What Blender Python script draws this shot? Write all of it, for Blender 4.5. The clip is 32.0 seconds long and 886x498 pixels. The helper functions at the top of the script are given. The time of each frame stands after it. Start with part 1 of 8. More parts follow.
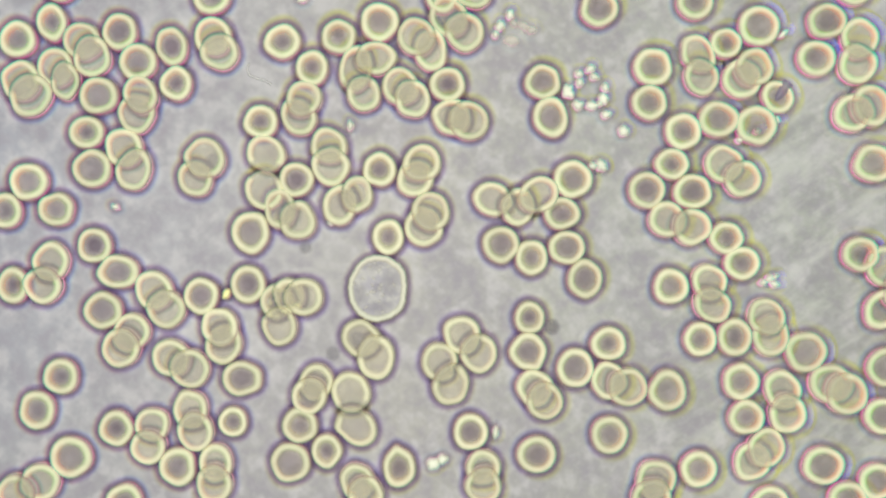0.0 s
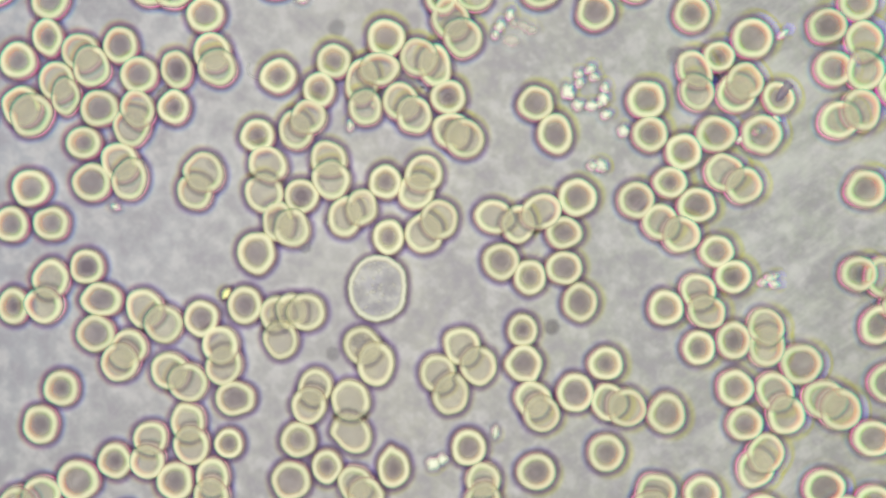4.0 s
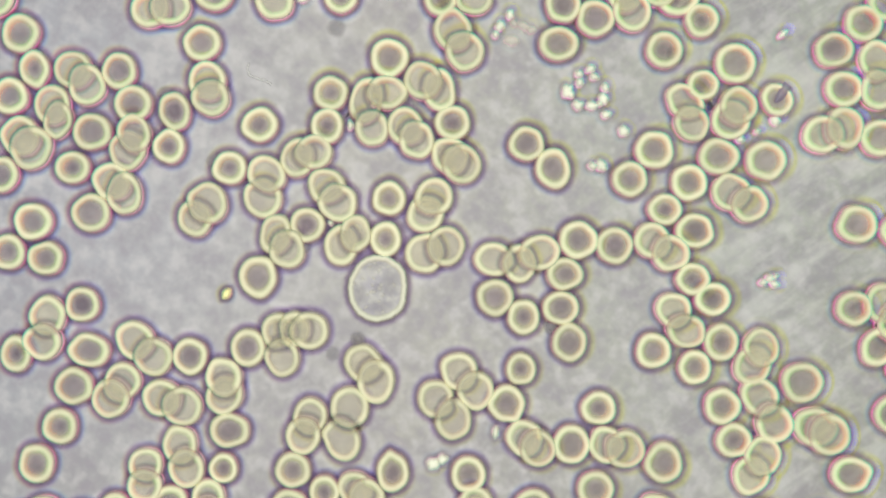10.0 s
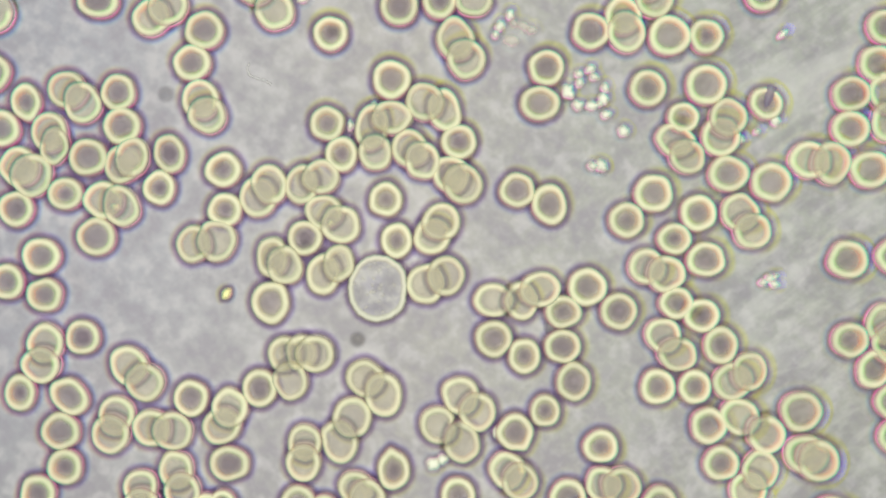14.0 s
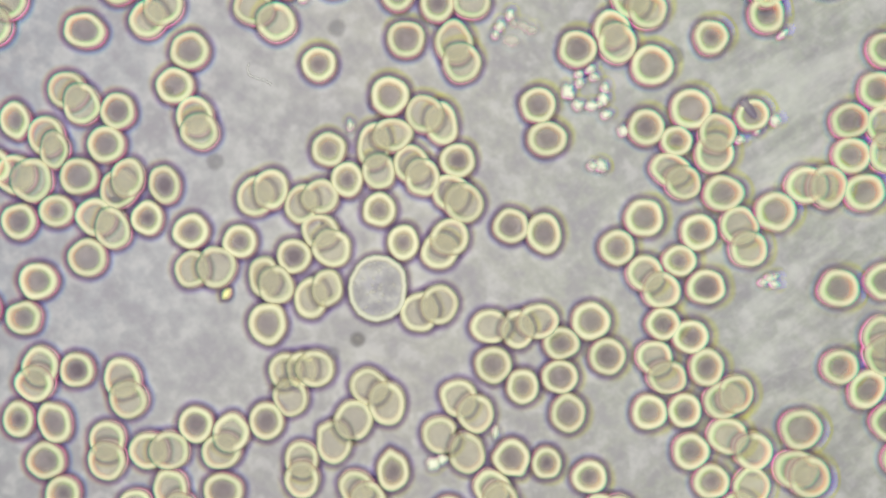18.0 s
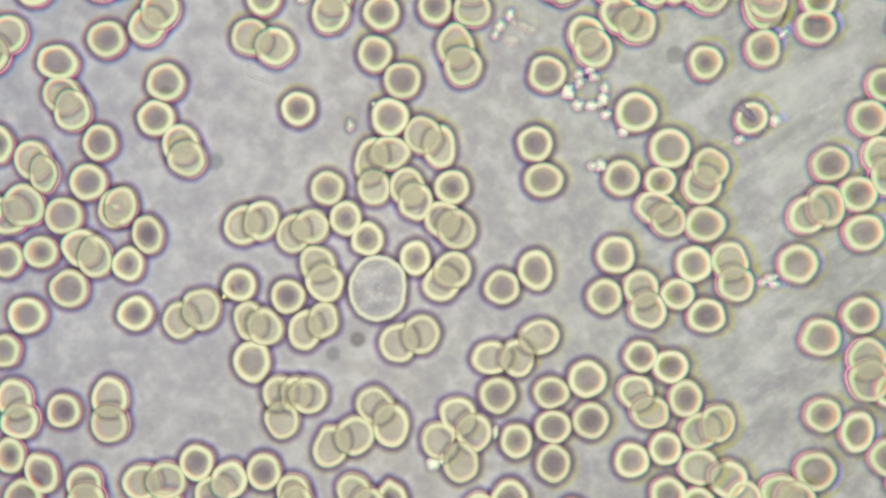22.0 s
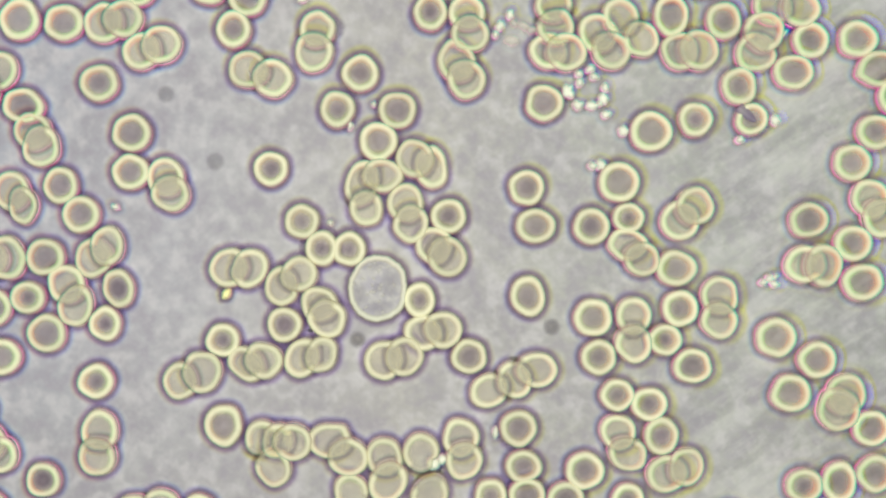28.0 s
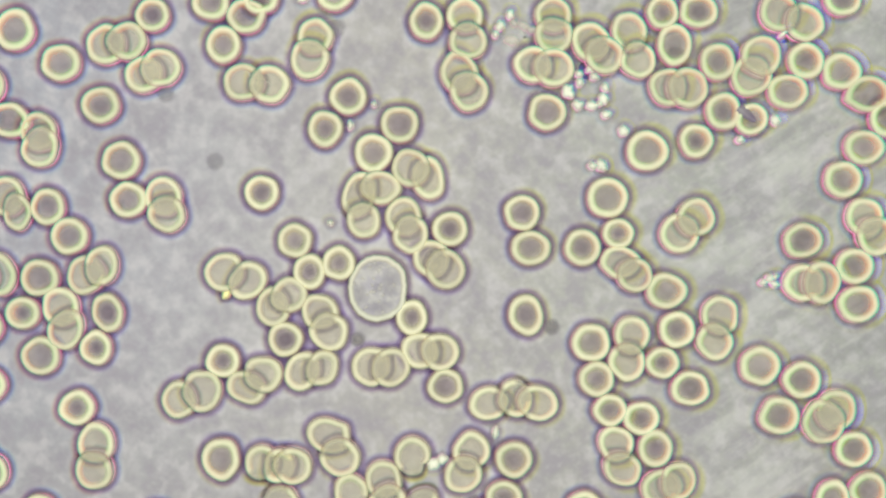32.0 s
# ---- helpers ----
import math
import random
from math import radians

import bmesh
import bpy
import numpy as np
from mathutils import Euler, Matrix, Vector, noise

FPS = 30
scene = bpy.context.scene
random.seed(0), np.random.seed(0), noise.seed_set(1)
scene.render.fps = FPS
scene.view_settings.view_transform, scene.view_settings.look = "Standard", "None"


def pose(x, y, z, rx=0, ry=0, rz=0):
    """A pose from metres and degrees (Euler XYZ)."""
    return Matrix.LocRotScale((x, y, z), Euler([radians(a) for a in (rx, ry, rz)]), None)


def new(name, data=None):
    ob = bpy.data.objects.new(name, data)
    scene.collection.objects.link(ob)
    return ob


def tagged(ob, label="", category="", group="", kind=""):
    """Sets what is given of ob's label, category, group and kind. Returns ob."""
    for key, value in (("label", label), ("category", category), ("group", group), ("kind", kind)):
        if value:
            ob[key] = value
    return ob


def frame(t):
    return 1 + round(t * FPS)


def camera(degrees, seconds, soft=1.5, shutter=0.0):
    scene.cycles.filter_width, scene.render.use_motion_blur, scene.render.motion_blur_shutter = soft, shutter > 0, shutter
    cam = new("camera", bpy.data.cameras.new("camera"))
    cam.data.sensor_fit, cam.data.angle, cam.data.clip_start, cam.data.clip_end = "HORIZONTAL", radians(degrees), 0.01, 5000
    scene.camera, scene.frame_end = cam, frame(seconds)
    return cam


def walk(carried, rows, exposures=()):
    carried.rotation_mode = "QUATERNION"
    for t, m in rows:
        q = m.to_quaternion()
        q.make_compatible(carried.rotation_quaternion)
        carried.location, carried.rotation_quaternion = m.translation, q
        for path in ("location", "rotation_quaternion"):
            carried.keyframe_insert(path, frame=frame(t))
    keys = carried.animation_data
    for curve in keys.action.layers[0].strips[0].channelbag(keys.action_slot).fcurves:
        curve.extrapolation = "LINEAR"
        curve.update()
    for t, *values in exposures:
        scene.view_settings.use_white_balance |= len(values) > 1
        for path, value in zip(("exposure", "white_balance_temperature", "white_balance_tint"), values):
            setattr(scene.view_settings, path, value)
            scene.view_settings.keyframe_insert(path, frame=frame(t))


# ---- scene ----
# A drop of blood between glass, seen straight down through a microscope.
# The model is drawn ten thousand times life size: 1 cm stands for one micrometre.
cam = camera(20, 32.0, soft=2.25)
walk(cam, [(0.0, pose(0, 0, 5)), (32.0, pose(0, 0, 5))])

CM = 0.01

# ---- light: a round soft source on the axis, added above in place of the lamp under the slide ----
world = bpy.data.worlds.new("room")
world.use_nodes = True
world.node_tree.nodes["Background"].inputs["Color"].default_value = (0.9, 0.92, 1.0, 1)
world.node_tree.nodes["Background"].inputs["Strength"].default_value = 0.22
scene.world = world
lamp_data = bpy.data.lights.new("overhead_lamp", "AREA")
lamp_data.shape, lamp_data.size, lamp_data.energy = "DISK", 1.6, 622
lamp_data.color = (0.974, 0.989, 0.994)
lamp = new("overhead_lamp", lamp_data)
lamp.matrix_world = pose(-0.15, 0.10, 8)
scene.view_settings.exposure = 0.0


# ---- materials ----
class Nodes:
    """A short way to write a node tree."""

    def __init__(self, name):
        self.mat = bpy.data.materials.new(name)
        self.mat.use_nodes = True
        self.tree = self.mat.node_tree
        self.tree.nodes.clear()
        self.out = self.tree.nodes.new("ShaderNodeOutputMaterial")

    def node(self, kind, values=()):
        n = self.tree.nodes.new(kind)
        for key, value in dict(values).items():
            if isinstance(value, bpy.types.NodeSocket):
                self.tree.links.new(value, n.inputs[key])
            else:
                n.inputs[key].default_value = value
        return n

    def math(self, op, a, b=0.0, clamp=False):
        n = self.node("ShaderNodeMath", {0: a, 1: b})
        n.operation, n.use_clamp = op, clamp
        return n.outputs[0]

    def vector(self, op, a, b):
        n = self.node("ShaderNodeVectorMath", {0: a, 1: b})
        n.operation = op
        return n.outputs["Value" if op == "DOT_PRODUCT" else "Vector"]

    def attribute(self, name):
        n = self.node("ShaderNodeAttribute")
        n.attribute_name = name
        return n.outputs["Fac"]

    def span(self, value, low, high, to_low=0.0, to_high=1.0):
        return self.node("ShaderNodeMapRange", {0: value, 1: low, 2: high, 3: to_low, 4: to_high}).outputs[0]

    def ramp(self, fac, stops):
        n = self.node("ShaderNodeValToRGB", {"Fac": fac})
        r = n.color_ramp
        while len(r.elements) < len(stops):
            r.elements.new(0.5)
        for e, (at, colour) in zip(r.elements, stops):
            e.position, e.color = at, (*colour, 1)
        return n.outputs["Color"]

    def mix(self, fac, a, b):
        n = self.node("ShaderNodeMix")
        n.data_type = "RGBA"
        for key, value in ((0, fac), (6, a), (7, b)):
            if isinstance(value, bpy.types.NodeSocket):
                self.tree.links.new(value, n.inputs[key])
            else:
                n.inputs[key].default_value = (*value, 1) if isinstance(value, tuple) else value
        return n.outputs[2]

    def noise(self, scale, detail=3.0, where=None, rough=0.5):
        v = {"Scale": scale, "Detail": detail, "Roughness": rough}
        if where is not None:
            v["Vector"] = where
        return self.node("ShaderNodeTexNoise", v).outputs["Fac"]

    def finish(self, colour, rough=0.5, alpha=1.0, bump=None, strength=0.2, distance=0.002, specular=0.2):
        v = {"Base Color": colour, "Roughness": rough, "Alpha": alpha, "Specular IOR Level": specular}
        if bump is not None:
            v["Normal"] = self.node("ShaderNodeBump", {"Height": bump, "Strength": strength, "Distance": distance}).outputs["Normal"]
        p = self.node("ShaderNodeBsdfPrincipled", v)
        self.tree.links.new(p.outputs[0], self.out.inputs[0])
        return self.mat


def plasma_material():
    """Mottled plasma: clouds, fine grain, and slanting streaks towards the thin end of the smear."""
    n = Nodes("plasma")
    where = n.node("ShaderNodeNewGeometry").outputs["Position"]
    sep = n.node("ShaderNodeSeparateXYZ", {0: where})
    # Uneven tint of the lamplight across the field, painted into the base colour.
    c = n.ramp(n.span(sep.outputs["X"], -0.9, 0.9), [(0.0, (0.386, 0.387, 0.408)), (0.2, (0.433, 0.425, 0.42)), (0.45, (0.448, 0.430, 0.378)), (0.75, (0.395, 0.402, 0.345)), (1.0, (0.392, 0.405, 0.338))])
    # Dimmer light towards the bottom, painted in as well.
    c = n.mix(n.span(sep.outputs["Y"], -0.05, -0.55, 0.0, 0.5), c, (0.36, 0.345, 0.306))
    tilted = n.node("ShaderNodeMapping", {"Vector": where, "Location": (3.1, 1.7, 0.4), "Rotation": (0.7, 0.5, 0.9)}).outputs[0]
    cloud = n.noise(11.0, 3.0, tilted, 0.5)
    fine = n.noise(24.0, 2.5, tilted, 0.5)
    c = n.mix(n.span(cloud, 0.42, 0.64, 0.0, 0.55), c, (0.335, 0.315, 0.322))
    c = n.mix(n.span(fine, 0.50, 0.66, 0.0, 0.50), c, (0.58, 0.555, 0.53))
    c = n.mix(n.span(fine, 0.49, 0.35, 0.0, 0.48), c, (0.33, 0.30, 0.325))
    speck = n.noise(58.0, 2.0, tilted, 0.5)
    coarse = n.span(sep.outputs["X"], -0.2, 0.7, 0.14, 0.27)
    c = n.mix(n.math("MULTIPLY", n.span(speck, 0.5, 0.68), coarse), c, (0.58, 0.56, 0.52))
    c = n.mix(n.math("MULTIPLY", n.span(speck, 0.5, 0.32), coarse), c, (0.31, 0.29, 0.30))
    turned = n.node("ShaderNodeMapping", {"Vector": where, "Rotation": (0, 0, radians(-32))}).outputs[0]
    turned = n.node("ShaderNodeMapping", {"Vector": turned, "Rotation": (0.5, 0.0, 0.0), "Scale": (5.5, 15.0, 1)}).outputs[0]
    streak = n.noise(1.0, 1.5, turned, 0.5)
    thin = n.span(sep.outputs["X"], 0.25, 0.65)
    c = n.mix(n.math("MULTIPLY", n.span(streak, 0.5, 0.70, 0.0, 0.48), thin), c, (0.60, 0.60, 0.53))
    c = n.mix(n.math("MULTIPLY", n.span(streak, 0.48, 0.3, 0.0, 0.42), thin), c, (0.30, 0.29, 0.28))
    thread = n.node("ShaderNodeMapping", {"Vector": where, "Rotation": (0, 0, radians(-34))}).outputs[0]
    thread = n.node("ShaderNodeMapping", {"Vector": thread, "Rotation": (0.4, 0.0, 0.0), "Scale": (14.0, 46.0, 1)}).outputs[0]
    hair = n.noise(1.0, 2.0, thread, 0.55)
    c = n.mix(n.math("MULTIPLY", n.span(hair, 0.52, 0.70, 0.0, 0.34), thin), c, (0.58, 0.58, 0.50))
    c = n.mix(n.math("MULTIPLY", n.span(hair, 0.47, 0.30, 0.0, 0.30), thin), c, (0.28, 0.28, 0.26))
    return n.finish(c, 0.6, bump=fine, strength=0.2, specular=0.1)


def grey(n, r, stops):
    return n.node("ShaderNodeRGBToBW", {0: n.ramp(r, [(p, (v, v, v)) for p, v in stops])}).outputs[0]


def haze_material(name, stops, alphas):
    """A faint soft body: stops and alphas run from its middle (0) to its foot (1)."""
    n = Nodes(name)
    r = n.attribute("rim")
    grain = n.noise(45.0, 3.0, n.node("ShaderNodeNewGeometry").outputs["Position"])
    c = n.mix(n.span(grain, 0.35, 0.75, 0.0, 0.22), n.ramp(r, stops), (0.46, 0.41, 0.30))
    return n.finish(c, 0.45, grey(n, r, alphas), bump=grain, strength=0.1, specular=0.25)


# Colour fringes of the objective, painted into the colours of cells and grains.
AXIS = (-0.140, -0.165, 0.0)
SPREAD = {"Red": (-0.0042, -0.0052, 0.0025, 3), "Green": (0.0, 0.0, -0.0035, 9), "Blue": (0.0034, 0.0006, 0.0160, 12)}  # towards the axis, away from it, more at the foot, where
BLUE_RING = -0.0070  # painted blue fringe widens the pale ring on the side that faces the axis
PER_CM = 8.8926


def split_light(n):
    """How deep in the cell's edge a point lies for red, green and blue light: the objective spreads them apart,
    the more so the farther a cell lies from its axis. These fringes are painted into the colours."""
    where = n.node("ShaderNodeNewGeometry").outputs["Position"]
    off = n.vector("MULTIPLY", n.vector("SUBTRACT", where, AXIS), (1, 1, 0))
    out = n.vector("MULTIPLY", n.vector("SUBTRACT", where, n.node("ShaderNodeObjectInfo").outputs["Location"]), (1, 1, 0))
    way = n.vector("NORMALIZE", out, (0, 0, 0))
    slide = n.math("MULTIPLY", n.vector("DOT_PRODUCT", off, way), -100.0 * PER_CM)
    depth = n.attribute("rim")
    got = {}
    # Outer fringe painted weaker towards the left.
    left_fade = n.span(n.node("ShaderNodeSeparateXYZ", {0: where}).outputs["X"], -0.75, -0.2, 0.3, 1.0)
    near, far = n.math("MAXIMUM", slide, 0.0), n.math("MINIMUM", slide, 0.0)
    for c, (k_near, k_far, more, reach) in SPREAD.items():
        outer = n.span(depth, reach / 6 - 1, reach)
        moved = n.math("MULTIPLY", n.math("MULTIPLY", n.math("MULTIPLY", far, left_fade), outer), more)
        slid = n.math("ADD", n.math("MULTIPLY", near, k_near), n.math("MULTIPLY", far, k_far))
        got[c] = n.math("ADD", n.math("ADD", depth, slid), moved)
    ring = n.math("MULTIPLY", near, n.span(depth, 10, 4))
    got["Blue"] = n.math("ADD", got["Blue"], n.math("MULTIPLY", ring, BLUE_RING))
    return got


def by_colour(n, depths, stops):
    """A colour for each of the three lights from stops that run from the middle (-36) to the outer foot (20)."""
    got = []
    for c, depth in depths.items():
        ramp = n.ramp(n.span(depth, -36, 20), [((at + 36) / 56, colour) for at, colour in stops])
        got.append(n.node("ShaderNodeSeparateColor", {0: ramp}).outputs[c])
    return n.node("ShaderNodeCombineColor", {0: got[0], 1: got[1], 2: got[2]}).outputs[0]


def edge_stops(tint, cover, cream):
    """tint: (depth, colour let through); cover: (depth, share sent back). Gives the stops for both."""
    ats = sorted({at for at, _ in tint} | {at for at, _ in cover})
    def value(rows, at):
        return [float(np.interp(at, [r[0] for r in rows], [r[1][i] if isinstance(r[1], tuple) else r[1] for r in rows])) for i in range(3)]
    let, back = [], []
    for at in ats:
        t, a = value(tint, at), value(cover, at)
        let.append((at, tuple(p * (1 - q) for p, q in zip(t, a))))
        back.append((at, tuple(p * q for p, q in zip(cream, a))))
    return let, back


def clear_material(name, tint, cover, cream=(0.70, 0.665, 0.40), facing=None, grain_scale=45.0):
    """A body that lets most light through and sends some back; facing holds tint and cover of the side pressed on a neighbour."""
    n = Nodes(name)
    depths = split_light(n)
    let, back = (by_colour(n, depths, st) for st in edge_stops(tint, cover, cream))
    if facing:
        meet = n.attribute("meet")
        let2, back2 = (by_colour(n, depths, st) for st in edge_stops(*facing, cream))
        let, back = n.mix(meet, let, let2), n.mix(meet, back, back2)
    vary = n.node("ShaderNodeObjectInfo").outputs["Random"]
    where = n.node("ShaderNodeNewGeometry").outputs["Position"]
    grain = n.noise(grain_scale, 3.0, where)
    shift = n.math("MULTIPLY", n.span(vary, 0, 1, 0.90, 1.06), n.span(grain, 0.3, 0.7, 0.94, 1.05))
    back = n.vector("MULTIPLY", back, n.node("ShaderNodeCombineXYZ", {0: shift, 1: shift, 2: shift}).outputs[0])
    deep = n.math("MULTIPLY", n.attribute("deep"), n.span(depths["Green"], -16, -27))
    let = n.mix(deep, let, (0.54, 0.475, 0.56))
    # Painted halo fades towards the right, imitating the objective's blur there.
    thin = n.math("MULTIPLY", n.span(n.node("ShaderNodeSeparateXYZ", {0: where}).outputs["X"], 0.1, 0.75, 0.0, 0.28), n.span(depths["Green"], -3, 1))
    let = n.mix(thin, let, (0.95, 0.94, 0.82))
    clear = n.node("ShaderNodeBsdfTransparent", {"Color": let})
    bump = n.node("ShaderNodeBump", {"Height": grain, "Strength": 0.1, "Distance": 0.002}).outputs["Normal"]
    film = n.node("ShaderNodeBsdfPrincipled", {"Base Color": back, "Roughness": 0.5, "Specular IOR Level": 0.1, "Normal": bump})
    both = n.node("ShaderNodeAddShader", {0: clear.outputs[0], 1: film.outputs[0]})
    n.tree.links.new(both.outputs[0], n.out.inputs[0])
    return n.mat


# Pale ring: the cell's own yellow plus refracted brightness put into the colour.
CREAM = (0.835, 0.80, 0.515)
# Dark optical halo round each cell, painted as tints of the skirt.
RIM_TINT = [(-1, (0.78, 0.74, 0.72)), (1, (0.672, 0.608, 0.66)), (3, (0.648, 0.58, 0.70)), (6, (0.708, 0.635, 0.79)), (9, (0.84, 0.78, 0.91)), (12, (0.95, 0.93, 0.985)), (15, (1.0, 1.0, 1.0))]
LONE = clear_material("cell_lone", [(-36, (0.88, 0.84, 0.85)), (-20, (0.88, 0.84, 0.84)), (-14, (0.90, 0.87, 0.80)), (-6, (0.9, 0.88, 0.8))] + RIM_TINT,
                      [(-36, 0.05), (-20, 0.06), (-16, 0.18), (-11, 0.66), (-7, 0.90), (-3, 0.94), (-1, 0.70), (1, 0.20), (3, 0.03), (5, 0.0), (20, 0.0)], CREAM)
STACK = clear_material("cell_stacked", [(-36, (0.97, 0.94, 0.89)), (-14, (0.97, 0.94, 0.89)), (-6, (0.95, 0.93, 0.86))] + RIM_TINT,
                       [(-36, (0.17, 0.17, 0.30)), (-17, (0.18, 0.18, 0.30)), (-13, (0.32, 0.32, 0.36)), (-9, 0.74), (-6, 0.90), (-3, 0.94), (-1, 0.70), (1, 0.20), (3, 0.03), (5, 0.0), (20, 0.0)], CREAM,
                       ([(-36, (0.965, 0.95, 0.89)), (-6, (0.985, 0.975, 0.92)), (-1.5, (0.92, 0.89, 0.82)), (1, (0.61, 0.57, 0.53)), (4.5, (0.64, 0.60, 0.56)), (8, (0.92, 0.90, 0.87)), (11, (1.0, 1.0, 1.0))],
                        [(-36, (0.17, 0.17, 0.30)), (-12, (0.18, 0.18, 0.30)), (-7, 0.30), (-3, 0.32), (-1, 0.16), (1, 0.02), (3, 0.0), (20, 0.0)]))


def plain(name, colour, rough=0.4, alpha=1.0, scale=80.0, other=None, specular=0.4):
    n = Nodes(name)
    geo = n.node("ShaderNodeNewGeometry").outputs["Position"]
    g = n.noise(scale, 4.0, geo)
    c = n.mix(g, colour, other or tuple(0.72 * v for v in colour))
    return n.finish(c, rough, alpha, bump=g, strength=0.25, specular=specular)


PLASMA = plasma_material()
FOLD = plain("cell_fold", (0.27, 0.22, 0.31), 0.5, 0.6)


# ---- building helpers ----
def part(name, bm, material, parent, label=""):
    mesh = bpy.data.meshes.new(name)
    bm.to_mesh(mesh)
    bm.free()
    for f in mesh.polygons:
        f.use_smooth = True
    mesh.materials.append(material)
    ob = new(name, mesh)
    if parent:
        ob.parent = parent
    if label:
        tagged(ob, label)
    return ob


def lathe(profile, outline, segments=44, touch=(), deep=0.0):
    """A turned shell: profile of (radius share, overhang, height, rim value), outline(angle) gives the radius,
    touch the headings of the neighbours that the cell is pressed on."""
    bm = bmesh.new()
    rim = bm.verts.layers.float.new("rim")
    met = bm.verts.layers.float.new("meet")
    dark = bm.verts.layers.float.new("deep")
    rings = []
    for share, over, z, value in profile:
        ring = []
        for i in range(segments):
            a = 2 * math.pi * i / segments
            x, y = outline(a)
            d = math.hypot(x, y) or 1.0
            near = max((math.cos(math.atan2(y, x) - radians(h)) for h in touch), default=-1.0)
            near = min(1.0, max(0.0, (near - 0.54) / 0.20)) * min(1.0, share / 0.45)
            k = share + over / d
            v = bm.verts.new((x * k, y * k, z))
            v[rim], v[met], v[dark] = value, near, deep
            ring.append(v)
        rings.append(ring)
    for inner, outer in zip(rings, rings[1:]):
        for i in range(segments):
            j = (i + 1) % segments
            bm.faces.new((inner[i], outer[i], outer[j], inner[j]))
    if profile[0][0] < 0.1:
        bm.faces.new(rings[0])
    return bm


def outline_of(rx, ry, turned, rng, rough=0.065, spike=None, along=1.0):
    lumps = [(k, rng.uniform(-rough, rough) / (k - 1), rng.uniform(0, 6.28)) for k in (3, 4, 5, 6)]
    t = radians(turned)

    def at(a):
        s = 1 + sum(m * math.cos(k * a + p) for k, m, p in lumps)
        if spike:
            s += spike[1] * math.exp(-((math.remainder(a - radians(spike[0]), 2 * math.pi)) / 0.26) ** 2)
        x, y = rx * CM * math.cos(a) * s, ry * CM * math.sin(a) * s
        return (x * math.cos(t) - y * math.sin(t)) * along, x * math.sin(t) + y * math.cos(t)

    return at


# ---- the slide and the plasma on it ----
def sheet(name, size, z, thick, material, label):
    bm = bmesh.new()
    bmesh.ops.create_cube(bm, size=1.0)
    for v in bm.verts:
        v.co = (v.co.x * size[0], v.co.y * size[1], z - thick / 2 + v.co.z * thick)
    bmesh.ops.bevel(bm, geom=bm.edges[:], offset=thick * 0.2, segments=2, affect="EDGES")
    ob = part(name, bm, material, None)
    return tagged(ob, label, "slide", kind="structure")


GLASS = plain("slide_glass", (0.55, 0.56, 0.56), 0.15, 1.0, 5.0)
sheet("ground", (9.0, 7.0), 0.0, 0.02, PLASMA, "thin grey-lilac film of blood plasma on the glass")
sheet("glass_slide", (9.4, 7.4), -0.022, 0.12, GLASS, "plain glass microscope slide under the plasma film")

# ---- red blood cells ----
cells, presses = {}, {}
PRESS = 0.32  # how far, in centimetres, a stacked cell slides onto its neighbour


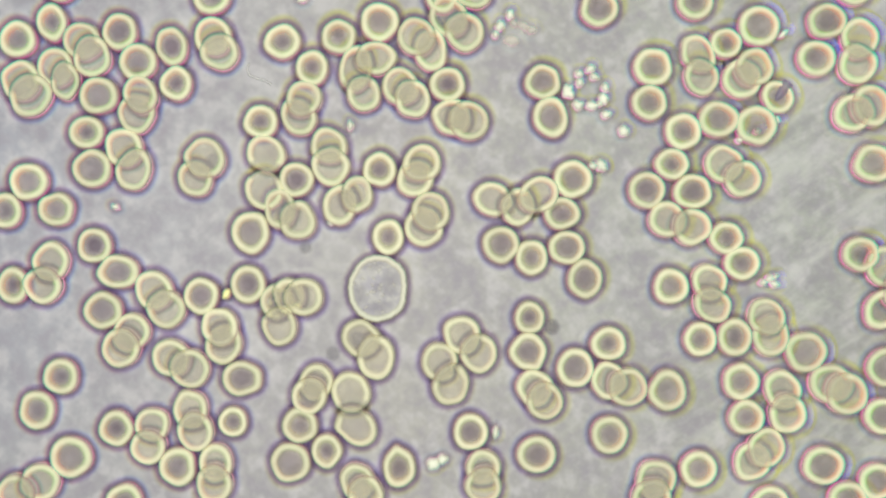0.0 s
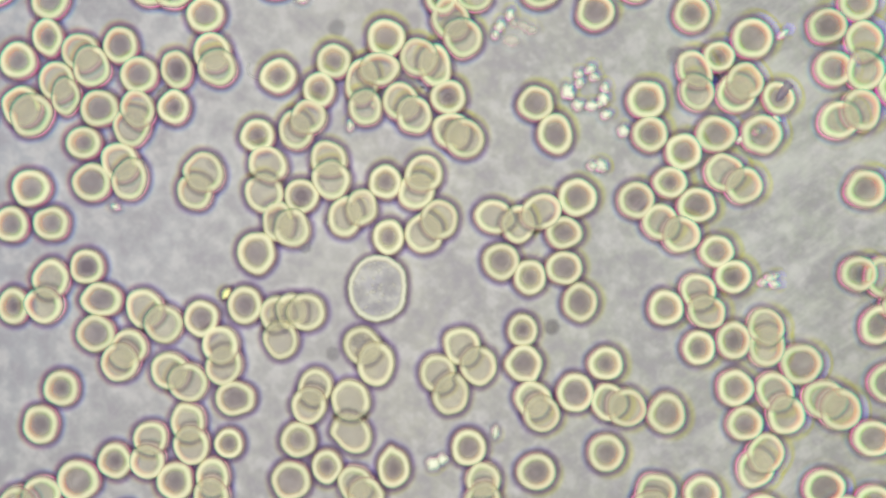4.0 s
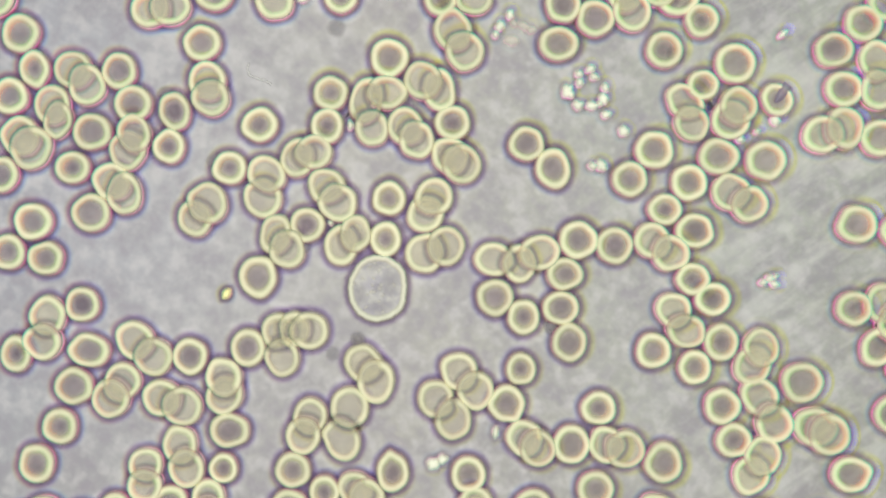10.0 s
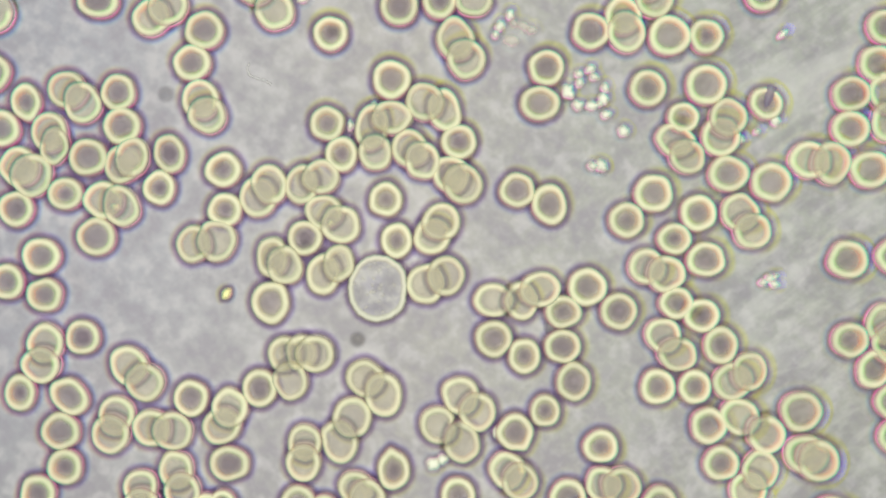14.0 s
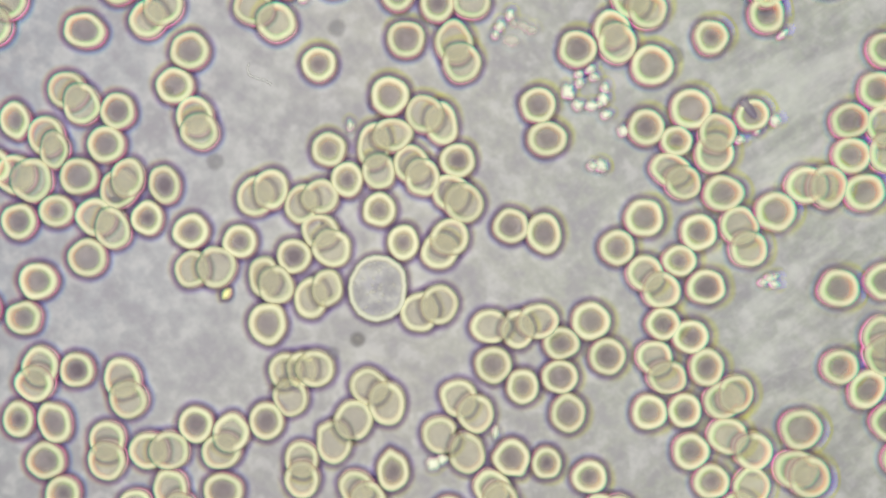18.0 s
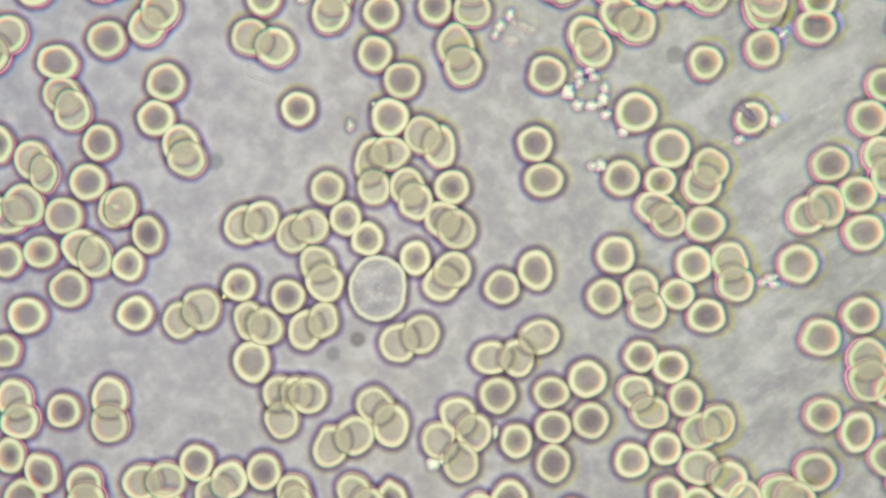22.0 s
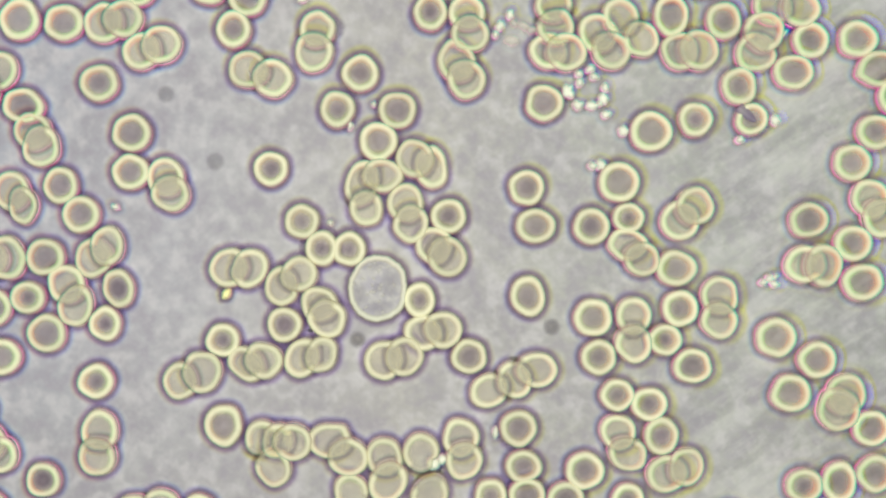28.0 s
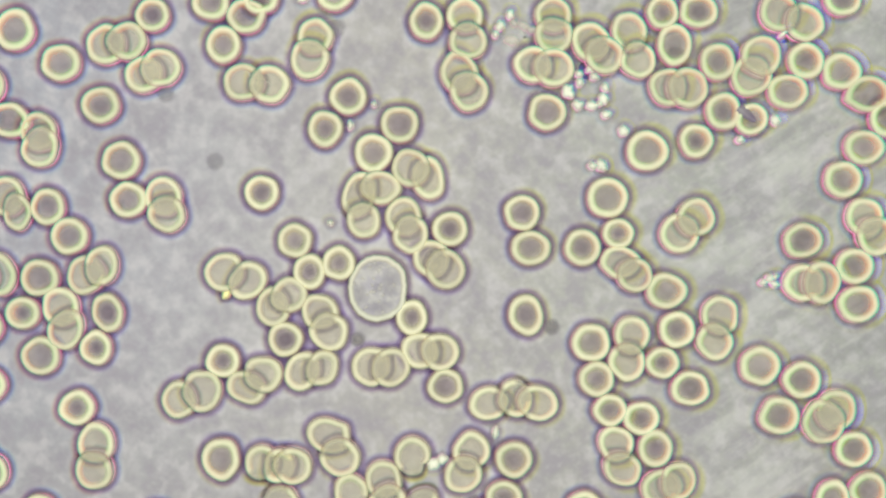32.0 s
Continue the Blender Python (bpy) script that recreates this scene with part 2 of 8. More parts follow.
def red_cell(key, rx, ry, turned, level, kind, home, touch=(), spike=None):
    """One biconcave cell: radii in centimetres, level in its stack, home its mean place, touch the headings of its neighbours."""
    rng = random.Random(key)
    empty = new("red_blood_cell")
    lone = kind != "stacked"
    stretch = 1.0 if level == 0 else 1.03
    at = outline_of(rx * stretch, ry * stretch, turned, rng, spike=spike, along=1.0 if lone else 1.09)
    mean = (rx + ry) / 2
    w = 0.55 if lone else 0.62
    wide = rng.uniform(0.85, 1.10)
    deep = min(1.0, max(0.0, (4.2 - mean) / 0.8)) * rng.uniform(0.55, 1.1) if lone else 0.0
    low = 0.9 if lone else 1.5
    h = 2.2 * rng.uniform(0.94, 1.06)
    rise = [(0.02, 0.0), (0.25 * w, 0.03), (0.5 * w, 0.12), (0.8 * w, 0.35), (w, 0.62)]
    inner = [(q, 0, low + k * (h - low)) for q, k in rise]
    ring = [inner[-1], (w + 0.40 * (0.82 - w), 0, 0.95 * h), (w + 0.70 * (0.82 - w), 0, h), (0.85, 0, 0.97 * h), (0.94, 0, 0.84 * h), (1.0, 0.0, 0.58 * h)]
    base = 0.4 * h if lone else 0.16
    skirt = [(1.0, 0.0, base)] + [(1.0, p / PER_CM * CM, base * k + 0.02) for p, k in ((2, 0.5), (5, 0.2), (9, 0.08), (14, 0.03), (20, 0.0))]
    rim = lambda q, o: (q - 1) * mean * PER_CM / wide + o / CM * PER_CM
    scaled = lambda p: [(q, o, z * CM, rim(q, o)) for q, o, z in p]
    lean = Matrix.Translation((0, 0, (0.008 + 0.006 * (level - 1)) if level else 0.0)) @ pose(0, 0, 0, 0, 10 if level else 0, 0)
    material = LONE if lone else STACK

    def turned_part(name, profile, label="", leans=True):
        bm = lathe(scaled(profile), at, 44, touch, deep)
        if leans:
            bmesh.ops.transform(bm, matrix=lean, verts=bm.verts)
        else:
            for v in bm.verts:
                v.co.xy = (lean @ Vector((v.co.x, v.co.y, 0.58 * h * CM))).xy
        return part(name, bm, material, empty, label)

    turned_part("dimple", inner, "sunken grey middle" if lone else "")
    turned_part("body", ring)
    turned_part("membrane", skirt, "dark violet-grey optical halo painted round the cell", False)
    if kind == "bent":
        notch = bmesh.new()
        steps = [(-0.25, 0.08), (0.0, 0.20), (0.35, 0.27), (0.7, 0.28), (1.04, 0.30)]
        rows = [[notch.verts.new((q * rx * CM, side * wide * rx * CM, (h + (0.25 if side == 0 else 0.08 if abs(side) < 1 else -0.1)) * CM)) for side in (-1, -0.5, 0, 0.5, 1)] for q, wide in steps]
        for one, two in zip(rows, rows[1:]):
            for i in range(4):
                notch.faces.new((one[i], two[i], two[i + 1], one[i + 1]))
        bmesh.ops.rotate(notch, verts=notch.verts, matrix=Matrix.Rotation(radians(140), 3, "Z"))
        part("fold", notch, FOLD, empty, "dark violet fold")
    shape = "round" if abs(rx - ry) < 0.4 else "oval"
    size = "small" if rx + ry < 6.7 else "large" if rx + ry > 7.9 else "pale yellow"
    if kind == "bent":
        label = "small bent red blood cell with a dark fold, between grains"
    elif lone:
        label = f"{shape} {size} red blood cell with a sunken grey middle"
    elif level:
        label = f"{shape} cream-coloured red blood cell leaning on its neighbour in a stack"
    else:
        label = f"{shape} cream-coloured red blood cell at the foot of a stack"
    tagged(empty, label, "blood cell", "drifting red blood cells")
    cells[key] = empty
    presses[key] = sum((Vector((math.cos(radians(h)), math.sin(radians(h)))) for h in touch), Vector((0, 0))) * PRESS
    return empty


def drift(key, rows):
    """Key one cell: time, place in centimetres and, in a stack, the heading in which it leans."""
    path = []
    for t, x, y, *heading in rows:
        turn = heading[0] if heading else 0
        slid = Matrix.Rotation(radians(turn), 2) @ presses[key]
        path.append((t, pose((x + slid.x) * CM, (y + slid.y) * CM, 0.001, 0, 0, turn)))
    walk(cells[key], path)


red_cell("a1a", 3.71, 3.71, 129, 0, "stacked", (-86, 42), (-2, ))
red_cell("k1", 4.27, 3.49, -12, 0, "lone", (-73, 36))
red_cell("a3a", 3.82, 3.60, 45, 0, "stacked", (-76, 32), (-0, ))
red_cell("a3b", 3.49, 3.94, 45, 1, "stacked", (-73, 29), (180, ))
red_cell("a4", 3.49, 3.71, 0, 0, "lone", (-68, 28))
red_cell("a5", 3.04, 3.82, 10, 0, "lone", (-82, 34))
red_cell("a6a", 3.60, 3.82, 50, 0, "stacked", (-80, 23), (-0, ))
red_cell("a6b", 2.70, 3.60, 50, 1, "stacked", (-78, 20), (180, ))
red_cell("a7", 3.82, 3.71, 0, 0, "lone", (-66, 21))
red_cell("a8", 3.94, 3.71, 0, 0, "lone", (-73, 14))
red_cell("a9a", 3.82, 3.94, 8, 0, "stacked", (-85, 20), (-2, ))
red_cell("a9b", 3.82, 4.27, 8, 1, "stacked", (-83, 15), (178, ))
red_cell("a10a", 3.71, 3.82, -44, 0, "stacked", (-65, 13), (0, ))
red_cell("a10b", 3.15, 3.82, -44, 1, "stacked", (-63, 15), (-180, ))
red_cell("a11", 3.15, 3.94, 15, 0, "lone", (-57, 15))
red_cell("a12", 3.60, 3.26, 0, 0, "lone", (-77, 7))
red_cell("a13", 3.60, 3.60, 0, 0, "lone", (-86, 4))
red_cell("a14a", 3.82, 3.71, 36, 0, "stacked", (-69, 6), (-0, ))
red_cell("a14b", 3.26, 4.05, 36, 1, "stacked", (-66, 3), (180, ))
red_cell("a15", 3.26, 3.49, 0, 0, "lone", (-59, 8))
red_cell("a16", 3.94, 3.82, 0, 0, "lone", (-51, 33))
red_cell("a17", 3.82, 3.60, 0, 0, "lone", (-53, 32))
red_cell("a18a", 3.71, 3.71, 72, 0, "stacked", (-50, 27), (0, ))
red_cell("a18b", 3.71, 3.37, 72, 1, "stacked", (-49, 24), (-180, ))
red_cell("a21", 3.71, 3.49, 20, 0, "lone", (-49, 6))
red_cell("a19a", 3.71, 3.71, -42, 0, "stacked", (-59, 44), (0, ))
red_cell("a19b", 3.71, 3.71, -42, 1, "stacked", (-55, 46), (-180, ))
red_cell("t10a", 3.82, 3.71, 7, 0, "stacked", (-39, 40), (1, ))
red_cell("t10b", 3.71, 3.71, 7, 1, "stacked", (-33, 41), (-179, ))
red_cell("a22a", 3.60, 3.94, -22, 0, "stacked", (-38, 6), (0, ))
red_cell("a22b", 3.26, 3.94, -22, 1, "stacked", (-36, 9), (-180, ))
red_cell("a23", 3.49, 3.37, 0, 0, "lone", (-41, 3))
red_cell("t17", 3.49, 3.71, 0, 0, "lone", (-9, 34))
red_cell("k3", 3.82, 3.71, 0, 0, "lone", (-9, 35))
red_cell("b3a", 3.71, 4.16, 69, 0, "stacked", (2, 42), (1, ))
red_cell("b3b", 3.71, 3.71, 69, 1, "stacked", (4, 38), (-179, ))
red_cell("k2", 3.49, 3.49, 0, 0, "lone", (-25, 29))
red_cell("b6", 3.82, 3.94, 0, 0, "lone", (-11, 32))
red_cell("b7a", 3.60, 3.71, -147, 1, "stacked", (-5, 29), (179, ))
red_cell("b7b", 3.15, 4.27, -147, 0, "stacked", (-1, 26), (-1, ))
red_cell("b8a", 3.15, 4.72, -27, 0, "stacked", (-15, 23), (1, -104, ))
red_cell("b8b", 3.82, 3.26, -27, 1, "stacked", (-11, 25), (-179, ))
red_cell("b8c", 3.26, 3.37, 77, 1, "stacked", (-14, 18), (180, ))
red_cell("b9a", 3.60, 3.71, 52, 0, "stacked", (-7, 19), (-0, ))
red_cell("b9b", 3.37, 3.60, 52, 1, "stacked", (-5, 16), (180, ))
red_cell("k4", 3.60, 3.49, 0, 0, "lone", (2, 19))
red_cell("b11a", 3.60, 3.71, 38, 0, "stacked", (0, 12), (-0, ))
red_cell("b11b", 3.71, 3.82, 38, 1, "stacked", (3, 11), (180, ))
red_cell("b12", 3.49, 3.49, 0, 0, "lone", (-24, 22))
red_cell("b13", 3.26, 3.60, 0, 0, "lone", (-22, 16))
red_cell("b14", 3.37, 3.49, 0, 0, "lone", (-14, 7))
red_cell("b15a", 3.15, 3.94, -22, 0, "stacked", (-30, 9), (-0, ))
red_cell("b15b", 3.49, 3.37, -22, 1, "stacked", (-26, 11), (180, ))
red_cell("b16a", 3.71, 3.37, 59, 0, "stacked", (-24, 5), (-1, ))
red_cell("b16b", 3.71, 3.60, 59, 1, "stacked", (-22, 1), (179, ))
red_cell("b17a", 3.60, 3.49, 0, 0, "lone", (13, 6))
red_cell("b17b", 3.49, 4.16, 12, 0, "lone", (20, 6))
red_cell("k8", 3.60, 3.60, 0, 0, "lone", (21, 24))
red_cell("b18", 4.05, 3.49, 0, 0, "lone", (20, 22))
red_cell("b19", 3.82, 3.71, 0, 0, "lone", (26, 40))
red_cell("b20", 3.15, 3.60, 0, 0, "lone", (-8, -2))
red_cell("b21a", 3.71, 3.49, -53, 1, "stacked", (-1, 1), (-180, ))
red_cell("b21b", 3.71, 3.49, -53, 0, "stacked", (-3, -1), (0, ))
red_cell("t24a", 3.60, 3.71, 7, 0, "stacked", (31, 43), (-0, ))
red_cell("t24b", 3.82, 3.71, 7, 1, "stacked", (33, 41), (180, ))
red_cell("t26a", 3.82, 3.82, 48, 0, "stacked", (37, 45), (0, ))
red_cell("t26b", 3.82, 3.60, 48, 1, "stacked", (40, 44), (-180, ))
red_cell("c3", 4.27, 4.05, 0, 0, "lone", (45, 32))
red_cell("c4", 3.49, 3.49, 0, 0, "lone", (53, 37))
red_cell("c5", 3.60, 3.82, 0, 0, "lone", (61, 38))
red_cell("c7", 3.94, 3.71, 0, 0, "lone", (84, 32))
red_cell("c8", 4.05, 3.49, 12, 0, "lone", (77, 27))
red_cell("c9", 3.94, 3.60, 0, 0, "lone", (80, 20))
red_cell("c10a", 4.05, 3.71, -8, 0, "stacked", (74, 13), (-2, ))
red_cell("c10b", 3.60, 4.16, -8, 1, "stacked", (78, 14), (178, ))
red_cell("c11", 4.27, 3.71, 8, 0, "lone", (84, 6))
red_cell("g2", 3.82, 3.82, 92, 0, "stacked", (86, 27), (-0, ))
red_cell("g3", 3.82, 3.71, 92, 1, "stacked", (86, 23), (180, ))
red_cell("c13", 4.16, 4.05, 0, 0, "lone", (50, 29))
red_cell("c14", 3.71, 3.71, 0, 0, "lone", (40, 26))
red_cell("c15", 3.26, 3.04, 0, 0, "lone", (47, 23))
red_cell("c16a", 3.71, 3.60, -82, 1, "stacked", (55, 22), (-179, ))
red_cell("c16b", 3.94, 3.71, -82, 0, "stacked", (54, 19), (1, ))
red_cell("c17a", 3.94, 3.15, 47, 0, "stacked", (44, 19), (-0, ))
red_cell("c17b", 3.49, 3.26, 47, 1, "stacked", (46, 15), (180, ))
red_cell("c19", 4.16, 3.60, 0, 0, "lone", (53, 11))
red_cell("k7", 3.94, 3.82, 0, 0, "lone", (37, 9))
red_cell("c21", 3.71, 3.71, 0, 0, "lone", (49, 5))
red_cell("c22a", 3.82, 3.60, 66, 0, "stacked", (57, 4), (0, ))
red_cell("c22b", 3.71, 3.37, 66, 1, "stacked", (59, 0), (-180, ))
red_cell("c23", 4.16, 3.94, 0, 0, "lone", (66, 6))
red_cell("k9", 3.60, 3.60, 0, 0, "lone", (35, 2))
red_cell("c25", 3.49, 3.15, 0, 0, "lone", (45, -1))
red_cell("c26a", 3.60, 3.60, 51, 0, "stacked", (40, -4), (1, ))
red_cell("c26b", 3.71, 3.49, 51, 1, "stacked", (43, -7), (-179, ))
red_cell("c27", 3.94, 3.49, 0, 0, "lone", (51, -6))
red_cell("k10", 4.16, 3.82, 0, 0, "lone", (78, -7))
red_cell("c28", 3.94, 3.71, 0, 0, "lone", (79, -15))
red_cell("c30a", 3.82, 3.49, 0, 0, "lone", (78, -21))
red_cell("c30b", 3.49, 4.27, 0, 0, "lone", (84, -28))
red_cell("c31", 3.49, 3.26, 0, 0, "lone", (45, -14))
red_cell("c32", 3.71, 3.37, 0, 0, "lone", (50, -17))
red_cell("c33a", 3.60, 3.37, 55, 0, "stacked", (43, -21), (-1, ))
red_cell("c33b", 3.82, 3.15, 55, 1, "stacked", (45, -25), (179, ))
red_cell("c34", 3.49, 3.82, 0, 0, "lone", (52, -25))
red_cell("c35a", 3.94, 3.71, -31, 0, "stacked", (56, -31), (1, ))
red_cell("c35b", 3.37, 3.71, -31, 1, "stacked", (58, -28), (-179, ))
red_cell("c36", 3.94, 3.82, 0, 0, "lone", (28, -13))
red_cell("c37", 3.71, 3.71, 0, 0, "lone", (32, -13))
red_cell("c38a", 3.60, 3.60, 0, 0, "lone", (40, -25))
red_cell("c38b", 3.37, 3.49, 0, 0, "lone", (46, -30))
red_cell("c39a", 3.94, 3.60, 27, 0, "stacked", (55, -34), (-1, ))
red_cell("c39b", 3.71, 3.71, 27, 1, "stacked", (60, -37), (179, ))
red_cell("c40", 3.71, 3.71, 0, 0, "lone", (49, -34))
red_cell("c41", 4.27, 4.05, 0, 0, "lone", (74, -30))
red_cell("c42", 4.39, 3.82, 34, 0, "stacked", (71, -37), (-0, ))
red_cell("c42b", 4.05, 4.05, 34, 1, "stacked", (74, -38), (180, ))
red_cell("c43", 3.71, 3.49, 0, 0, "lone", (54, -39))
red_cell("c45", 3.60, 3.37, 0, 0, "lone", (27, -33))
red_cell("d1a", 3.04, 4.05, 31, 0, "stacked", (-36, -6), (-1, ))
red_cell("d1b", 3.37, 3.71, 31, 1, "stacked", (-33, -8), (179, ))
red_cell("d2", 3.49, 3.49, -15, 0, "lone", (-29, -2))
red_cell("d3a", 3.26, 4.05, -32, 0, "stacked", (-24, -8), (1, ))
red_cell("d3b", 2.92, 3.60, -32, 1, "stacked", (-21, -6), (-179, ))
red_cell("d5a", 3.60, 3.94, -21, 0, "stacked", (-7, -10), (-0, ))
red_cell("d5b", 3.49, 3.82, -21, 1, "stacked", (-3, -8), (180, ))
red_cell("d7a", 3.15, 3.60, -0, 0, "stacked", (-34, -23), (-0, -77, ))
red_cell("d7b", 2.92, 3.49, -0, 1, "stacked", (-30, -24), (180, -7, ))
red_cell("d7c", 3.60, 3.60, 7, 2, "stacked", (-27, -24), (-179, ))
red_cell("d7d", 3.37, 3.60, 77, 1, "stacked", (-32, -29), (-180, ))
red_cell("d8a", 3.71, 3.60, 45, 0, "stacked", (-15, -28), (-1, ))
red_cell("d8b", 3.49, 4.27, 45, 1, "stacked", (-12, -32), (179, ))
red_cell("d9a", 3.37, 4.27, -45, 0, "stacked", (-21, -38), (0, ), spike=(140, 0.15))
red_cell("d9b", 3.71, 3.82, -45, 1, "stacked", (-18, -35), (-180, ))
red_cell("d10a", 3.60, 3.71, 42, 0, "stacked", (3, -29), (1, ))
red_cell("d10b", 3.49, 3.71, 42, 1, "stacked", (6, -33), (-179, ))
red_cell("d11a", 3.60, 3.71, 37, 0, "stacked", (-2, -33), (-1, ), spike=(8, -0.24))
red_cell("d11b", 3.37, 4.05, 37, 1, "stacked", (2, -37), (179, ))
red_cell("d12a", 3.71, 3.37, 5, 0, "stacked", (9, -12), (1, ))
red_cell("d12b", 3.15, 3.71, 5, 1, "stacked", (15, -12), (-179, 30, ))
red_cell("d12c", 3.94, 3.37, -29, 2, "stacked", (19, -9), (176, ))
red_cell("d13", 3.71, 3.26, 0, 0, "lone", (22, -18))
red_cell("k6", 3.71, 3.71, 0, 0, "lone", (12, -20))
red_cell("d15a", 3.26, 3.60, 0, 0, "lone", (14, -23))
red_cell("d15b", 3.71, 3.37, 0, 0, "lone", (22, -21))
red_cell("d15c", 3.49, 3.94, 0, 0, "lone", (24, -24))
red_cell("d16a", 3.71, 3.71, 0, 0, "lone", (14, -33), spike=(-60, 0.12))
red_cell("d16b", 3.04, 3.26, 0, 0, "lone", (17, -26))
red_cell("d18", 3.26, 4.05, 0, 0, "lone", (-10, -44), spike=(100, 0.12))
red_cell("d19", 3.37, 3.60, 43, 0, "stacked", (-18, -47), (1, ))
red_cell("d20a", 3.37, 3.49, 88, 0, "stacked", (-29, -35), (0, ))
red_cell("d20b", 3.37, 3.60, 88, 1, "stacked", (-28, -38), (-180, ))
red_cell("k5", 3.82, 4.27, 0, 0, "lone", (-38, -15))
red_cell("e1", 3.94, 3.71, 0, 0, "lone", (-82, -2))
red_cell("e2", 3.71, 3.37, 0, 0, "lone", (-80, -5))
red_cell("k11", 3.94, 3.82, 0, 0, "lone", (-73, -1))
red_cell("e4a", 3.71, 3.71, 93, 0, "stacked", (-80, -16), (-0, ))
red_cell("e4b", 3.82, 3.37, 93, 1, "stacked", (-81, -23), (180, ))
red_cell("k12", 3.49, 3.49, 0, 0, "lone", (-74, -21))
red_cell("e6a", 3.71, 3.82, 78, 0, "stacked", (-64, -24), (-1, ))
red_cell("e6b", 3.71, 3.60, 78, 1, "stacked", (-62, -28), (179, ))
red_cell("e7", 3.15, 3.71, 0, 0, "lone", (-85, -27))
red_cell("e8", 4.27, 3.37, 0, 0, "lone", (-75, -24))
red_cell("e9", 3.94, 3.71, 0, 0, "lone", (-76, -29))
red_cell("e10a", 3.60, 3.82, 86, 0, "stacked", (-69, -29), (1, ))
red_cell("e10b", 3.71, 3.71, 86, 1, "stacked", (-69, -32), (-179, ))
red_cell("e11a", 3.71, 3.71, -6, 0, "stacked", (-58, -34), (2, ))
red_cell("e11b", 3.71, 3.71, -6, 1, "stacked", (-54, -35), (-178, ))
red_cell("e12", 3.49, 3.71, 0, 0, "lone", (-49, -27))
red_cell("e13a", 3.49, 3.71, -51, 1, "stacked", (-43, -29), (179, ))
red_cell("e13b", 3.94, 3.49, -51, 0, "stacked", (-45, -32), (-1, ))
red_cell("e14", 3.49, 3.82, 0, 0, "lone", (-37, -25))
red_cell("e15a", 3.26, 3.71, -10, 0, "stacked", (-51, -5), (-1, ))
red_cell("e15b", 3.60, 4.05, -10, 1, "stacked", (-47, -3), (179, ))
red_cell("e16", 3.49, 3.71, 70, 0, "stacked", (-55, -39), (-1, ))
red_cell("f1", 3.60, 3.60, 0, 0, "lone", (-77, -36))
red_cell("f2", 3.60, 3.94, 0, 0, "lone", (-79, -39))
red_cell("f3", 3.49, 3.60, 0, 0, "lone", (-63, -42))
red_cell("f4", 4.27, 4.16, 0, 0, "lone", (-71, -45))
red_cell("f6a", 3.49, 3.15, 99, 0, "stacked", (-61, -42), (-0, ))
red_cell("f6b", 3.49, 3.26, 99, 1, "stacked", (-61, -44), (180, ))
red_cell("f7", 3.49, 3.71, 75, 1, "stacked", (-52, -42), (-180, ))
red_cell("f8", 2.92, 3.04, 0, 0, "lone", (-43, -41))
red_cell("f9", 3.71, 3.94, 0, 0, "lone", (-56, -46))
red_cell("f10", 3.37, 3.71, 95, 0, "stacked", (-47, -46), (0, ))
red_cell("f11", 4.05, 3.49, 0, 0, "lone", (-44, -37))
red_cell("f16a", 3.60, 3.60, 0, 0, "lone", (-28, -41))
red_cell("f16b", 3.94, 3.94, 0, 0, "lone", (-32, -46))
red_cell("f17", 3.04, 3.49, 0, 0, "lone", (-24, -44))
red_cell("f22", 3.49, 3.71, 0, 0, "lone", (2, -42))
red_cell("f23", 3.49, 3.37, 90, 0, "stacked", (6, -46), (0, ))
red_cell("f24", 3.94, 3.71, 0, 0, "lone", (17, -45))
red_cell("f26a", 3.60, 3.60, 57, 0, "stacked", (11, -38), (-1, ))
red_cell("f26b", 3.49, 3.60, 57, 1, "stacked", (13, -39), (179, ))
red_cell("f27", 3.71, 3.94, 0, 0, "lone", (24, -34))
red_cell("f29a", 3.37, 3.71, 19, 0, "stacked", (31, -37), (1, ))
red_cell("f29b", 3.71, 3.71, 19, 1, "stacked", (35, -37), (-179, ))
red_cell("f30", 3.82, 4.16, 0, 0, "lone", (42, -37))
red_cell("f31", 3.71, 3.82, 0, 0, "lone", (28, -42))
red_cell("f32", 4.05, 3.71, 105, 0, "stacked", (42, -47), (1, ))
red_cell("f33", 3.71, 3.71, 0, 0, "lone", (52, -47))
red_cell("f37a", 3.71, 3.71, -55, 0, "stacked", (59, -45), (0, ))
red_cell("f37b", 3.60, 3.71, -55, 1, "stacked", (62, -43), (-180, ))
red_cell("f40", 4.27, 3.60, 0, 0, "lone", (77, -41))
red_cell("f41", 4.27, 3.82, 0, 0, "lone", (74, -46))
red_cell("g1", 3.71, 3.71, 0, 0, "lone", (-86, 33))
red_cell("g4", 3.49, 3.60, 0, 0, "lone", (-86, 1))
red_cell("t1", 4.05, 4.27, 0, 0, "lone", (-78, 46))
red_cell("t2", 4.05, 3.71, 0, 0, "lone", (-76, 43))
red_cell("t3a", 3.71, 4.05, -9, 0, "stacked", (-70, 45), (1, ))
red_cell("t3b", 3.71, 3.71, -9, 1, "stacked", (-67, 45), (-179, ))
red_cell("t4", 3.49, 3.37, 0, 0, "lone", (-69, 48))
red_cell("t6", 3.94, 3.71, 0, 0, "lone", (-62, 37))
red_cell("t8", 3.94, 3.49, 0, 0, "lone", (-38, 48))
red_cell("t9", 3.49, 3.82, 0, 0, "lone", (-27, 45))
red_cell("t15a", 3.60, 3.49, -257, 0, "stacked", (-17, 45), (-1, ))
red_cell("t15b", 3.71, 3.71, -257, 1, "stacked", (-21, 42), (179, ))
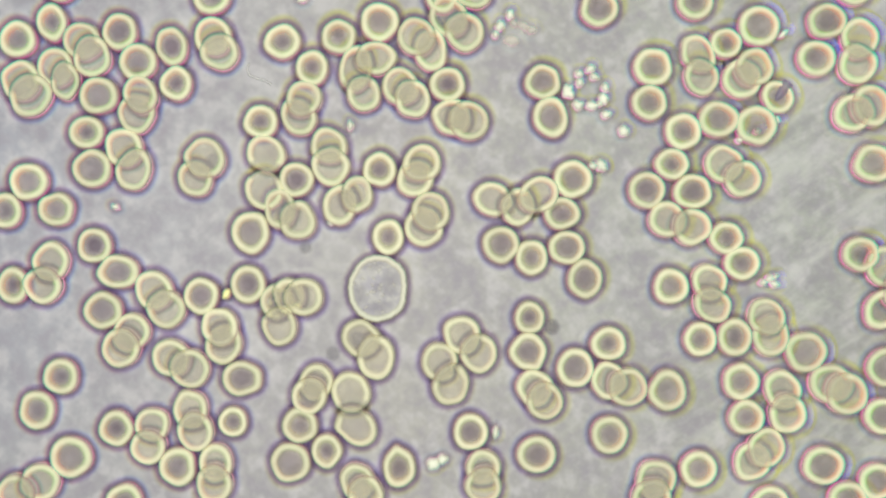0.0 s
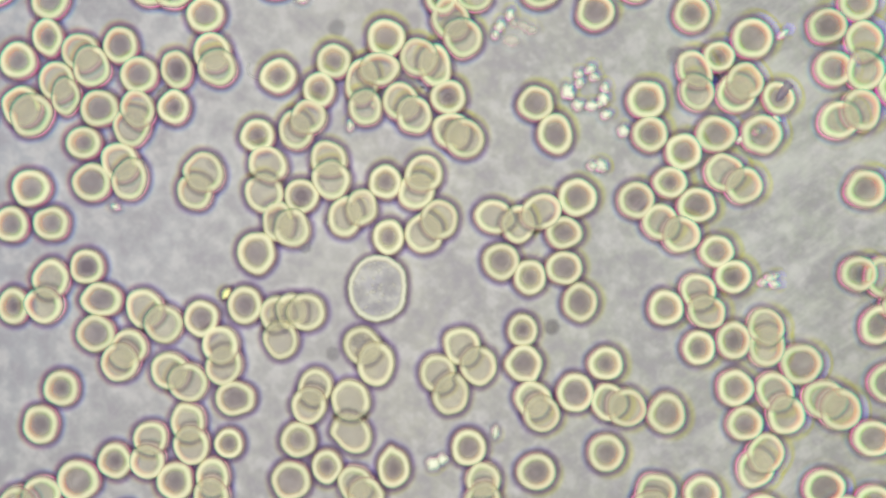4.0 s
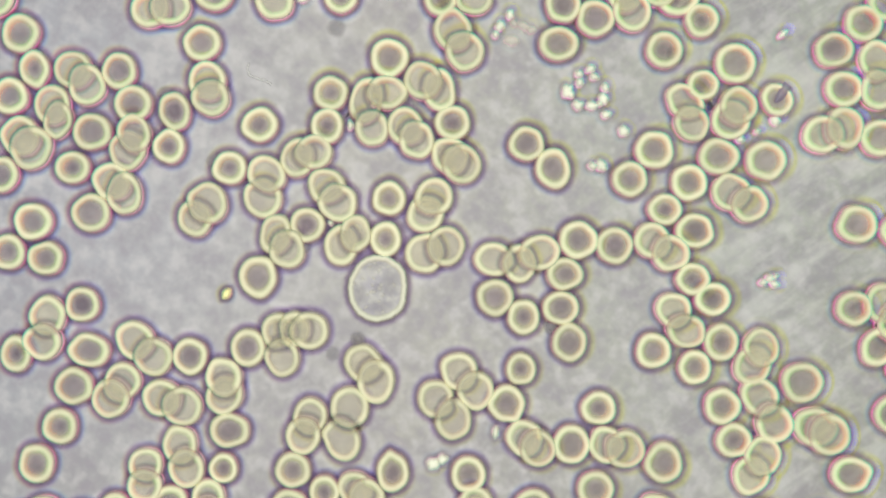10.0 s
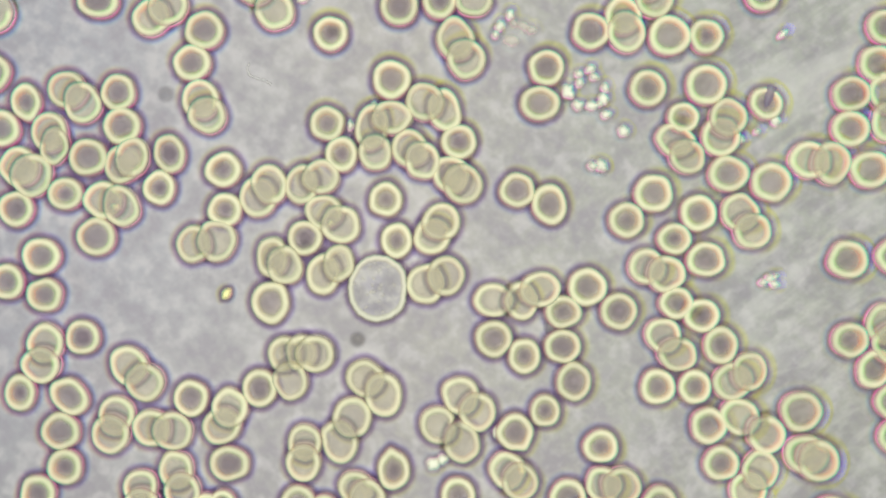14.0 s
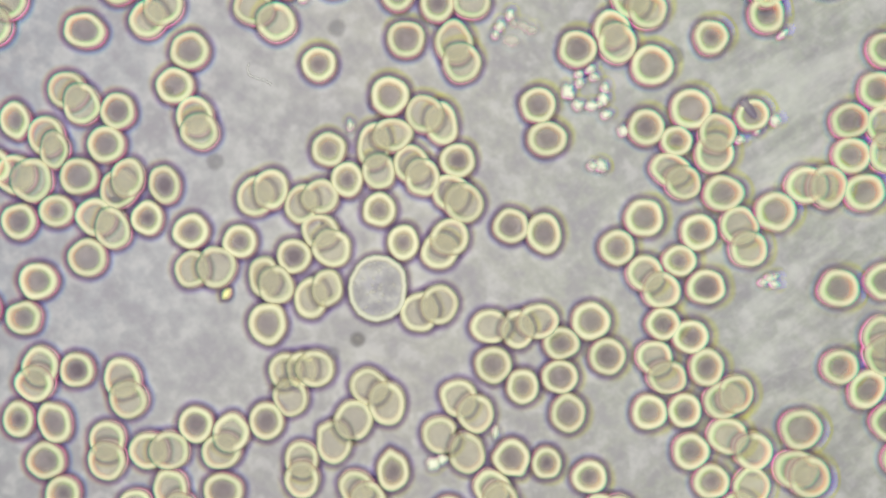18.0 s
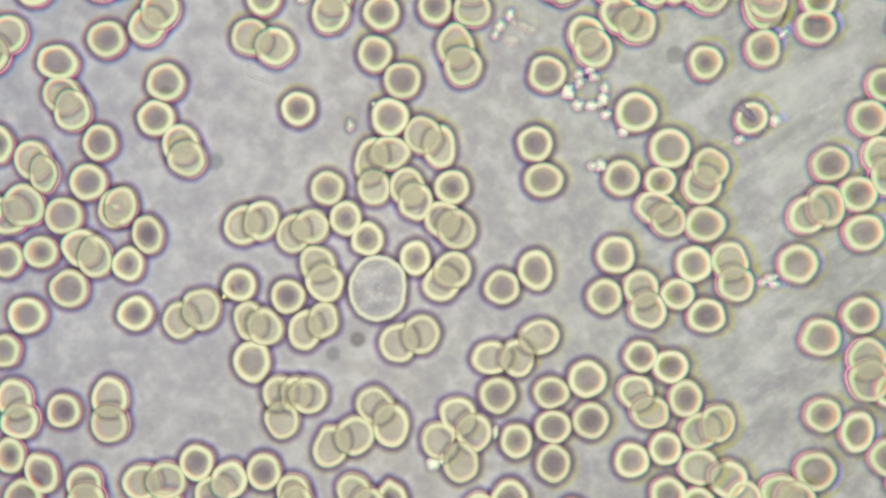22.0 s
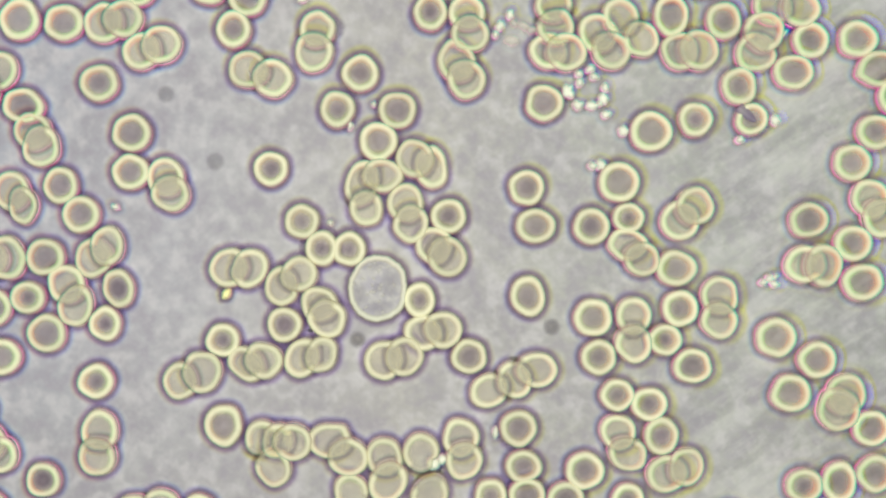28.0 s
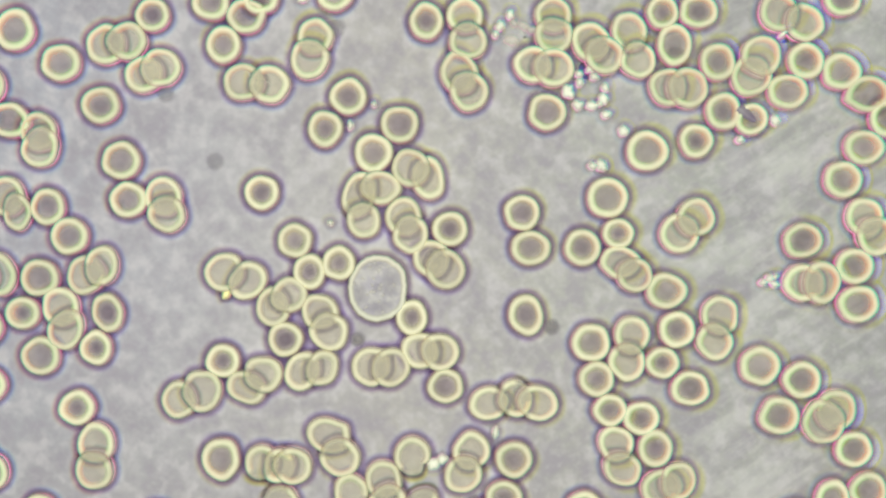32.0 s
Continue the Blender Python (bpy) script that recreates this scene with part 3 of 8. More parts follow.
red_cell("t16", 3.71, 3.71, 0, 0, "lone", (-11, 38))
red_cell("t20", 3.37, 3.82, 0, 0, "lone", (-1, 48))
red_cell("t21a", 3.71, 3.37, 82, 0, "stacked", (5, 48), (-0, ))
red_cell("t21b", 3.71, 3.37, 82, 1, "stacked", (6, 46), (180, ))
red_cell("t23a", 3.71, 3.37, 87, 0, "stacked", (22, 48), (-1, ))
red_cell("t23b", 3.71, 3.37, 87, 1, "stacked", (26, 45), (179, ))
red_cell("t27a", 3.60, 3.71, 67, 0, "stacked", (31, 46), (-1, ))
red_cell("t27b", 3.49, 3.37, 67, 1, "stacked", (46, 42), (179, ))
red_cell("t28", 3.49, 4.27, 0, 0, "lone", (48, 45))
red_cell("t29a", 3.26, 3.37, 0, 0, "lone", (49, 48))
red_cell("t29b", 3.94, 3.37, 0, 0, "lone", (53, 48))
red_cell("t30a", 3.49, 3.82, 4, 0, "stacked", (56, 40), (-0, ))
red_cell("t30b", 3.82, 3.94, 4, 1, "stacked", (54, 40), (180, ))
red_cell("t31", 3.60, 3.82, 0, 0, "lone", (52, 43))
red_cell("t33a", 3.94, 3.82, -66, 1, "stacked", (64, 44), (-180, ))
red_cell("t33b", 4.05, 3.82, -66, 0, "stacked", (63, 41), (0, ))
red_cell("t34a", 3.71, 3.94, 21, 0, "stacked", (63, 48), (-0, ))
red_cell("t34b", 3.71, 3.71, 21, 1, "stacked", (69, 46), (180, ))
red_cell("t35", 3.71, 3.71, 0, 0, "lone", (76, 43))
red_cell("t36", 4.16, 3.49, 0, 0, "lone", (78, 38))
red_cell("t38", 4.05, 3.71, 0, 0, "lone", (83, 41))
red_cell("t39", 4.50, 3.71, 0, 0, "lone", (86, 34), spike=(200, 0.12))
red_cell("t40", 4.16, 3.49, 0, 0, "lone", (86, 26))
red_cell("f23b", 3.49, 3.49, 90, 1, "stacked", (7, -48), (-180, ))
red_cell("f10b", 3.49, 3.71, 95, 1, "stacked", (-48, -48), (-180, ))
red_cell("f5a", 3.82, 3.71, 155, 0, "stacked", (-79, -48), (0, ))
red_cell("f5b", 3.71, 3.71, 155, 1, "stacked", (-84, -49), (-180, ))
red_cell("f5c", 3.71, 3.71, 0, 0, "lone", (-63, 0))
red_cell("d19b", 3.37, 3.49, 43, 1, "stacked", (-15, -49), (-179, ))
red_cell("f32b", 3.82, 3.71, 105, 1, "stacked", (40, -49), (-179, ))
red_cell("f43", 4.05, 3.71, 0, 0, "lone", (62, 0))
red_cell("f44", 4.05, 3.71, 0, 0, "lone", (77, 0))
red_cell("f45", 3.94, 3.71, 0, 0, "lone", (82, -48))
red_cell("f46", 3.82, 3.82, 0, 0, "lone", (88, -23))
red_cell("h1a", 4.05, 3.94, 81, 0, "stacked", (85, -17), (-1, ))
red_cell("h1b", 4.27, 3.94, 81, 1, "stacked", (82, -28), (179, ))
red_cell("h2", 3.82, 3.60, 0, 0, "lone", (85, -36))
red_cell("h3", 3.82, 3.82, 0, 0, "lone", (86, -46))
red_cell("c18", 3.45, 3.15, 35, 0, "bent", (64, 28))
red_cell("m1", 3.82, 3.94, 0, 0, "lone", (-81, 45))
red_cell("m2", 3.71, 3.71, 129, 1, "stacked", (-88, 0), (178, ))
red_cell("m3", 3.82, 3.82, 0, 0, "lone", (-88, 0))
red_cell("m5", 3.82, 3.71, 0, 0, "lone", (-48, 49))
red_cell("m4", 3.71, 3.71, 0, 0, "lone", (-34, 0))
red_cell("m6", 3.71, 3.71, 0, 0, "lone", (-20, 0))
red_cell("m7", 3.82, 3.71, 0, 0, "lone", (56, 0))

# ---- what sticks to the glass and stays ----
def grain_material(name, cream, cover=0.97, halo=1.0):
    """A bright soft grain that fades into a violet-grey optical halo, painted round it."""
    dim = lambda c: tuple(1 - (1 - v) * halo for v in c)
    return clear_material(name, [(-36, (1, 1, 1)), (-3, (1, 1, 1)), (0, dim((0.86, 0.83, 0.84))), (3, dim((0.70, 0.65, 0.70))), (6, dim((0.74, 0.70, 0.76))), (9, dim((0.88, 0.86, 0.90))), (13, (1, 1, 1))],
                          [(-36, cover), (-4, cover), (-2, 0.9 * cover), (0, 0.6 * cover), (2, 0.2 * cover), (4, 0.0), (20, 0.0)], cream)


PALE = grain_material("platelet_white", (0.85, 0.86, 0.65), 0.95, 0.6)
DULL = grain_material("platelet_dull", (0.82, 0.76, 0.62), 0.55, 0.25)
GOLD = grain_material("grain_yellow", (1.0, 0.95, 0.42), 1.0, 1.35)


def xy(px, py):
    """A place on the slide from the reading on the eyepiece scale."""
    return (px - 784) * 0.112453, (441 - py) * 0.112453


def grain_parts(rx, ry, turned, rng, tall):
    """A low soft-edged dome and the skirt that its painted halo lies on; radii on the eyepiece scale."""
    at = outline_of(rx / PER_CM, ry / PER_CM, turned, rng, 0.25)
    mean = (rx + ry) / 2
    px = CM / PER_CM
    dome = [(q, 0, (0.10 + tall * k) * CM, (q - 1) * mean) for q, k in ((0.04, 1.0), (0.4, 0.92), (0.7, 0.7), (0.88, 0.45), (1.0, 0.2))]
    skirt = [(1.0, o * px, (0.10 + tall * k) * CM, o) for o, k in ((0.0, 0.2), (2.0, 0.1), (4.0, 0.05), (7.0, 0.02), (10.0, 0.0), (14.0, -0.05))]
    return lathe(dome, at, 28), lathe(skirt, at, 28)


def settled(name, label, category, place, grains, material, group="", tall=0.8):
    """A clump on the glass: grains of (dx, dy, rx, ry, turned, own material) in scale units round its place."""
    rng = random.Random(label + str(place))
    thing = new(name)
    cx, cy = xy(*place)
    thing.location = (cx * CM, cy * CM, 0)
    for dx, dy, rx, ry, turned, *own in grains:
        dome, skirt = grain_parts(rx, ry, turned, rng, tall)
        grain = part("grain", dome, own[0] if own else material, thing)
        grain.location = (dx * 0.00112453, -dy * 0.00112453, rng.uniform(0, 0.0006))
        part("edge", skirt, own[0] if own else material, grain, "violet-grey optical halo painted round the grain")
    return tagged(thing, label, category, group)


settled("platelet_clump", "ring of glossy white platelets stuck to the glass", "platelets", (1040, 163),
        [(-36, -2, 9, 12, -20), (-30, 4, 6, 7, 0), (-17, 23, 9, 8, 0), (-14, -17, 6, 8, -20), (-15, -32, 7, 6, 20), (5, -41, 9, 6, 35), (12, -27, 8, 6, -15),
         (31, -8, 6, 8, 0), (28, 12, 8, 10, 10), (21, 21, 6, 5, 20), (8, 24, 11, 7, 0), (33, 40, 9, 6, 20)], PALE, "clumps of platelets")
settled("platelet_clump", "loose clump of pale platelets on the glass", "platelets", (910, 45),
        [(-25, 1, 7, 10, -30), (-33, 16, 5, 7, -20), (-7, -19, 6, 9, -10), (0, -4, 6, 8, 30, DULL), (17, 1, 11, 7, -20, DULL), (31, 8, 9, 7, 10, DULL), (-4, 26, 13, 9, 0, DULL)], PALE, "clumps of platelets")
settled("platelet_clump", "star-shaped pale platelet stuck to the glass", "platelets", (1362, 496),
        [(-11, 4, 8, 5, 12), (0, -3, 9, 6, 20), (10, -6, 7, 4, 30), (9, 7, 9, 5, -10)], PALE, "clumps of platelets")
settled("platelet_clump", "two small white platelets side by side", "platelets", (774, 818),
        [(-7, 3, 11, 10, 10), (9, -5, 9, 8, 20)], PALE, "clumps of platelets")
settled("platelet_clump", "three small white platelets in a row", "platelets", (1058, 293),
        [(-9, 1, 8, 6, 0), (6, -1, 9, 9, 0), (10, 4, 6, 6, 0)], PALE, "clumps of platelets")
for place, rx, ry, turned, label in (((1104, 232), 9, 9, 0, "single round white platelet on the glass"), ((877, 765), 5, 11, -4, "slender upright white platelet on the glass"),
                                     ((620, 222), 5, 9, 0, "small oval white platelet on the glass"), ((1372, 213), 9, 9, 20, "glossy white platelet with a coloured edge"),
                                     ((1310, 247), 8, 6, 25, "small pale platelet beside the folded cell"), ((1340, 233), 6, 4, 25, "tiny pale platelet beside the folded cell"), ((1386, 60), 11, 4, 40, "slender slanting pale speck on the glass"), ((536, 0), 9, 4, 10, "pinkish-white speck on the glass"), ((204, 366), 7, 4, -20, "tiny white speck on the glass"),
                                     ((662, 185), 4, 5, 0, "tiny pale speck on the glass"), ((585, 395), 5, 4, -40, "tiny slanting pale speck on the glass")):
    settled("platelet", label, "platelet", place, [(0, 0, rx, ry, turned)], PALE, "single platelets")
settled("grain_of_dirt", "bright yellow grain with a dark foot on the glass", "grain", (399, 520), [(2, 0, 6, 9.5, -35)], GOLD)


def thread():
    """A fine bent fibre."""
    bm = bmesh.new()
    points = [(441, 112), (438, 122), (442, 134), (455, 139), (470, 143), (480, 150)]
    for (ax, ay), (bx, by) in zip(points, points[1:]):
        a, b = Vector((*xy(ax, ay), 0.12)) * CM, Vector((*xy(bx, by), 0.12)) * CM
        side = (b - a).cross(Vector((0, 0, 1))).normalized() * 0.0024
        up = Vector((0, 0, 0.0012))
        ring = [[bm.verts.new(p + o) for o in (side, up, -side, -up)] for p in (a, b)]
        for i in range(4):
            bm.faces.new((ring[0][i], ring[1][i], ring[1][(i + 1) % 4], ring[0][(i + 1) % 4]))
    return tagged(part("fibre", bm, plain("fibre_pale", (0.92, 0.91, 0.84), 0.5, 0.5), None), "fine pale bent fibre lying on the glass", "fibre")


thread()

BLUR = haze_material("vesicle_grey", [(0.0, (0.20, 0.185, 0.17)), (1.0, (0.34, 0.32, 0.34))], [(0.0, 0.70), (0.5, 0.5), (1.0, 0.0)])
FAINT = haze_material("vesicle_faint", [(0.0, (0.28, 0.27, 0.28)), (1.0, (0.36, 0.34, 0.36))], [(0.0, 0.46), (0.5, 0.34), (1.0, 0.0)])
for place, r, material, label in (((633, 601), 11, BLUR, "small round dark grey vesicle on the glass"), ((976, 579), 12, BLUR, "round grey vesicle on the glass"),
                                  ((381, 286), 13, FAINT, "faint round grey vesicle on the glass"), ((294, 167), 12, FAINT, "faint round grey vesicle on the glass"),
                                  ((541, 438), 9, FAINT, "small faint grey vesicle on the glass"),
                                  ((589, 626), 10, FAINT, "small faint grey vesicle on the glass"), ((596, 50), 13, FAINT, "faint round grey vesicle on the glass"), ((1195, 98), 14, FAINT, "faint blurred grey vesicle on the glass")):
    rng = random.Random(str(place))
    at = outline_of(r * 0.1125, r * 0.1125, 0, rng, 0.04)
    ob = part("vesicle", lathe([(0.05, 0, 0.006, 0.0), (0.5, 0, 0.0055, 0.2), (0.9, 0, 0.0035, 0.5), (1.0, 0.003, 0.0015, 0.8), (1.0, 0.006, 0.0006, 1.0)], at, 28), material, None)
    ob.location = (xy(*place)[0] * CM, xy(*place)[1] * CM, 0)
    tagged(ob, label, "vesicle", "grey vesicles")


def white_outline(rx, ry):
    """An egg flattened on one side, with blunt corners and a finely puckered edge."""
    rng = random.Random(5)
    pucker = [(k, rng.uniform(0.002, 0.006), rng.uniform(0, 6.28)) for k in (7, 11, 16, 21, 27)]

    def at(a):
        q = 1 + sum(m * math.cos(k * a + p) for k, m, p in pucker)
        for heading, tall, wide in ((34, 0.055, 0.30), (-38, 0.04, 0.32), (0, -0.02, 0.3), (150, -0.03, 0.5), (-120, 0.02, 0.5)):
            q += tall * math.exp(-(math.remainder(a - radians(heading), 2 * math.pi) / wide) ** 2)
        return rx * CM * math.cos(a) * q, ry * CM * math.sin(a) * q

    return at


def white_cell(place, rx, ry):
    """The large still cell: a low granular dome with a pale edge and a lobed, blotchy inside."""
    rng = random.Random(11)
    thing = new("white_blood_cell")
    cx, cy = xy(*place)
    thing.location = (cx * CM, cy * CM, 0)
    at = white_outline(rx * 0.1125, ry * 0.1125)
    h = 0.030
    dome = [(0.04, 0, h, -36), (0.3, 0, 0.97 * h, -36), (0.6, 0, 0.90 * h, -20), (0.81, 0, 0.83 * h, -10.5)]
    part("cytoplasm", lathe(dome, at, 96), CYTOPLASM, thing, "grey-lilac granular inside")
    ring = [dome[-1], (0.855, 0, 0.825 * h, -8.0), (0.90, 0, 0.82 * h, -5.5), (0.94, 0, 0.80 * h, -3.3), (0.98, 0, 0.72 * h, -1.1), (1.0, 0, 0.60 * h, 0.0)]
    part("edge", lathe(ring, at, 96), WHITE_EDGE, thing, "bright pale rim")
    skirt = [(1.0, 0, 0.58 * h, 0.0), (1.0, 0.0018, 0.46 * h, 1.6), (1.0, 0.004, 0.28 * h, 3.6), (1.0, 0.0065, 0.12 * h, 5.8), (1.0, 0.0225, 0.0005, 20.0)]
    part("membrane", lathe(skirt, at, 96), WHITE_RIM, thing, "dark violet-grey optical halo painted round the cell")
    soft = lambda z: [(0.05, 0, z, 0.0), (0.4, 0, z, 0.4), (0.7, 0, z - 0.0003, 0.7), (1.0, 0, z - 0.0006, 1.0)]
    for x, y, lx, ly, turned in ((22, 9, 19, 30, -12), (5, -33, 27, 15, 5), (-32, -9, 13, 23, 10), (-6, 40, 26, 11, 8), (0, 1, 10, 11, 30)):
        lobe = part("lobe", lathe(soft(0.0012), outline_of(lx * 0.1125, ly * 0.1125, turned, rng, 0.30), 28), LOBE, thing, "lilac-grey lobe of the nucleus")
        lobe.location = (x * 0.001125, y * 0.001125, h)
    for i in range(18):
        a, d = rng.uniform(0, 6.28), rng.uniform(0, 1) ** 0.6 * 0.78
        x, y = at(a)
        grain = part("granule", lathe(soft(0.0018), outline_of(rng.uniform(0.35, 0.95), rng.uniform(0.3, 0.55), rng.uniform(0, 180), rng, 0.2), 16), GRANULE, thing)
        grain.location = (x * d, y * d, h + 0.0002 * (i % 5))
    return tagged(thing, "large round white blood cell, grey and granular with a pale rim", "white cell")


def cytoplasm_material():
    n = Nodes("cytoplasm")
    where = n.node("ShaderNodeNewGeometry").outputs["Position"]
    g = n.noise(75.0, 2.5, where, 0.6)
    c = n.mix(n.span(g, 0.42, 0.60), (0.425, 0.405, 0.385), (0.53, 0.51, 0.45))
    c = n.mix(n.span(n.noise(30.0, 1.5, where), 0.5, 0.62, 0.0, 0.7), c, (0.59, 0.57, 0.49))
    c = n.mix(n.span(n.noise(38.0, 1.0, n.vector("ADD", where, (3.0, 1.0, 2.0))), 0.5, 0.66, 0.0, 0.6), c, (0.37, 0.345, 0.38))
    return n.finish(c, 0.5, 0.9, bump=g, strength=0.15, specular=0.25)


CYTOPLASM = cytoplasm_material()
WHITE_EDGE = clear_material("white_cell_edge", [(-36, (0.9, 0.88, 0.84)), (-1, (0.86, 0.83, 0.78)), (2, (0.70, 0.65, 0.68)), (20, (1, 1, 1))],
                            [(-36, 0.42), (-11, 0.42), (-8, 0.66), (-5, 0.9), (-2, 0.97), (-1, 0.88), (1, 0.3), (3, 0.0)], (0.84, 0.835, 0.62))
# The white cell's dark optical halo, painted the same way.
WHITE_RIM = clear_material("white_cell_rim", [(-1, (0.86, 0.83, 0.78)), (1, (0.70, 0.64, 0.68)), (3, (0.66, 0.60, 0.69)), (6, (0.73, 0.67, 0.80)), (9, (0.88, 0.84, 0.92)), (13, (1, 1, 1))],
                           [(-3, 0.97), (-1, 0.88), (1, 0.3), (3, 0.0)], (0.84, 0.835, 0.60))
LOBE = haze_material("nucleus_lobe", [(0.0, (0.33, 0.305, 0.32)), (1.0, (0.36, 0.335, 0.35))], [(0.0, 0.40), (0.5, 0.28), (1.0, 0.0)])
GRANULE = haze_material("granule_pale", [(0.0, (0.66, 0.63, 0.52)), (1.0, (0.6, 0.57, 0.48))], [(0.0, 0.55), (0.5, 0.4), (1.0, 0.0)])
white_cell((668.5, 510), 52, 58.5)


def motions():
    """The slow flow: each cell's time, place in centimetres and heading."""
    drift("a1a", [(0, -84.5, 65.5, -116), (20, -86.2, 46.4, -131), (22.5, -86.2, 42.0, -129), (24.5, -85.8, 38.9, -128), (26, -87.4, 37.1, -129), (27.5, -87.8, 35.9, -128), (29, -88.8, 35.1, -125), (32, -90.6, 32.5, -117)])
    drift("k1", [(0, -63.9, 69.8), (19, -72.0, 41.9), (20, -73.0, 40.3), (21.5, -75.6, 37.7), (22.5, -77.4, 36.5), (25.5, -81.2, 31.6), (32, -86.1, 25.6)])
    drift("a3a", [(0, -71.8, 41.5, -55), (3.5, -72.0, 39.6, -53), (7.5, -73.2, 37.7, -47), (9, -73.3, 36.8, -46), (10, -73.6, 35.8, -45), (11.5, -74.6, 33.6, -41), (13, -74.9, 32.1, -39), (16, -74.7, 31.7, -43), (20.5, -75.3, 31.8, -48), (22.5, -76.2, 30.2, -54), (25.5, -79.8, 25.3, -54), (27.5, -81.5, 23.7, -60), (29.5, -81.6, 23.6, -68), (32, -80.4, 23.6, -80)])
    drift("a3b", [(0, -69.6, 38.2, -55), (2, -69.7, 37.5, -54), (4, -69.7, 36.2, -52), (8.5, -70.3, 33.9, -47), (10, -70.6, 32.6, -45), (11, -71.1, 31.2, -43), (13.5, -71.5, 29.1, -39), (18, -71.7, 28.8, -44), (20.5, -72.3, 28.7, -48), (22.5, -74.0, 26.8, -54), (24.5, -75.9, 23.6, -53), (26, -78.1, 21.6, -55), (27.5, -79.7, 20.4, -60), (32, -79.9, 20.2, -80)])
    drift("a4", [(0, -64.2, 43.2), (8.5, -64.0, 37.0), (10, -64.3, 35.4), (11.5, -64.4, 33.1), (16.5, -64.6, 29.4), (18, -64.6, 27.4), (21, -66.8, 23.2), (22.5, -68.7, 20.1), (24.5, -70.3, 16.7), (28.5, -76.6, 12.1), (30.5, -78.0, 9.8), (32, -78.5, 8.4)])
    drift("a5", [(0, -77.7, 45.1), (3, -78.2, 42.9), (8.5, -80.4, 37.8), (10, -81.1, 35.8), (11.5, -81.9, 32.9), (13.5, -82.7, 29.8), (14.5, -82.9, 28.7), (18, -85.0, 25.6), (32, -97.2, 3.7)])
    drift("a6a", [(0, -77.1, 36.3, -54), (3.5, -76.8, 33.9, -57), (8.5, -77.1, 30.4, -64), (10, -77.7, 28.9, -66), (11.5, -78.3, 26.0, -65), (13, -78.3, 24.1, -64), (18, -79.0, 22.7, -56), (20, -80.2, 21.4, -47), (23, -82.4, 16.2, -53), (24.5, -83.2, 14.7, -57), (27.5, -85.5, 12.1, -52), (30, -86.6, 10.8, -50), (32, -86.8, 10.7, -51)])
    drift("a6b", [(0, -74.9, 33.4, -54), (1.5, -74.9, 32.5, -55), (4, -74.8, 30.3, -57), (8, -75.3, 27.5, -63), (10.5, -76.6, 24.9, -66), (13, -77.0, 21.1, -64), (16, -77.1, 20.1, -63), (18.5, -77.1, 19.6, -53), (20, -77.5, 18.9, -47), (20.5, -77.9, 18.2, -47), (22.5, -79.6, 13.9, -52), (25, -81.6, 11.1, -57), (28.5, -83.5, 8.4, -50), (30.5, -84.3, 7.8, -51), (32, -84.4, 7.4, -51)])
    drift("a7", [(0, -60.6, 37.2), (5.5, -60.4, 33.2), (7.5, -60.8, 31.0), (10, -61.6, 28.9), (11.5, -62.3, 26.8), (16, -65.2, 23.0), (19, -67.9, 19.5), (20.5, -69.4, 17.1), (23, -71.2, 11.0), (23.5, -71.6, 10.2), (25.5, -72.3, 8.2), (28, -71.9, 6.9), (30, -73.3, 4.4), (32, -74.2, 2.6)])
    drift("a8", [(0, -68.4, 30.5), (2.5, -68.2, 28.9), (8.5, -69.0, 24.8), (10, -69.7, 23.3), (11, -70.0, 21.8), (16.5, -71.3, 16.0), (20, -73.9, 11.3), (22.5, -75.6, 5.5), (24, -76.4, 2.8), (27.5, -78.7, -1.0), (30, -79.7, -4.0), (32, -80.1, -5.7)])
    drift("a9a", [(0, -84.0, 33.7, -57), (1, -84.0, 33.2, -57), (3, -83.9, 30.2, -57), (7, -83.7, 25.3, -53), (8.5, -83.7, 24.5, -50), (10.5, -84.3, 21.7, -42), (11.5, -84.4, 19.6, -37), (13, -84.4, 17.3, -34), (15, -84.5, 16.1, -31), (18, -85.3, 14.9, -17), (19.5, -85.6, 13.4, -2), (20.5, -86.0, 11.6, 10), (22, -86.4, 6.7, 25), (23, -87.3, 4.7, 28), (25, -89.4, 1.5, 20), (27.5, -90.4, -1.5, 9), (30, -91.8, -4.2, 8), (32, -92.7, -5.7, 9)])
    drift("a9b", [(0, -81.8, 30.5, -57), (3, -81.7, 28.0, -55.3), (7, -81.6, 22.6, -53), (8.5, -81.6, 21.7, -50), (10, -81.7, 20.1, -44), (12, -81.6, 16.9, -35), (13.5, -81.6, 15.0, -33), (16, -81.6, 13.9, -28), (18.5, -81.6, 13.6, -13), (20, -81.8, 12.9, 4), (20.5, -82.1, 12.2, 10), (22, -83.2, 8.6, 25), (23, -83.7, 6.7, 28), (25, -85.1, 2.7, 20), (27.5, -86.5, -1.2, 9), (29.5, -87.8, -3.2, 7), (32, -88.7, -5.1, 9)])
    drift("a10a", [(0, -60.9, 26.7, 77), (3.5, -61.7, 24.5, 75), (7, -62.8, 21.5, 72.7), (9.5, -62.7, 19.7, 71), (11, -62.8, 18.8, 61.2), (13.5, -63.5, 17.2, 45), (16, -64.3, 14.3, 42), (18, -64.6, 11.7, 46), (21, -64.7, 9.6, 38), (22, -65.0, 7.9, 42), (23, -66.6, 5.3, 46), (23.5, -67.1, 4.4, 47), (25.5, -68.2, 1.4, 49), (29, -70.0, -3.0, 46), (32, -71.1, -5.3, 42)])
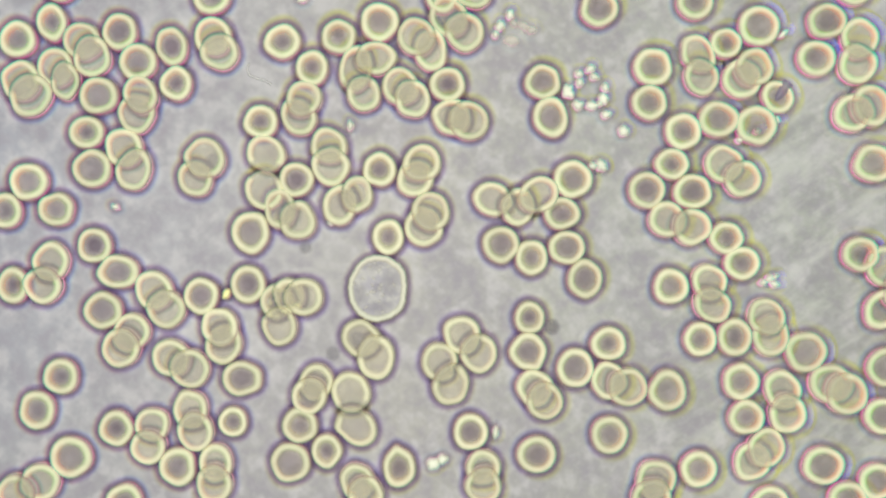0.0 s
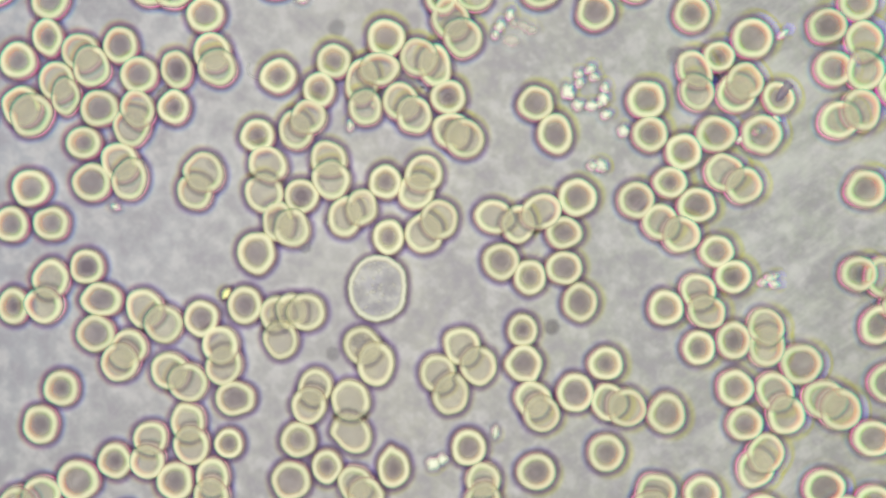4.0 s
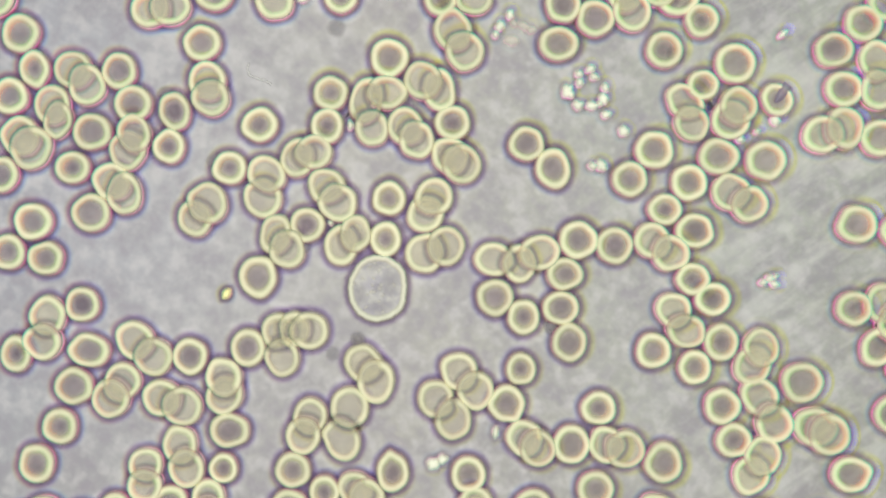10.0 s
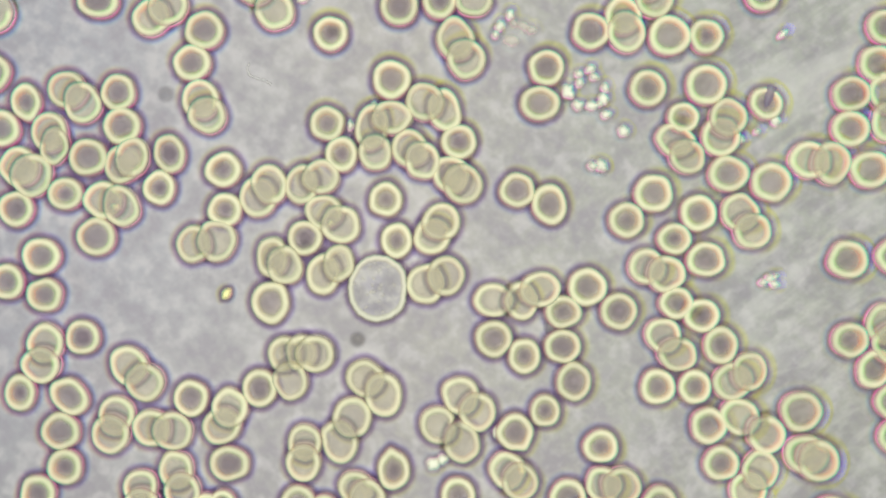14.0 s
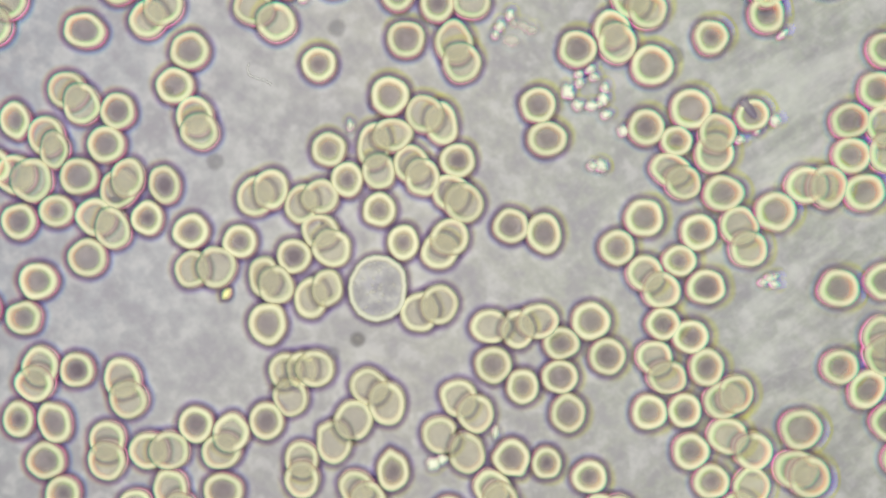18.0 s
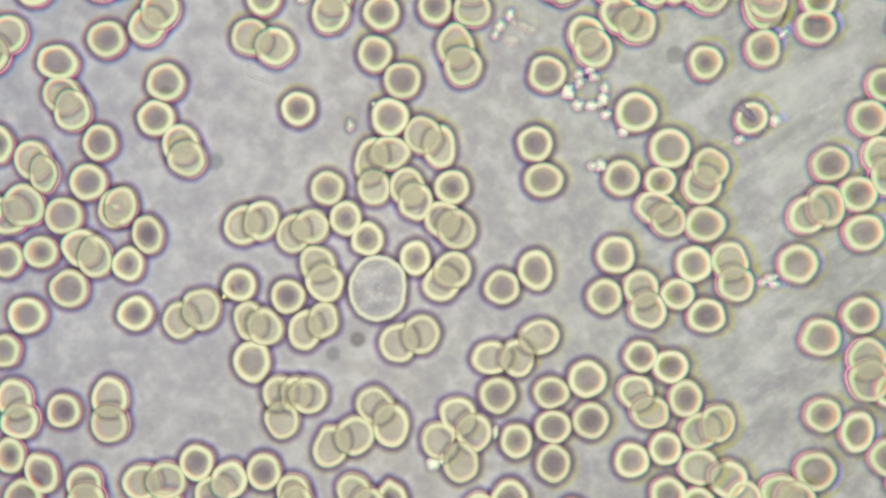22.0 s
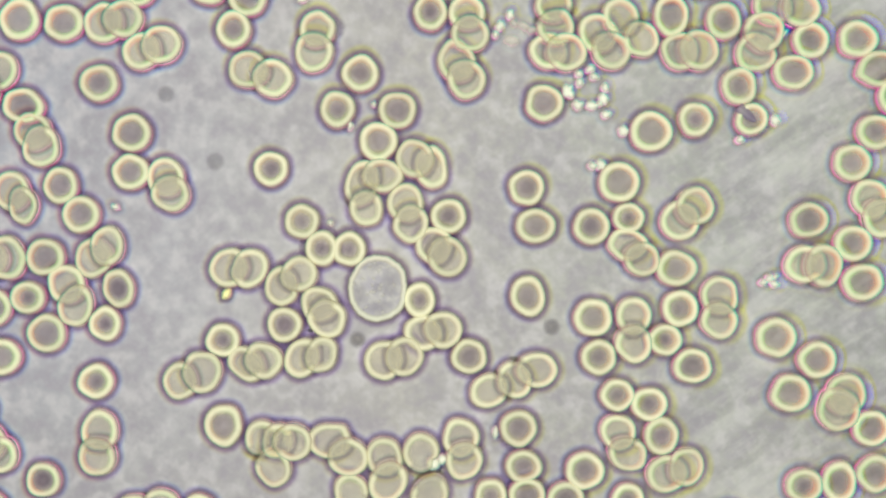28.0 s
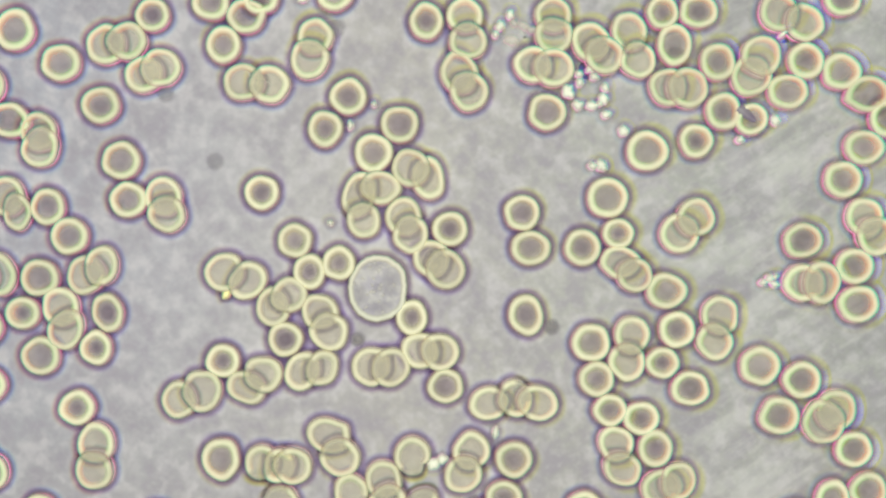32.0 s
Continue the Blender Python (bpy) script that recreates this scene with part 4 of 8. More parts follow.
    drift("a10b", [(0, -60.0, 30.7, 77), (8.5, -61.1, 24.4, 73), (10, -61.3, 23.0, 70), (11.5, -61.6, 21.0, 63), (14.5, -61.7, 17.7, 41), (17.5, -62.5, 14.5, 46), (20, -62.8, 12.2, 40), (22, -63.9, 8.5, 42), (23.5, -64.4, 6.7, 47), (25, -65.2, 4.3, 47.4), (27.5, -66.4, 1.2, 48), (30, -67.2, -1.6, 44), (32, -67.7, -3.3, 42)])
    drift("a11", [(0, -53.9, 40.3), (3.5, -52.9, 36.3), (8.5, -53.1, 29.7), (10, -53.3, 27.4), (11.5, -53.5, 23.6), (13.5, -54.1, 19.7), (17, -55.2, 14.7), (18, -55.3, 12.8), (20, -56.4, 8.3), (21.5, -58.1, 4.1), (22.5, -59.1, 1.8), (25.5, -62.1, -3.8), (27.5, -64.0, -7.0), (30, -65.8, -10.6), (32, -66.6, -12.6)])
    drift("a12", [(0, -70.8, 23.2), (8.5, -72.8, 17.9), (10, -73.6, 16.2), (11, -74.2, 14.5), (13, -74.9, 12.1), (14.5, -75.1, 10.5), (17, -76.1, 8.5), (20, -78.4, 4.5), (22, -79.9, -0.6), (24, -80.8, -4.4), (29.5, -83.0, -11.0), (32, -83.5, -12.7)])
    drift("a13", [(0, -95.5, 33.6), (10.5, -87.3, 13.7), (12, -85.9, 10.5), (14, -84.8, 8.0), (16.5, -84.1, 6.2), (18.5, -84.4, 5.1), (20.5, -86.0, 1.8), (22.5, -87.0, -3.3), (25, -87.9, -7.7), (27.5, -88.9, -11.1), (30, -90.2, -13.8), (32, -90.9, -15.6)])
    drift("a14a", [(0, -63.5, 20.4, -64), (6, -64.8, 16.2, -59), (10, -66.0, 13.6, -42), (13.5, -67.5, 10.4, -22), (17, -68.9, 6.8, -26), (20, -70.2, 5.2, -38), (20.5, -70.6, 4.3, -39), (22, -72.1, 0.4, -38), (24, -72.5, -2.9, -40), (25, -73.2, -4.6, -43), (26, -73.7, -5.7, -49), (28, -74.9, -6.7, -64), (30, -75.6, -9.4, -72), (32, -76.0, -11.2, -74)])
    drift("a14b", [(0, -61.3, 15.7, -64), (3, -61.9, 14.5, -61.5), (6, -62.5, 12.4, -59), (9, -63.1, 11.3, -48), (12.5, -63.4, 9.8, -24), (14, -63.8, 8.5, -21), (17.5, -65.2, 4.4, -28), (20, -67.2, 2.5, -38), (21, -68.3, 0.6, -38), (23, -69.4, -3.7, -38), (25, -69.9, -7.2, -43), (28, -72.8, -11.3, -64), (29, -73.5, -12.7, -69), (30, -74.0, -14.1, -72), (32, -74.8, -16.0, -74)])
    drift("a15", [(0, -53.0, 32.9), (3.5, -53.4, 29.0), (7, -53.8, 23.6), (10, -54.4, 20.4), (11.5, -54.8, 16.6), (13, -55.7, 13.7), (17.5, -58.4, 7.0), (19, -59.5, 4.3), (20.5, -61.2, 1.1), (22, -62.5, -3.0), (24.5, -64.0, -8.1), (27, -66.3, -13.0), (30, -68.1, -17.7), (32, -68.9, -19.6)])
    drift("a16", [(0, -40.5, 72.8), (6, -43.6, 60.3), (13.5, -47.1, 44.2), (17.5, -49.8, 39.8), (20, -52.6, 37.4), (21, -53.9, 35.5), (23, -56.1, 30.7), (27.5, -61.4, 23.8), (30.5, -63.3, 19.4), (32, -63.9, 17.6)])
    drift("a17", [(0, -46.0, 50.2), (6, -47.5, 44.7), (9, -47.6, 41.8), (12, -48.9, 39.2), (15, -50.4, 36.0), (16.5, -51.6, 34.6), (18.5, -53.7, 31.9), (20, -54.6, 30.7), (20.5, -55.1, 29.8), (21.5, -56.5, 27.0), (22, -57.0, 26.0), (24.5, -59.5, 21.5), (27, -61.5, 17.0), (30, -62.5, 12.3), (32, -62.5, 9.8)])
    drift("a18a", [(0, -45.8, 42.5, -68), (2.5, -45.8, 40.9, -69), (5.5, -46.3, 37.8, -71), (8.5, -46.5, 35.1, -76), (13, -48.0, 30.9, -76), (18.5, -49.7, 26.3, -72), (20, -50.8, 24.7, -71), (21.5, -51.9, 22.0, -70), (26, -54.3, 16.7, -71), (30.5, -55.7, 11.9, -75), (32, -55.6, 10.7, -76)])
    drift("a18b", [(0, -44.3, 39.1, -68), (2.5, -44.5, 37.3, -69), (10.5, -46.2, 29.5, -77), (18.5, -48.6, 22.9, -72), (20, -49.7, 21.3, -71), (22, -50.8, 17.9, -70), (26, -53.1, 13.2, -71), (30, -54.6, 8.8, -74), (32, -54.8, 6.9, -76)])
    drift("a21", [(0, -31.9, 41.2), (1, -32.3, 39.7), (3, -32.5, 36.1), (5.5, -33.3, 32.0), (8.5, -35.0, 27.4), (10, -36.4, 24.7), (13, -42.2, 17.6), (14.5, -44.4, 14.7), (16, -47.2, 10.1), (17.5, -49.3, 4.9), (19, -52.3, 0.9), (20, -55.6, -2.5), (20.5, -57.2, -4.6), (21.5, -60.2, -10.5), (22, -61.1, -12.8), (23.5, -63.2, -17.9), (25, -65.0, -21.3), (27.5, -68.3, -25.5), (30, -71.1, -29.1), (32, -72.7, -31.5)])
    drift("a19a", [(0, -58.4, 55.5, 0), (11.5, -58.4, 46.8, 17), (14.5, -58.1, 45.8, 33), (20, -59.0, 45.2, 44), (22, -58.9, 44.1, 48), (24.5, -58.7, 43.8, 46), (28, -60.1, 39.2, 22), (30, -60.1, 36.5, 16), (32, -59.6, 34.6, 14)])
    drift("a19b", [(0, -53.3, 55.5, 0), (11, -54.2, 48.1, 15), (14.5, -54.7, 48.2, 33), (20, -55.9, 48.1, 44), (22, -56.1, 47.4, 48), (24, -55.9, 47.3, 48), (25, -55.8, 46.4, 44), (28, -55.9, 40.6, 22), (31, -56.0, 36.4, 16), (32, -56.0, 36.0, 14)])
    drift("t10a", [(0, -37.9, 68.3, -65), (12.5, -37.9, 54.4, -49), (17.5, -37.9, 48.8, -34), (19, -37.9, 47.4, -31), (20, -37.9, 46.0, -28), (22, -38.4, 42.2, -21), (24.5, -38.6, 39.2, -16), (27.5, -38.8, 36.3, -16), (29, -39.1, 34.7, -12), (30, -39.4, 34.0, -8), (32, -39.9, 33.2, -6)])
    drift("t10b", [(0, -33.4, 56.8, -65), (13.5, -33.4, 47.6, -47), (18.5, -33.1, 44.6, -32), (22.5, -33.4, 39.6, -20), (25.5, -33.5, 36.9, -16), (27.5, -33.7, 34.4, -16), (32, -34.4, 32.7, -6)])
    drift("a22a", [(0, -35.5, 11.4, 86), (8.5, -35.6, 10.1, 83), (11, -36.1, 9.7, 76), (13, -36.6, 9.5, 61), (14.5, -37.0, 10.3, 46), (18.5, -37.6, 10.3, 24), (19, -37.9, 10.0, 22), (20.5, -38.9, 7.9, 17), (22.5, -40.2, 3.8, 10), (24, -40.5, 2.3, 6), (26, -41.9, -1.4, 4), (27.5, -42.6, -3.3, -0), (28.5, -43.0, -4.0, -5), (32, -43.7, -4.5, -17)])
    drift("a22b", [(0, -35.1, 19.0, 86), (6, -34.7, 16.2, 82), (9, -35.0, 15.4, 82), (11.5, -34.9, 14.1, 73), (14.5, -34.3, 12.7, 46), (18, -34.1, 11.9, 26), (19, -34.3, 11.5, 22), (20.5, -35.0, 9.0, 17), (22.5, -36.3, 4.6, 10), (27.5, -38.2, -3.3, -0), (29.5, -38.5, -5.1, -10), (32, -38.7, -6.3, -17)])
    drift("a23", [(0, -36.2, 25.3), (3, -36.5, 23.1), (5, -37.4, 22.0), (7.5, -39.6, 20.3), (9, -41.2, 18.3), (10, -42.4, 16.1), (11, -42.9, 13.0), (12.5, -43.4, 10.0), (15, -42.9, 6.4), (19, -40.0, -0.6), (21, -40.5, -5.3), (23.5, -40.3, -9.7), (24, -40.6, -10.8), (25, -42.1, -13.4), (26, -42.9, -15.1), (28, -43.7, -18.1), (30, -43.9, -20.6), (32, -43.7, -22.2)])
    drift("t17", [(0, 4.6, 100.4), (20, -10.7, 45.5), (21, -11.8, 42.5), (22, -13.5, 38.8), (23.5, -15.0, 35.0), (25.5, -17.5, 30.7), (27.5, -20.3, 28.3), (30.5, -23.2, 25.2), (32, -23.4, 23.9)])
    drift("k3", [(0, -13.0, 72.8), (15, -8.3, 46.5), (18.5, -7.3, 41.0), (20, -7.6, 38.5), (21.5, -8.1, 34.7), (22.5, -8.0, 32.6), (23.5, -8.0, 31.6), (25.5, -8.9, 29.9), (27.5, -9.1, 28.1), (29.5, -8.7, 26.2), (32, -8.6, 24.8)])
    drift("b3a", [(0, 0.9, 46.4, -47), (8.5, 1.7, 44.7, -62), (12.5, 2.1, 42.5, -61), (14.5, 2.4, 41.9, -64), (20.5, 1.9, 41.0, -71), (22.5, 2.5, 40.6, -71), (25, 2.4, 40.3, -68), (26, 2.3, 39.7, -66), (28.5, 2.7, 37.1, -62), (32, 3.1, 35.3, -63)])
    drift("b3b", [(0, 4.3, 43.1, -47), (6.5, 3.9, 41.0, -61), (13, 4.7, 38.0, -62), (20.5, 3.4, 36.6, -71), (22.5, 4.1, 36.2, -71), (25, 4.1, 35.9, -68), (26, 4.1, 35.4, -66), (29, 5.0, 32.8, -62), (32, 5.2, 31.3, -63)])
    drift("k2", [(0, -15.2, 68.0), (11, -20.9, 48.1), (12.5, -21.8, 44.9), (14.5, -22.5, 42.2), (19, -25.5, 35.0), (20.5, -27.0, 32.1), (22.5, -29.3, 26.5), (24.5, -31.3, 22.1), (26, -32.9, 19.3), (28.5, -34.4, 15.2), (32, -36.0, 11.2)])
    drift("b6", [(0, -12.6, 45.1), (1, -12.3, 43.9), (2, -11.4, 42.7), (5, -11.3, 41.6), (7, -11.2, 40.2), (8.5, -10.9, 39.3), (11, -10.5, 36.9), (14, -10.2, 33.7), (20.5, -10.7, 28.0), (22.5, -10.5, 25.7), (24, -10.9, 24.8), (27.5, -12.7, 21.8), (29.5, -13.1, 20.5), (31, -13.3, 20.3), (31.5, -13.5, 20.0), (32, -13.8, 19.1)])
    drift("b7a", [(0, -5.3, 42.2, 142), (2, -5.1, 40.6, 143.0), (7, -4.3, 34.9, 145.5), (10, -4.0, 33.5, 147), (12, -3.6, 30.5, 153), (12.5, -3.6, 30.0, 154), (14.5, -3.6, 29.1, 151), (19, -3.7, 25.8, 147), (22, -4.0, 22.6, 141), (23, -4.0, 22.0, 140), (24.5, -4.2, 20.5, 140), (28, -5.6, 18.0, 147), (30.5, -6.3, 16.6, 148), (32, -6.4, 16.1, 148)])
    drift("b7b", [(0, -2.2, 39.4, 142), (2.5, -1.6, 37.7, 146), (7, -0.9, 33.5, 146.8), (8.5, -0.7, 32.7, 147), (10, -0.5, 31.4, 147), (11.5, 0.3, 29.4, 152), (13, 0.6, 28.1, 154), (20, -0.3, 22.7, 145), (22, -0.4, 20.1, 141), (24, -0.8, 18.3, 139), (27.5, -2.0, 16.4, 146), (29.5, -2.3, 15.0, 148), (32, -2.7, 13.9, 148)])
    drift("b8a", [(0, -17.6, 36.0, 24), (3, -16.7, 33.8, 28), (5.5, -16.0, 32.9, 26), (9, -15.6, 30.7, 19), (10, -15.5, 29.7, 19), (11.5, -14.8, 27.2, 21), (13, -14.5, 25.4, 22), (18.5, -14.0, 20.2, 27), (21.5, -14.4, 17.9, 22), (23.5, -14.8, 17.3, 17), (27.5, -16.2, 13.7, 17), (32, -16.9, 11.0, 15)])
    drift("b8b", [(0, -13.3, 37.9, 24), (5.5, -12.2, 34.8, 26), (8.5, -11.3, 32.5, 20), (10, -11.1, 31.1, 19), (11.5, -10.7, 28.8, 21), (13, -10.3, 27.1, 22), (18.5, -10.0, 22.3, 27), (20, -10.3, 21.1, 26), (22, -10.5, 19.1, 20), (24.5, -10.7, 17.8, 17), (28, -12.0, 14.6, 17), (32, -12.4, 12.2, 15)])
    drift("b8c", [(0, -15.7, 30.8, -71), (2.5, -15.4, 29.0, -74), (6, -15.2, 27.1, -79), (9.5, -14.1, 24.7, -76), (11.5, -14.0, 21.7, -80), (12.5, -13.8, 20.6, -81), (18.5, -12.7, 14.9, -77), (21.5, -13.5, 12.4, -80), (24, -14.3, 11.5, -81), (27.5, -15.1, 8.5, -79), (32, -15.7, 5.7, -77)])
    drift("b9a", [(0, -8.6, 32.5, -46), (6.5, -8.2, 27.6, -49), (8.5, -7.6, 26.0, -51), (10, -7.6, 24.6, -51), (11, -7.4, 23.2, -50), (13, -7.0, 21.1, -46), (16, -6.4, 18.5, -46), (19.5, -6.5, 15.6, -53), (22, -7.2, 12.6, -61), (25.5, -7.1, 11.9, -75), (28.5, -7.6, 8.9, -74), (32, -7.9, 6.7, -71)])
    drift("b9b", [(0, -6.0, 29.8, -46), (8, -5.4, 23.5, -50), (10, -5.2, 21.7, -51), (11.5, -4.8, 19.7, -49), (14.5, -4.0, 17.2, -45), (16.5, -4.0, 15.5, -47), (19.5, -4.3, 12.7, -53), (21.5, -5.2, 10.0, -58), (23.5, -5.6, 8.1, -68), (25, -5.7, 7.1, -74), (27.5, -6.3, 5.3, -76), (32, -6.4, 2.9, -71)])
    drift("k4", [(0, 0.9, 32.7), (2, 1.0, 31.7), (5.5, 1.1, 28.9), (8.5, 1.9, 26.5), (10, 1.9, 25.1), (11.5, 2.5, 22.6), (14.5, 3.2, 21.1), (18, 2.9, 17.6), (20, 2.1, 15.7), (22, 1.8, 12.3), (24, 1.7, 9.8), (27.5, 1.1, 6.9), (32, 1.4, 4.0)])
    drift("b11a", [(0, 1.5, 26.3, -14), (8.5, 1.3, 20.2, -35), (10, 1.2, 18.7, -37), (11.5, 1.3, 16.6, -38), (14.5, 1.4, 14.7, -39), (18, 1.3, 11.4, -39), (20, 0.6, 9.3, -38), (22, -0.3, 6.1, -37), (24, -0.9, 3.9, -38), (28, -2.0, 0.9, -41), (32, -2.5, -1.7, -38)])
    drift("b11b", [(0, 5.1, 25.5, -14), (7.5, 3.8, 19.2, -34), (10, 3.7, 16.9, -37), (11.5, 3.9, 14.7, -38), (14.5, 4.0, 12.6, -39), (17.5, 4.2, 9.6, -39), (20, 3.6, 7.1, -38), (22, 2.7, 3.9, -37), (24, 2.1, 1.6, -38), (27.5, 1.0, -1.2, -41), (32, 0.5, -4.0, -38)])
    drift("b12", [(0, -20.7, 42.2), (2, -21.0, 40.0), (7, -22.4, 33.7), (10, -22.3, 31.0), (13.5, -23.0, 25.7), (19.5, -22.6, 17.7), (20.5, -22.8, 15.9), (22, -22.9, 12.1), (23, -23.6, 10.7), (28, -28.0, 5.5), (30.5, -29.2, 2.8), (32, -29.4, 1.7)])
    drift("b13", [(0, -26.0, 36.0), (1.5, -25.6, 34.7), (5.5, -24.0, 29.8), (10, -23.0, 24.5), (11.5, -22.2, 21.9), (13.5, -20.5, 19.3), (14.5, -19.9, 18.4), (16.5, -19.4, 16.0), (18.5, -19.0, 13.1), (20, -19.2, 10.7), (22, -19.3, 6.1), (23.5, -19.7, 5.0), (27, -22.5, 2.4), (28.5, -24.8, -0.9), (30.5, -26.0, -3.2), (32, -26.5, -4.5)])
    drift("b14", [(0, -12.6, 15.8), (2.5, -11.8, 14.3), (11, -10.7, 9.9), (15, -11.7, 9.8), (19, -13.1, 6.4), (22, -15.0, 2.0), (25.5, -16.5, 1.2), (28, -18.6, -0.0), (32, -20.7, -2.8)])
    drift("b15a", [(0, -28.8, 26.0, 69), (2, -29.1, 24.8, 61), (6, -29.7, 21.8, 33), (8.5, -29.4, 19.7, 22), (10, -29.2, 18.0, 20), (11.5, -28.8, 15.5, 21), (13, -28.5, 13.7, 22), (16, -28.1, 10.7, 23), (19, -28.6, 7.8, 22), (20.5, -29.2, 5.9, 24), (22.5, -30.1, 1.9, 21), (24, -30.1, -0.7, 20), (25.5, -31.2, -3.3, 25), (28, -32.3, -7.6, 33), (30, -33.3, -10.1, 36), (32, -34.0, -11.7, 36)])
    drift("b15b", [(0, -27.6, 29.9, 69), (2.5, -27.1, 27.7, 58), (8, -25.8, 21.7, 23), (10.5, -25.5, 18.6, 20), (12, -25.0, 16.4, 22), (14.5, -24.1, 13.9, 23), (18, -24.3, 10.4, 22), (20.5, -25.4, 7.5, 24), (21.5, -26.0, 5.6, 22), (23.5, -26.5, 1.1, 20), (25.5, -27.0, -1.5, 25), (29.5, -29.5, -6.9, 36), (32, -30.5, -9.1, 36)])
    drift("b16a", [(0, -22.7, 20.8, -83), (6, -22.9, 16.7, -73), (10, -23.3, 12.8, -58), (12, -23.5, 10.2, -45), (16.5, -24.4, 4.9, -47), (19, -24.8, 2.9, -59), (20, -25.0, 1.5, -64), (22, -25.0, -2.6, -69), (24, -25.0, -5.9, -68), (29.5, -24.6, -11.7, -62), (32, -24.6, -12.2, -62)])
    drift("b16b", [(0, -22.3, 16.4, -83), (8.5, -21.4, 10.4, -66), (13, -20.1, 6.1, -42), (16.5, -21.4, 1.7, -47), (18.5, -22.3, -0.4, -57), (20, -23.1, -2.6, -64), (22.5, -23.4, -7.7, -69), (23.5, -23.4, -9.3, -69), (28, -23.0, -13.8, -65), (32, -22.6, -16.4, -62)])
    drift("b17a", [(0, 19.8, 33.2), (2.5, 18.8, 30.6), (8.5, 17.3, 23.4), (10, 16.6, 20.9), (11.5, 15.9, 16.9), (12.5, 15.5, 14.7), (17, 13.6, 6.2), (18.5, 13.4, 3.8), (20.5, 12.1, -1.0), (22, 11.7, -7.6), (22.5, 11.7, -9.2), (24, 11.0, -12.8), (28.5, 4.4, -22.3), (30.5, 1.8, -25.6), (32, 0.5, -27.2)])
    drift("b17b", [(0, 21.4, 26.2), (4, 22.3, 22.9), (8.5, 22.1, 18.2), (10.5, 21.8, 15.1), (12.5, 21.4, 11.0), (15, 21.0, 7.7), (18, 20.1, 3.1), (22, 18.4, -4.2), (23, 18.3, -5.1), (25, 17.7, -5.8), (30, 16.6, -11.9), (32, 16.5, -13.1)])
    drift("k8", [(0, 29.9, 77.7), (10, 23.9, 48.5), (10.5, 23.6, 46.6), (11.5, 23.1, 42.1), (13, 21.7, 38.0), (16.5, 18.9, 31.4), (18.5, 18.9, 27.8), (20.5, 18.3, 24.7), (22, 18.3, 20.9), (23, 18.3, 18.9), (25, 17.9, 15.9), (28, 16.6, 12.2), (29.5, 16.5, 10.0), (32, 15.7, 7.2)])
    drift("b18", [(0, 16.2, 55.6), (7.5, 22.0, 46.7), (8.5, 22.7, 44.9), (10, 23.0, 40.8), (10.5, 22.5, 39.2), (11.5, 20.8, 35.2), (12, 20.1, 33.7), (13, 19.2, 31.1), (13.5, 19.2, 30.0), (17.5, 20.7, 22.6), (20, 20.5, 18.7), (22, 20.0, 13.7), (23.5, 20.1, 10.7), (28, 18.4, 4.6), (32, 17.4, 0.2)])
    drift("b19", [(0, 31.0, 47.8), (6, 30.2, 46.8), (8.5, 30.4, 46.3), (14, 29.4, 43.3), (16.5, 28.0, 40.7), (19, 25.8, 39.4), (20.5, 23.9, 38.4), (21, 22.9, 37.5), (22, 20.7, 34.8), (22.5, 20.1, 33.7), (23.5, 19.5, 31.9), (24.5, 19.6, 31.0), (32, 20.7, 27.2)])
    drift("b20", [(0, -10.9, 2.4), (3, -10.7, 2.4), (7, -11.5, 2.2), (11, -11.3, 1.9), (14, -9.2, 1.7), (20.5, -6.8, 0.1), (23, -4.7, -3.4), (25.5, -4.2, -7.0), (27.5, -4.6, -9.6), (30, -4.8, -11.8), (32, -6.2, -13.6)])
    drift("b21a", [(0, -4.2, 17.1, 66), (6, -3.3, 13.8, 66), (8.5, -2.3, 12.0, 65), (10, -1.8, 10.4, 64), (13, -0.8, 6.4, 61), (16.5, 0.8, 3.6, 54), (19.5, 1.7, 0.8, 52), (20.5, 1.8, -0.6, 51), (23, 2.0, -6.8, 43), (25, 1.3, -11.1, 33), (28.5, -0.1, -16.7, 7), (30, -0.3, -18.6, 2), (32, -0.6, -20.4, -0)])
    drift("b21b", [(0, -5.6, 13.8, 66), (5.5, -5.1, 10.3, 66), (8, -4.3, 8.6, 65), (10, -3.6, 6.7, 64), (13, -2.6, 3.2, 61), (16.5, -1.4, 0.6, 54), (19.5, -0.5, -2.2, 52), (21, -0.5, -4.6, 50), (22.5, -0.5, -8.3, 45), (25, -1.6, -13.2, 33), (26, -2.5, -14.6, 26), (28, -4.2, -16.7, 10), (30, -4.6, -18.8, 2), (32, -4.8, -20.2, -0)])
    drift("t24a", [(0, 36.1, 58.9, -63), (8.5, 36.1, 52.8, -67), (13, 36.0, 47.6, -77), (16.5, 34.4, 44.9, -74), (19, 32.7, 43.5, -70), (20, 31.6, 43.2, -68), (23, 26.6, 42.5, -51), (25.5, 23.5, 40.7, -27), (28, 20.7, 39.4, -8), (29.5, 19.2, 38.1, -5), (32, 17.6, 36.7, -8)])
    drift("t24b", [(0, 38.0, 55.2, -63), (8.5, 37.7, 49.1, -67), (13, 36.8, 43.8, -77), (16.5, 35.3, 41.8, -74), (19.5, 33.4, 40.2, -70), (22.5, 29.1, 39.9, -55), (25.5, 26.0, 39.7, -27), (28, 24.5, 39.1, -8), (30, 23.1, 37.3, -6), (32, 22.0, 36.0, -8)])
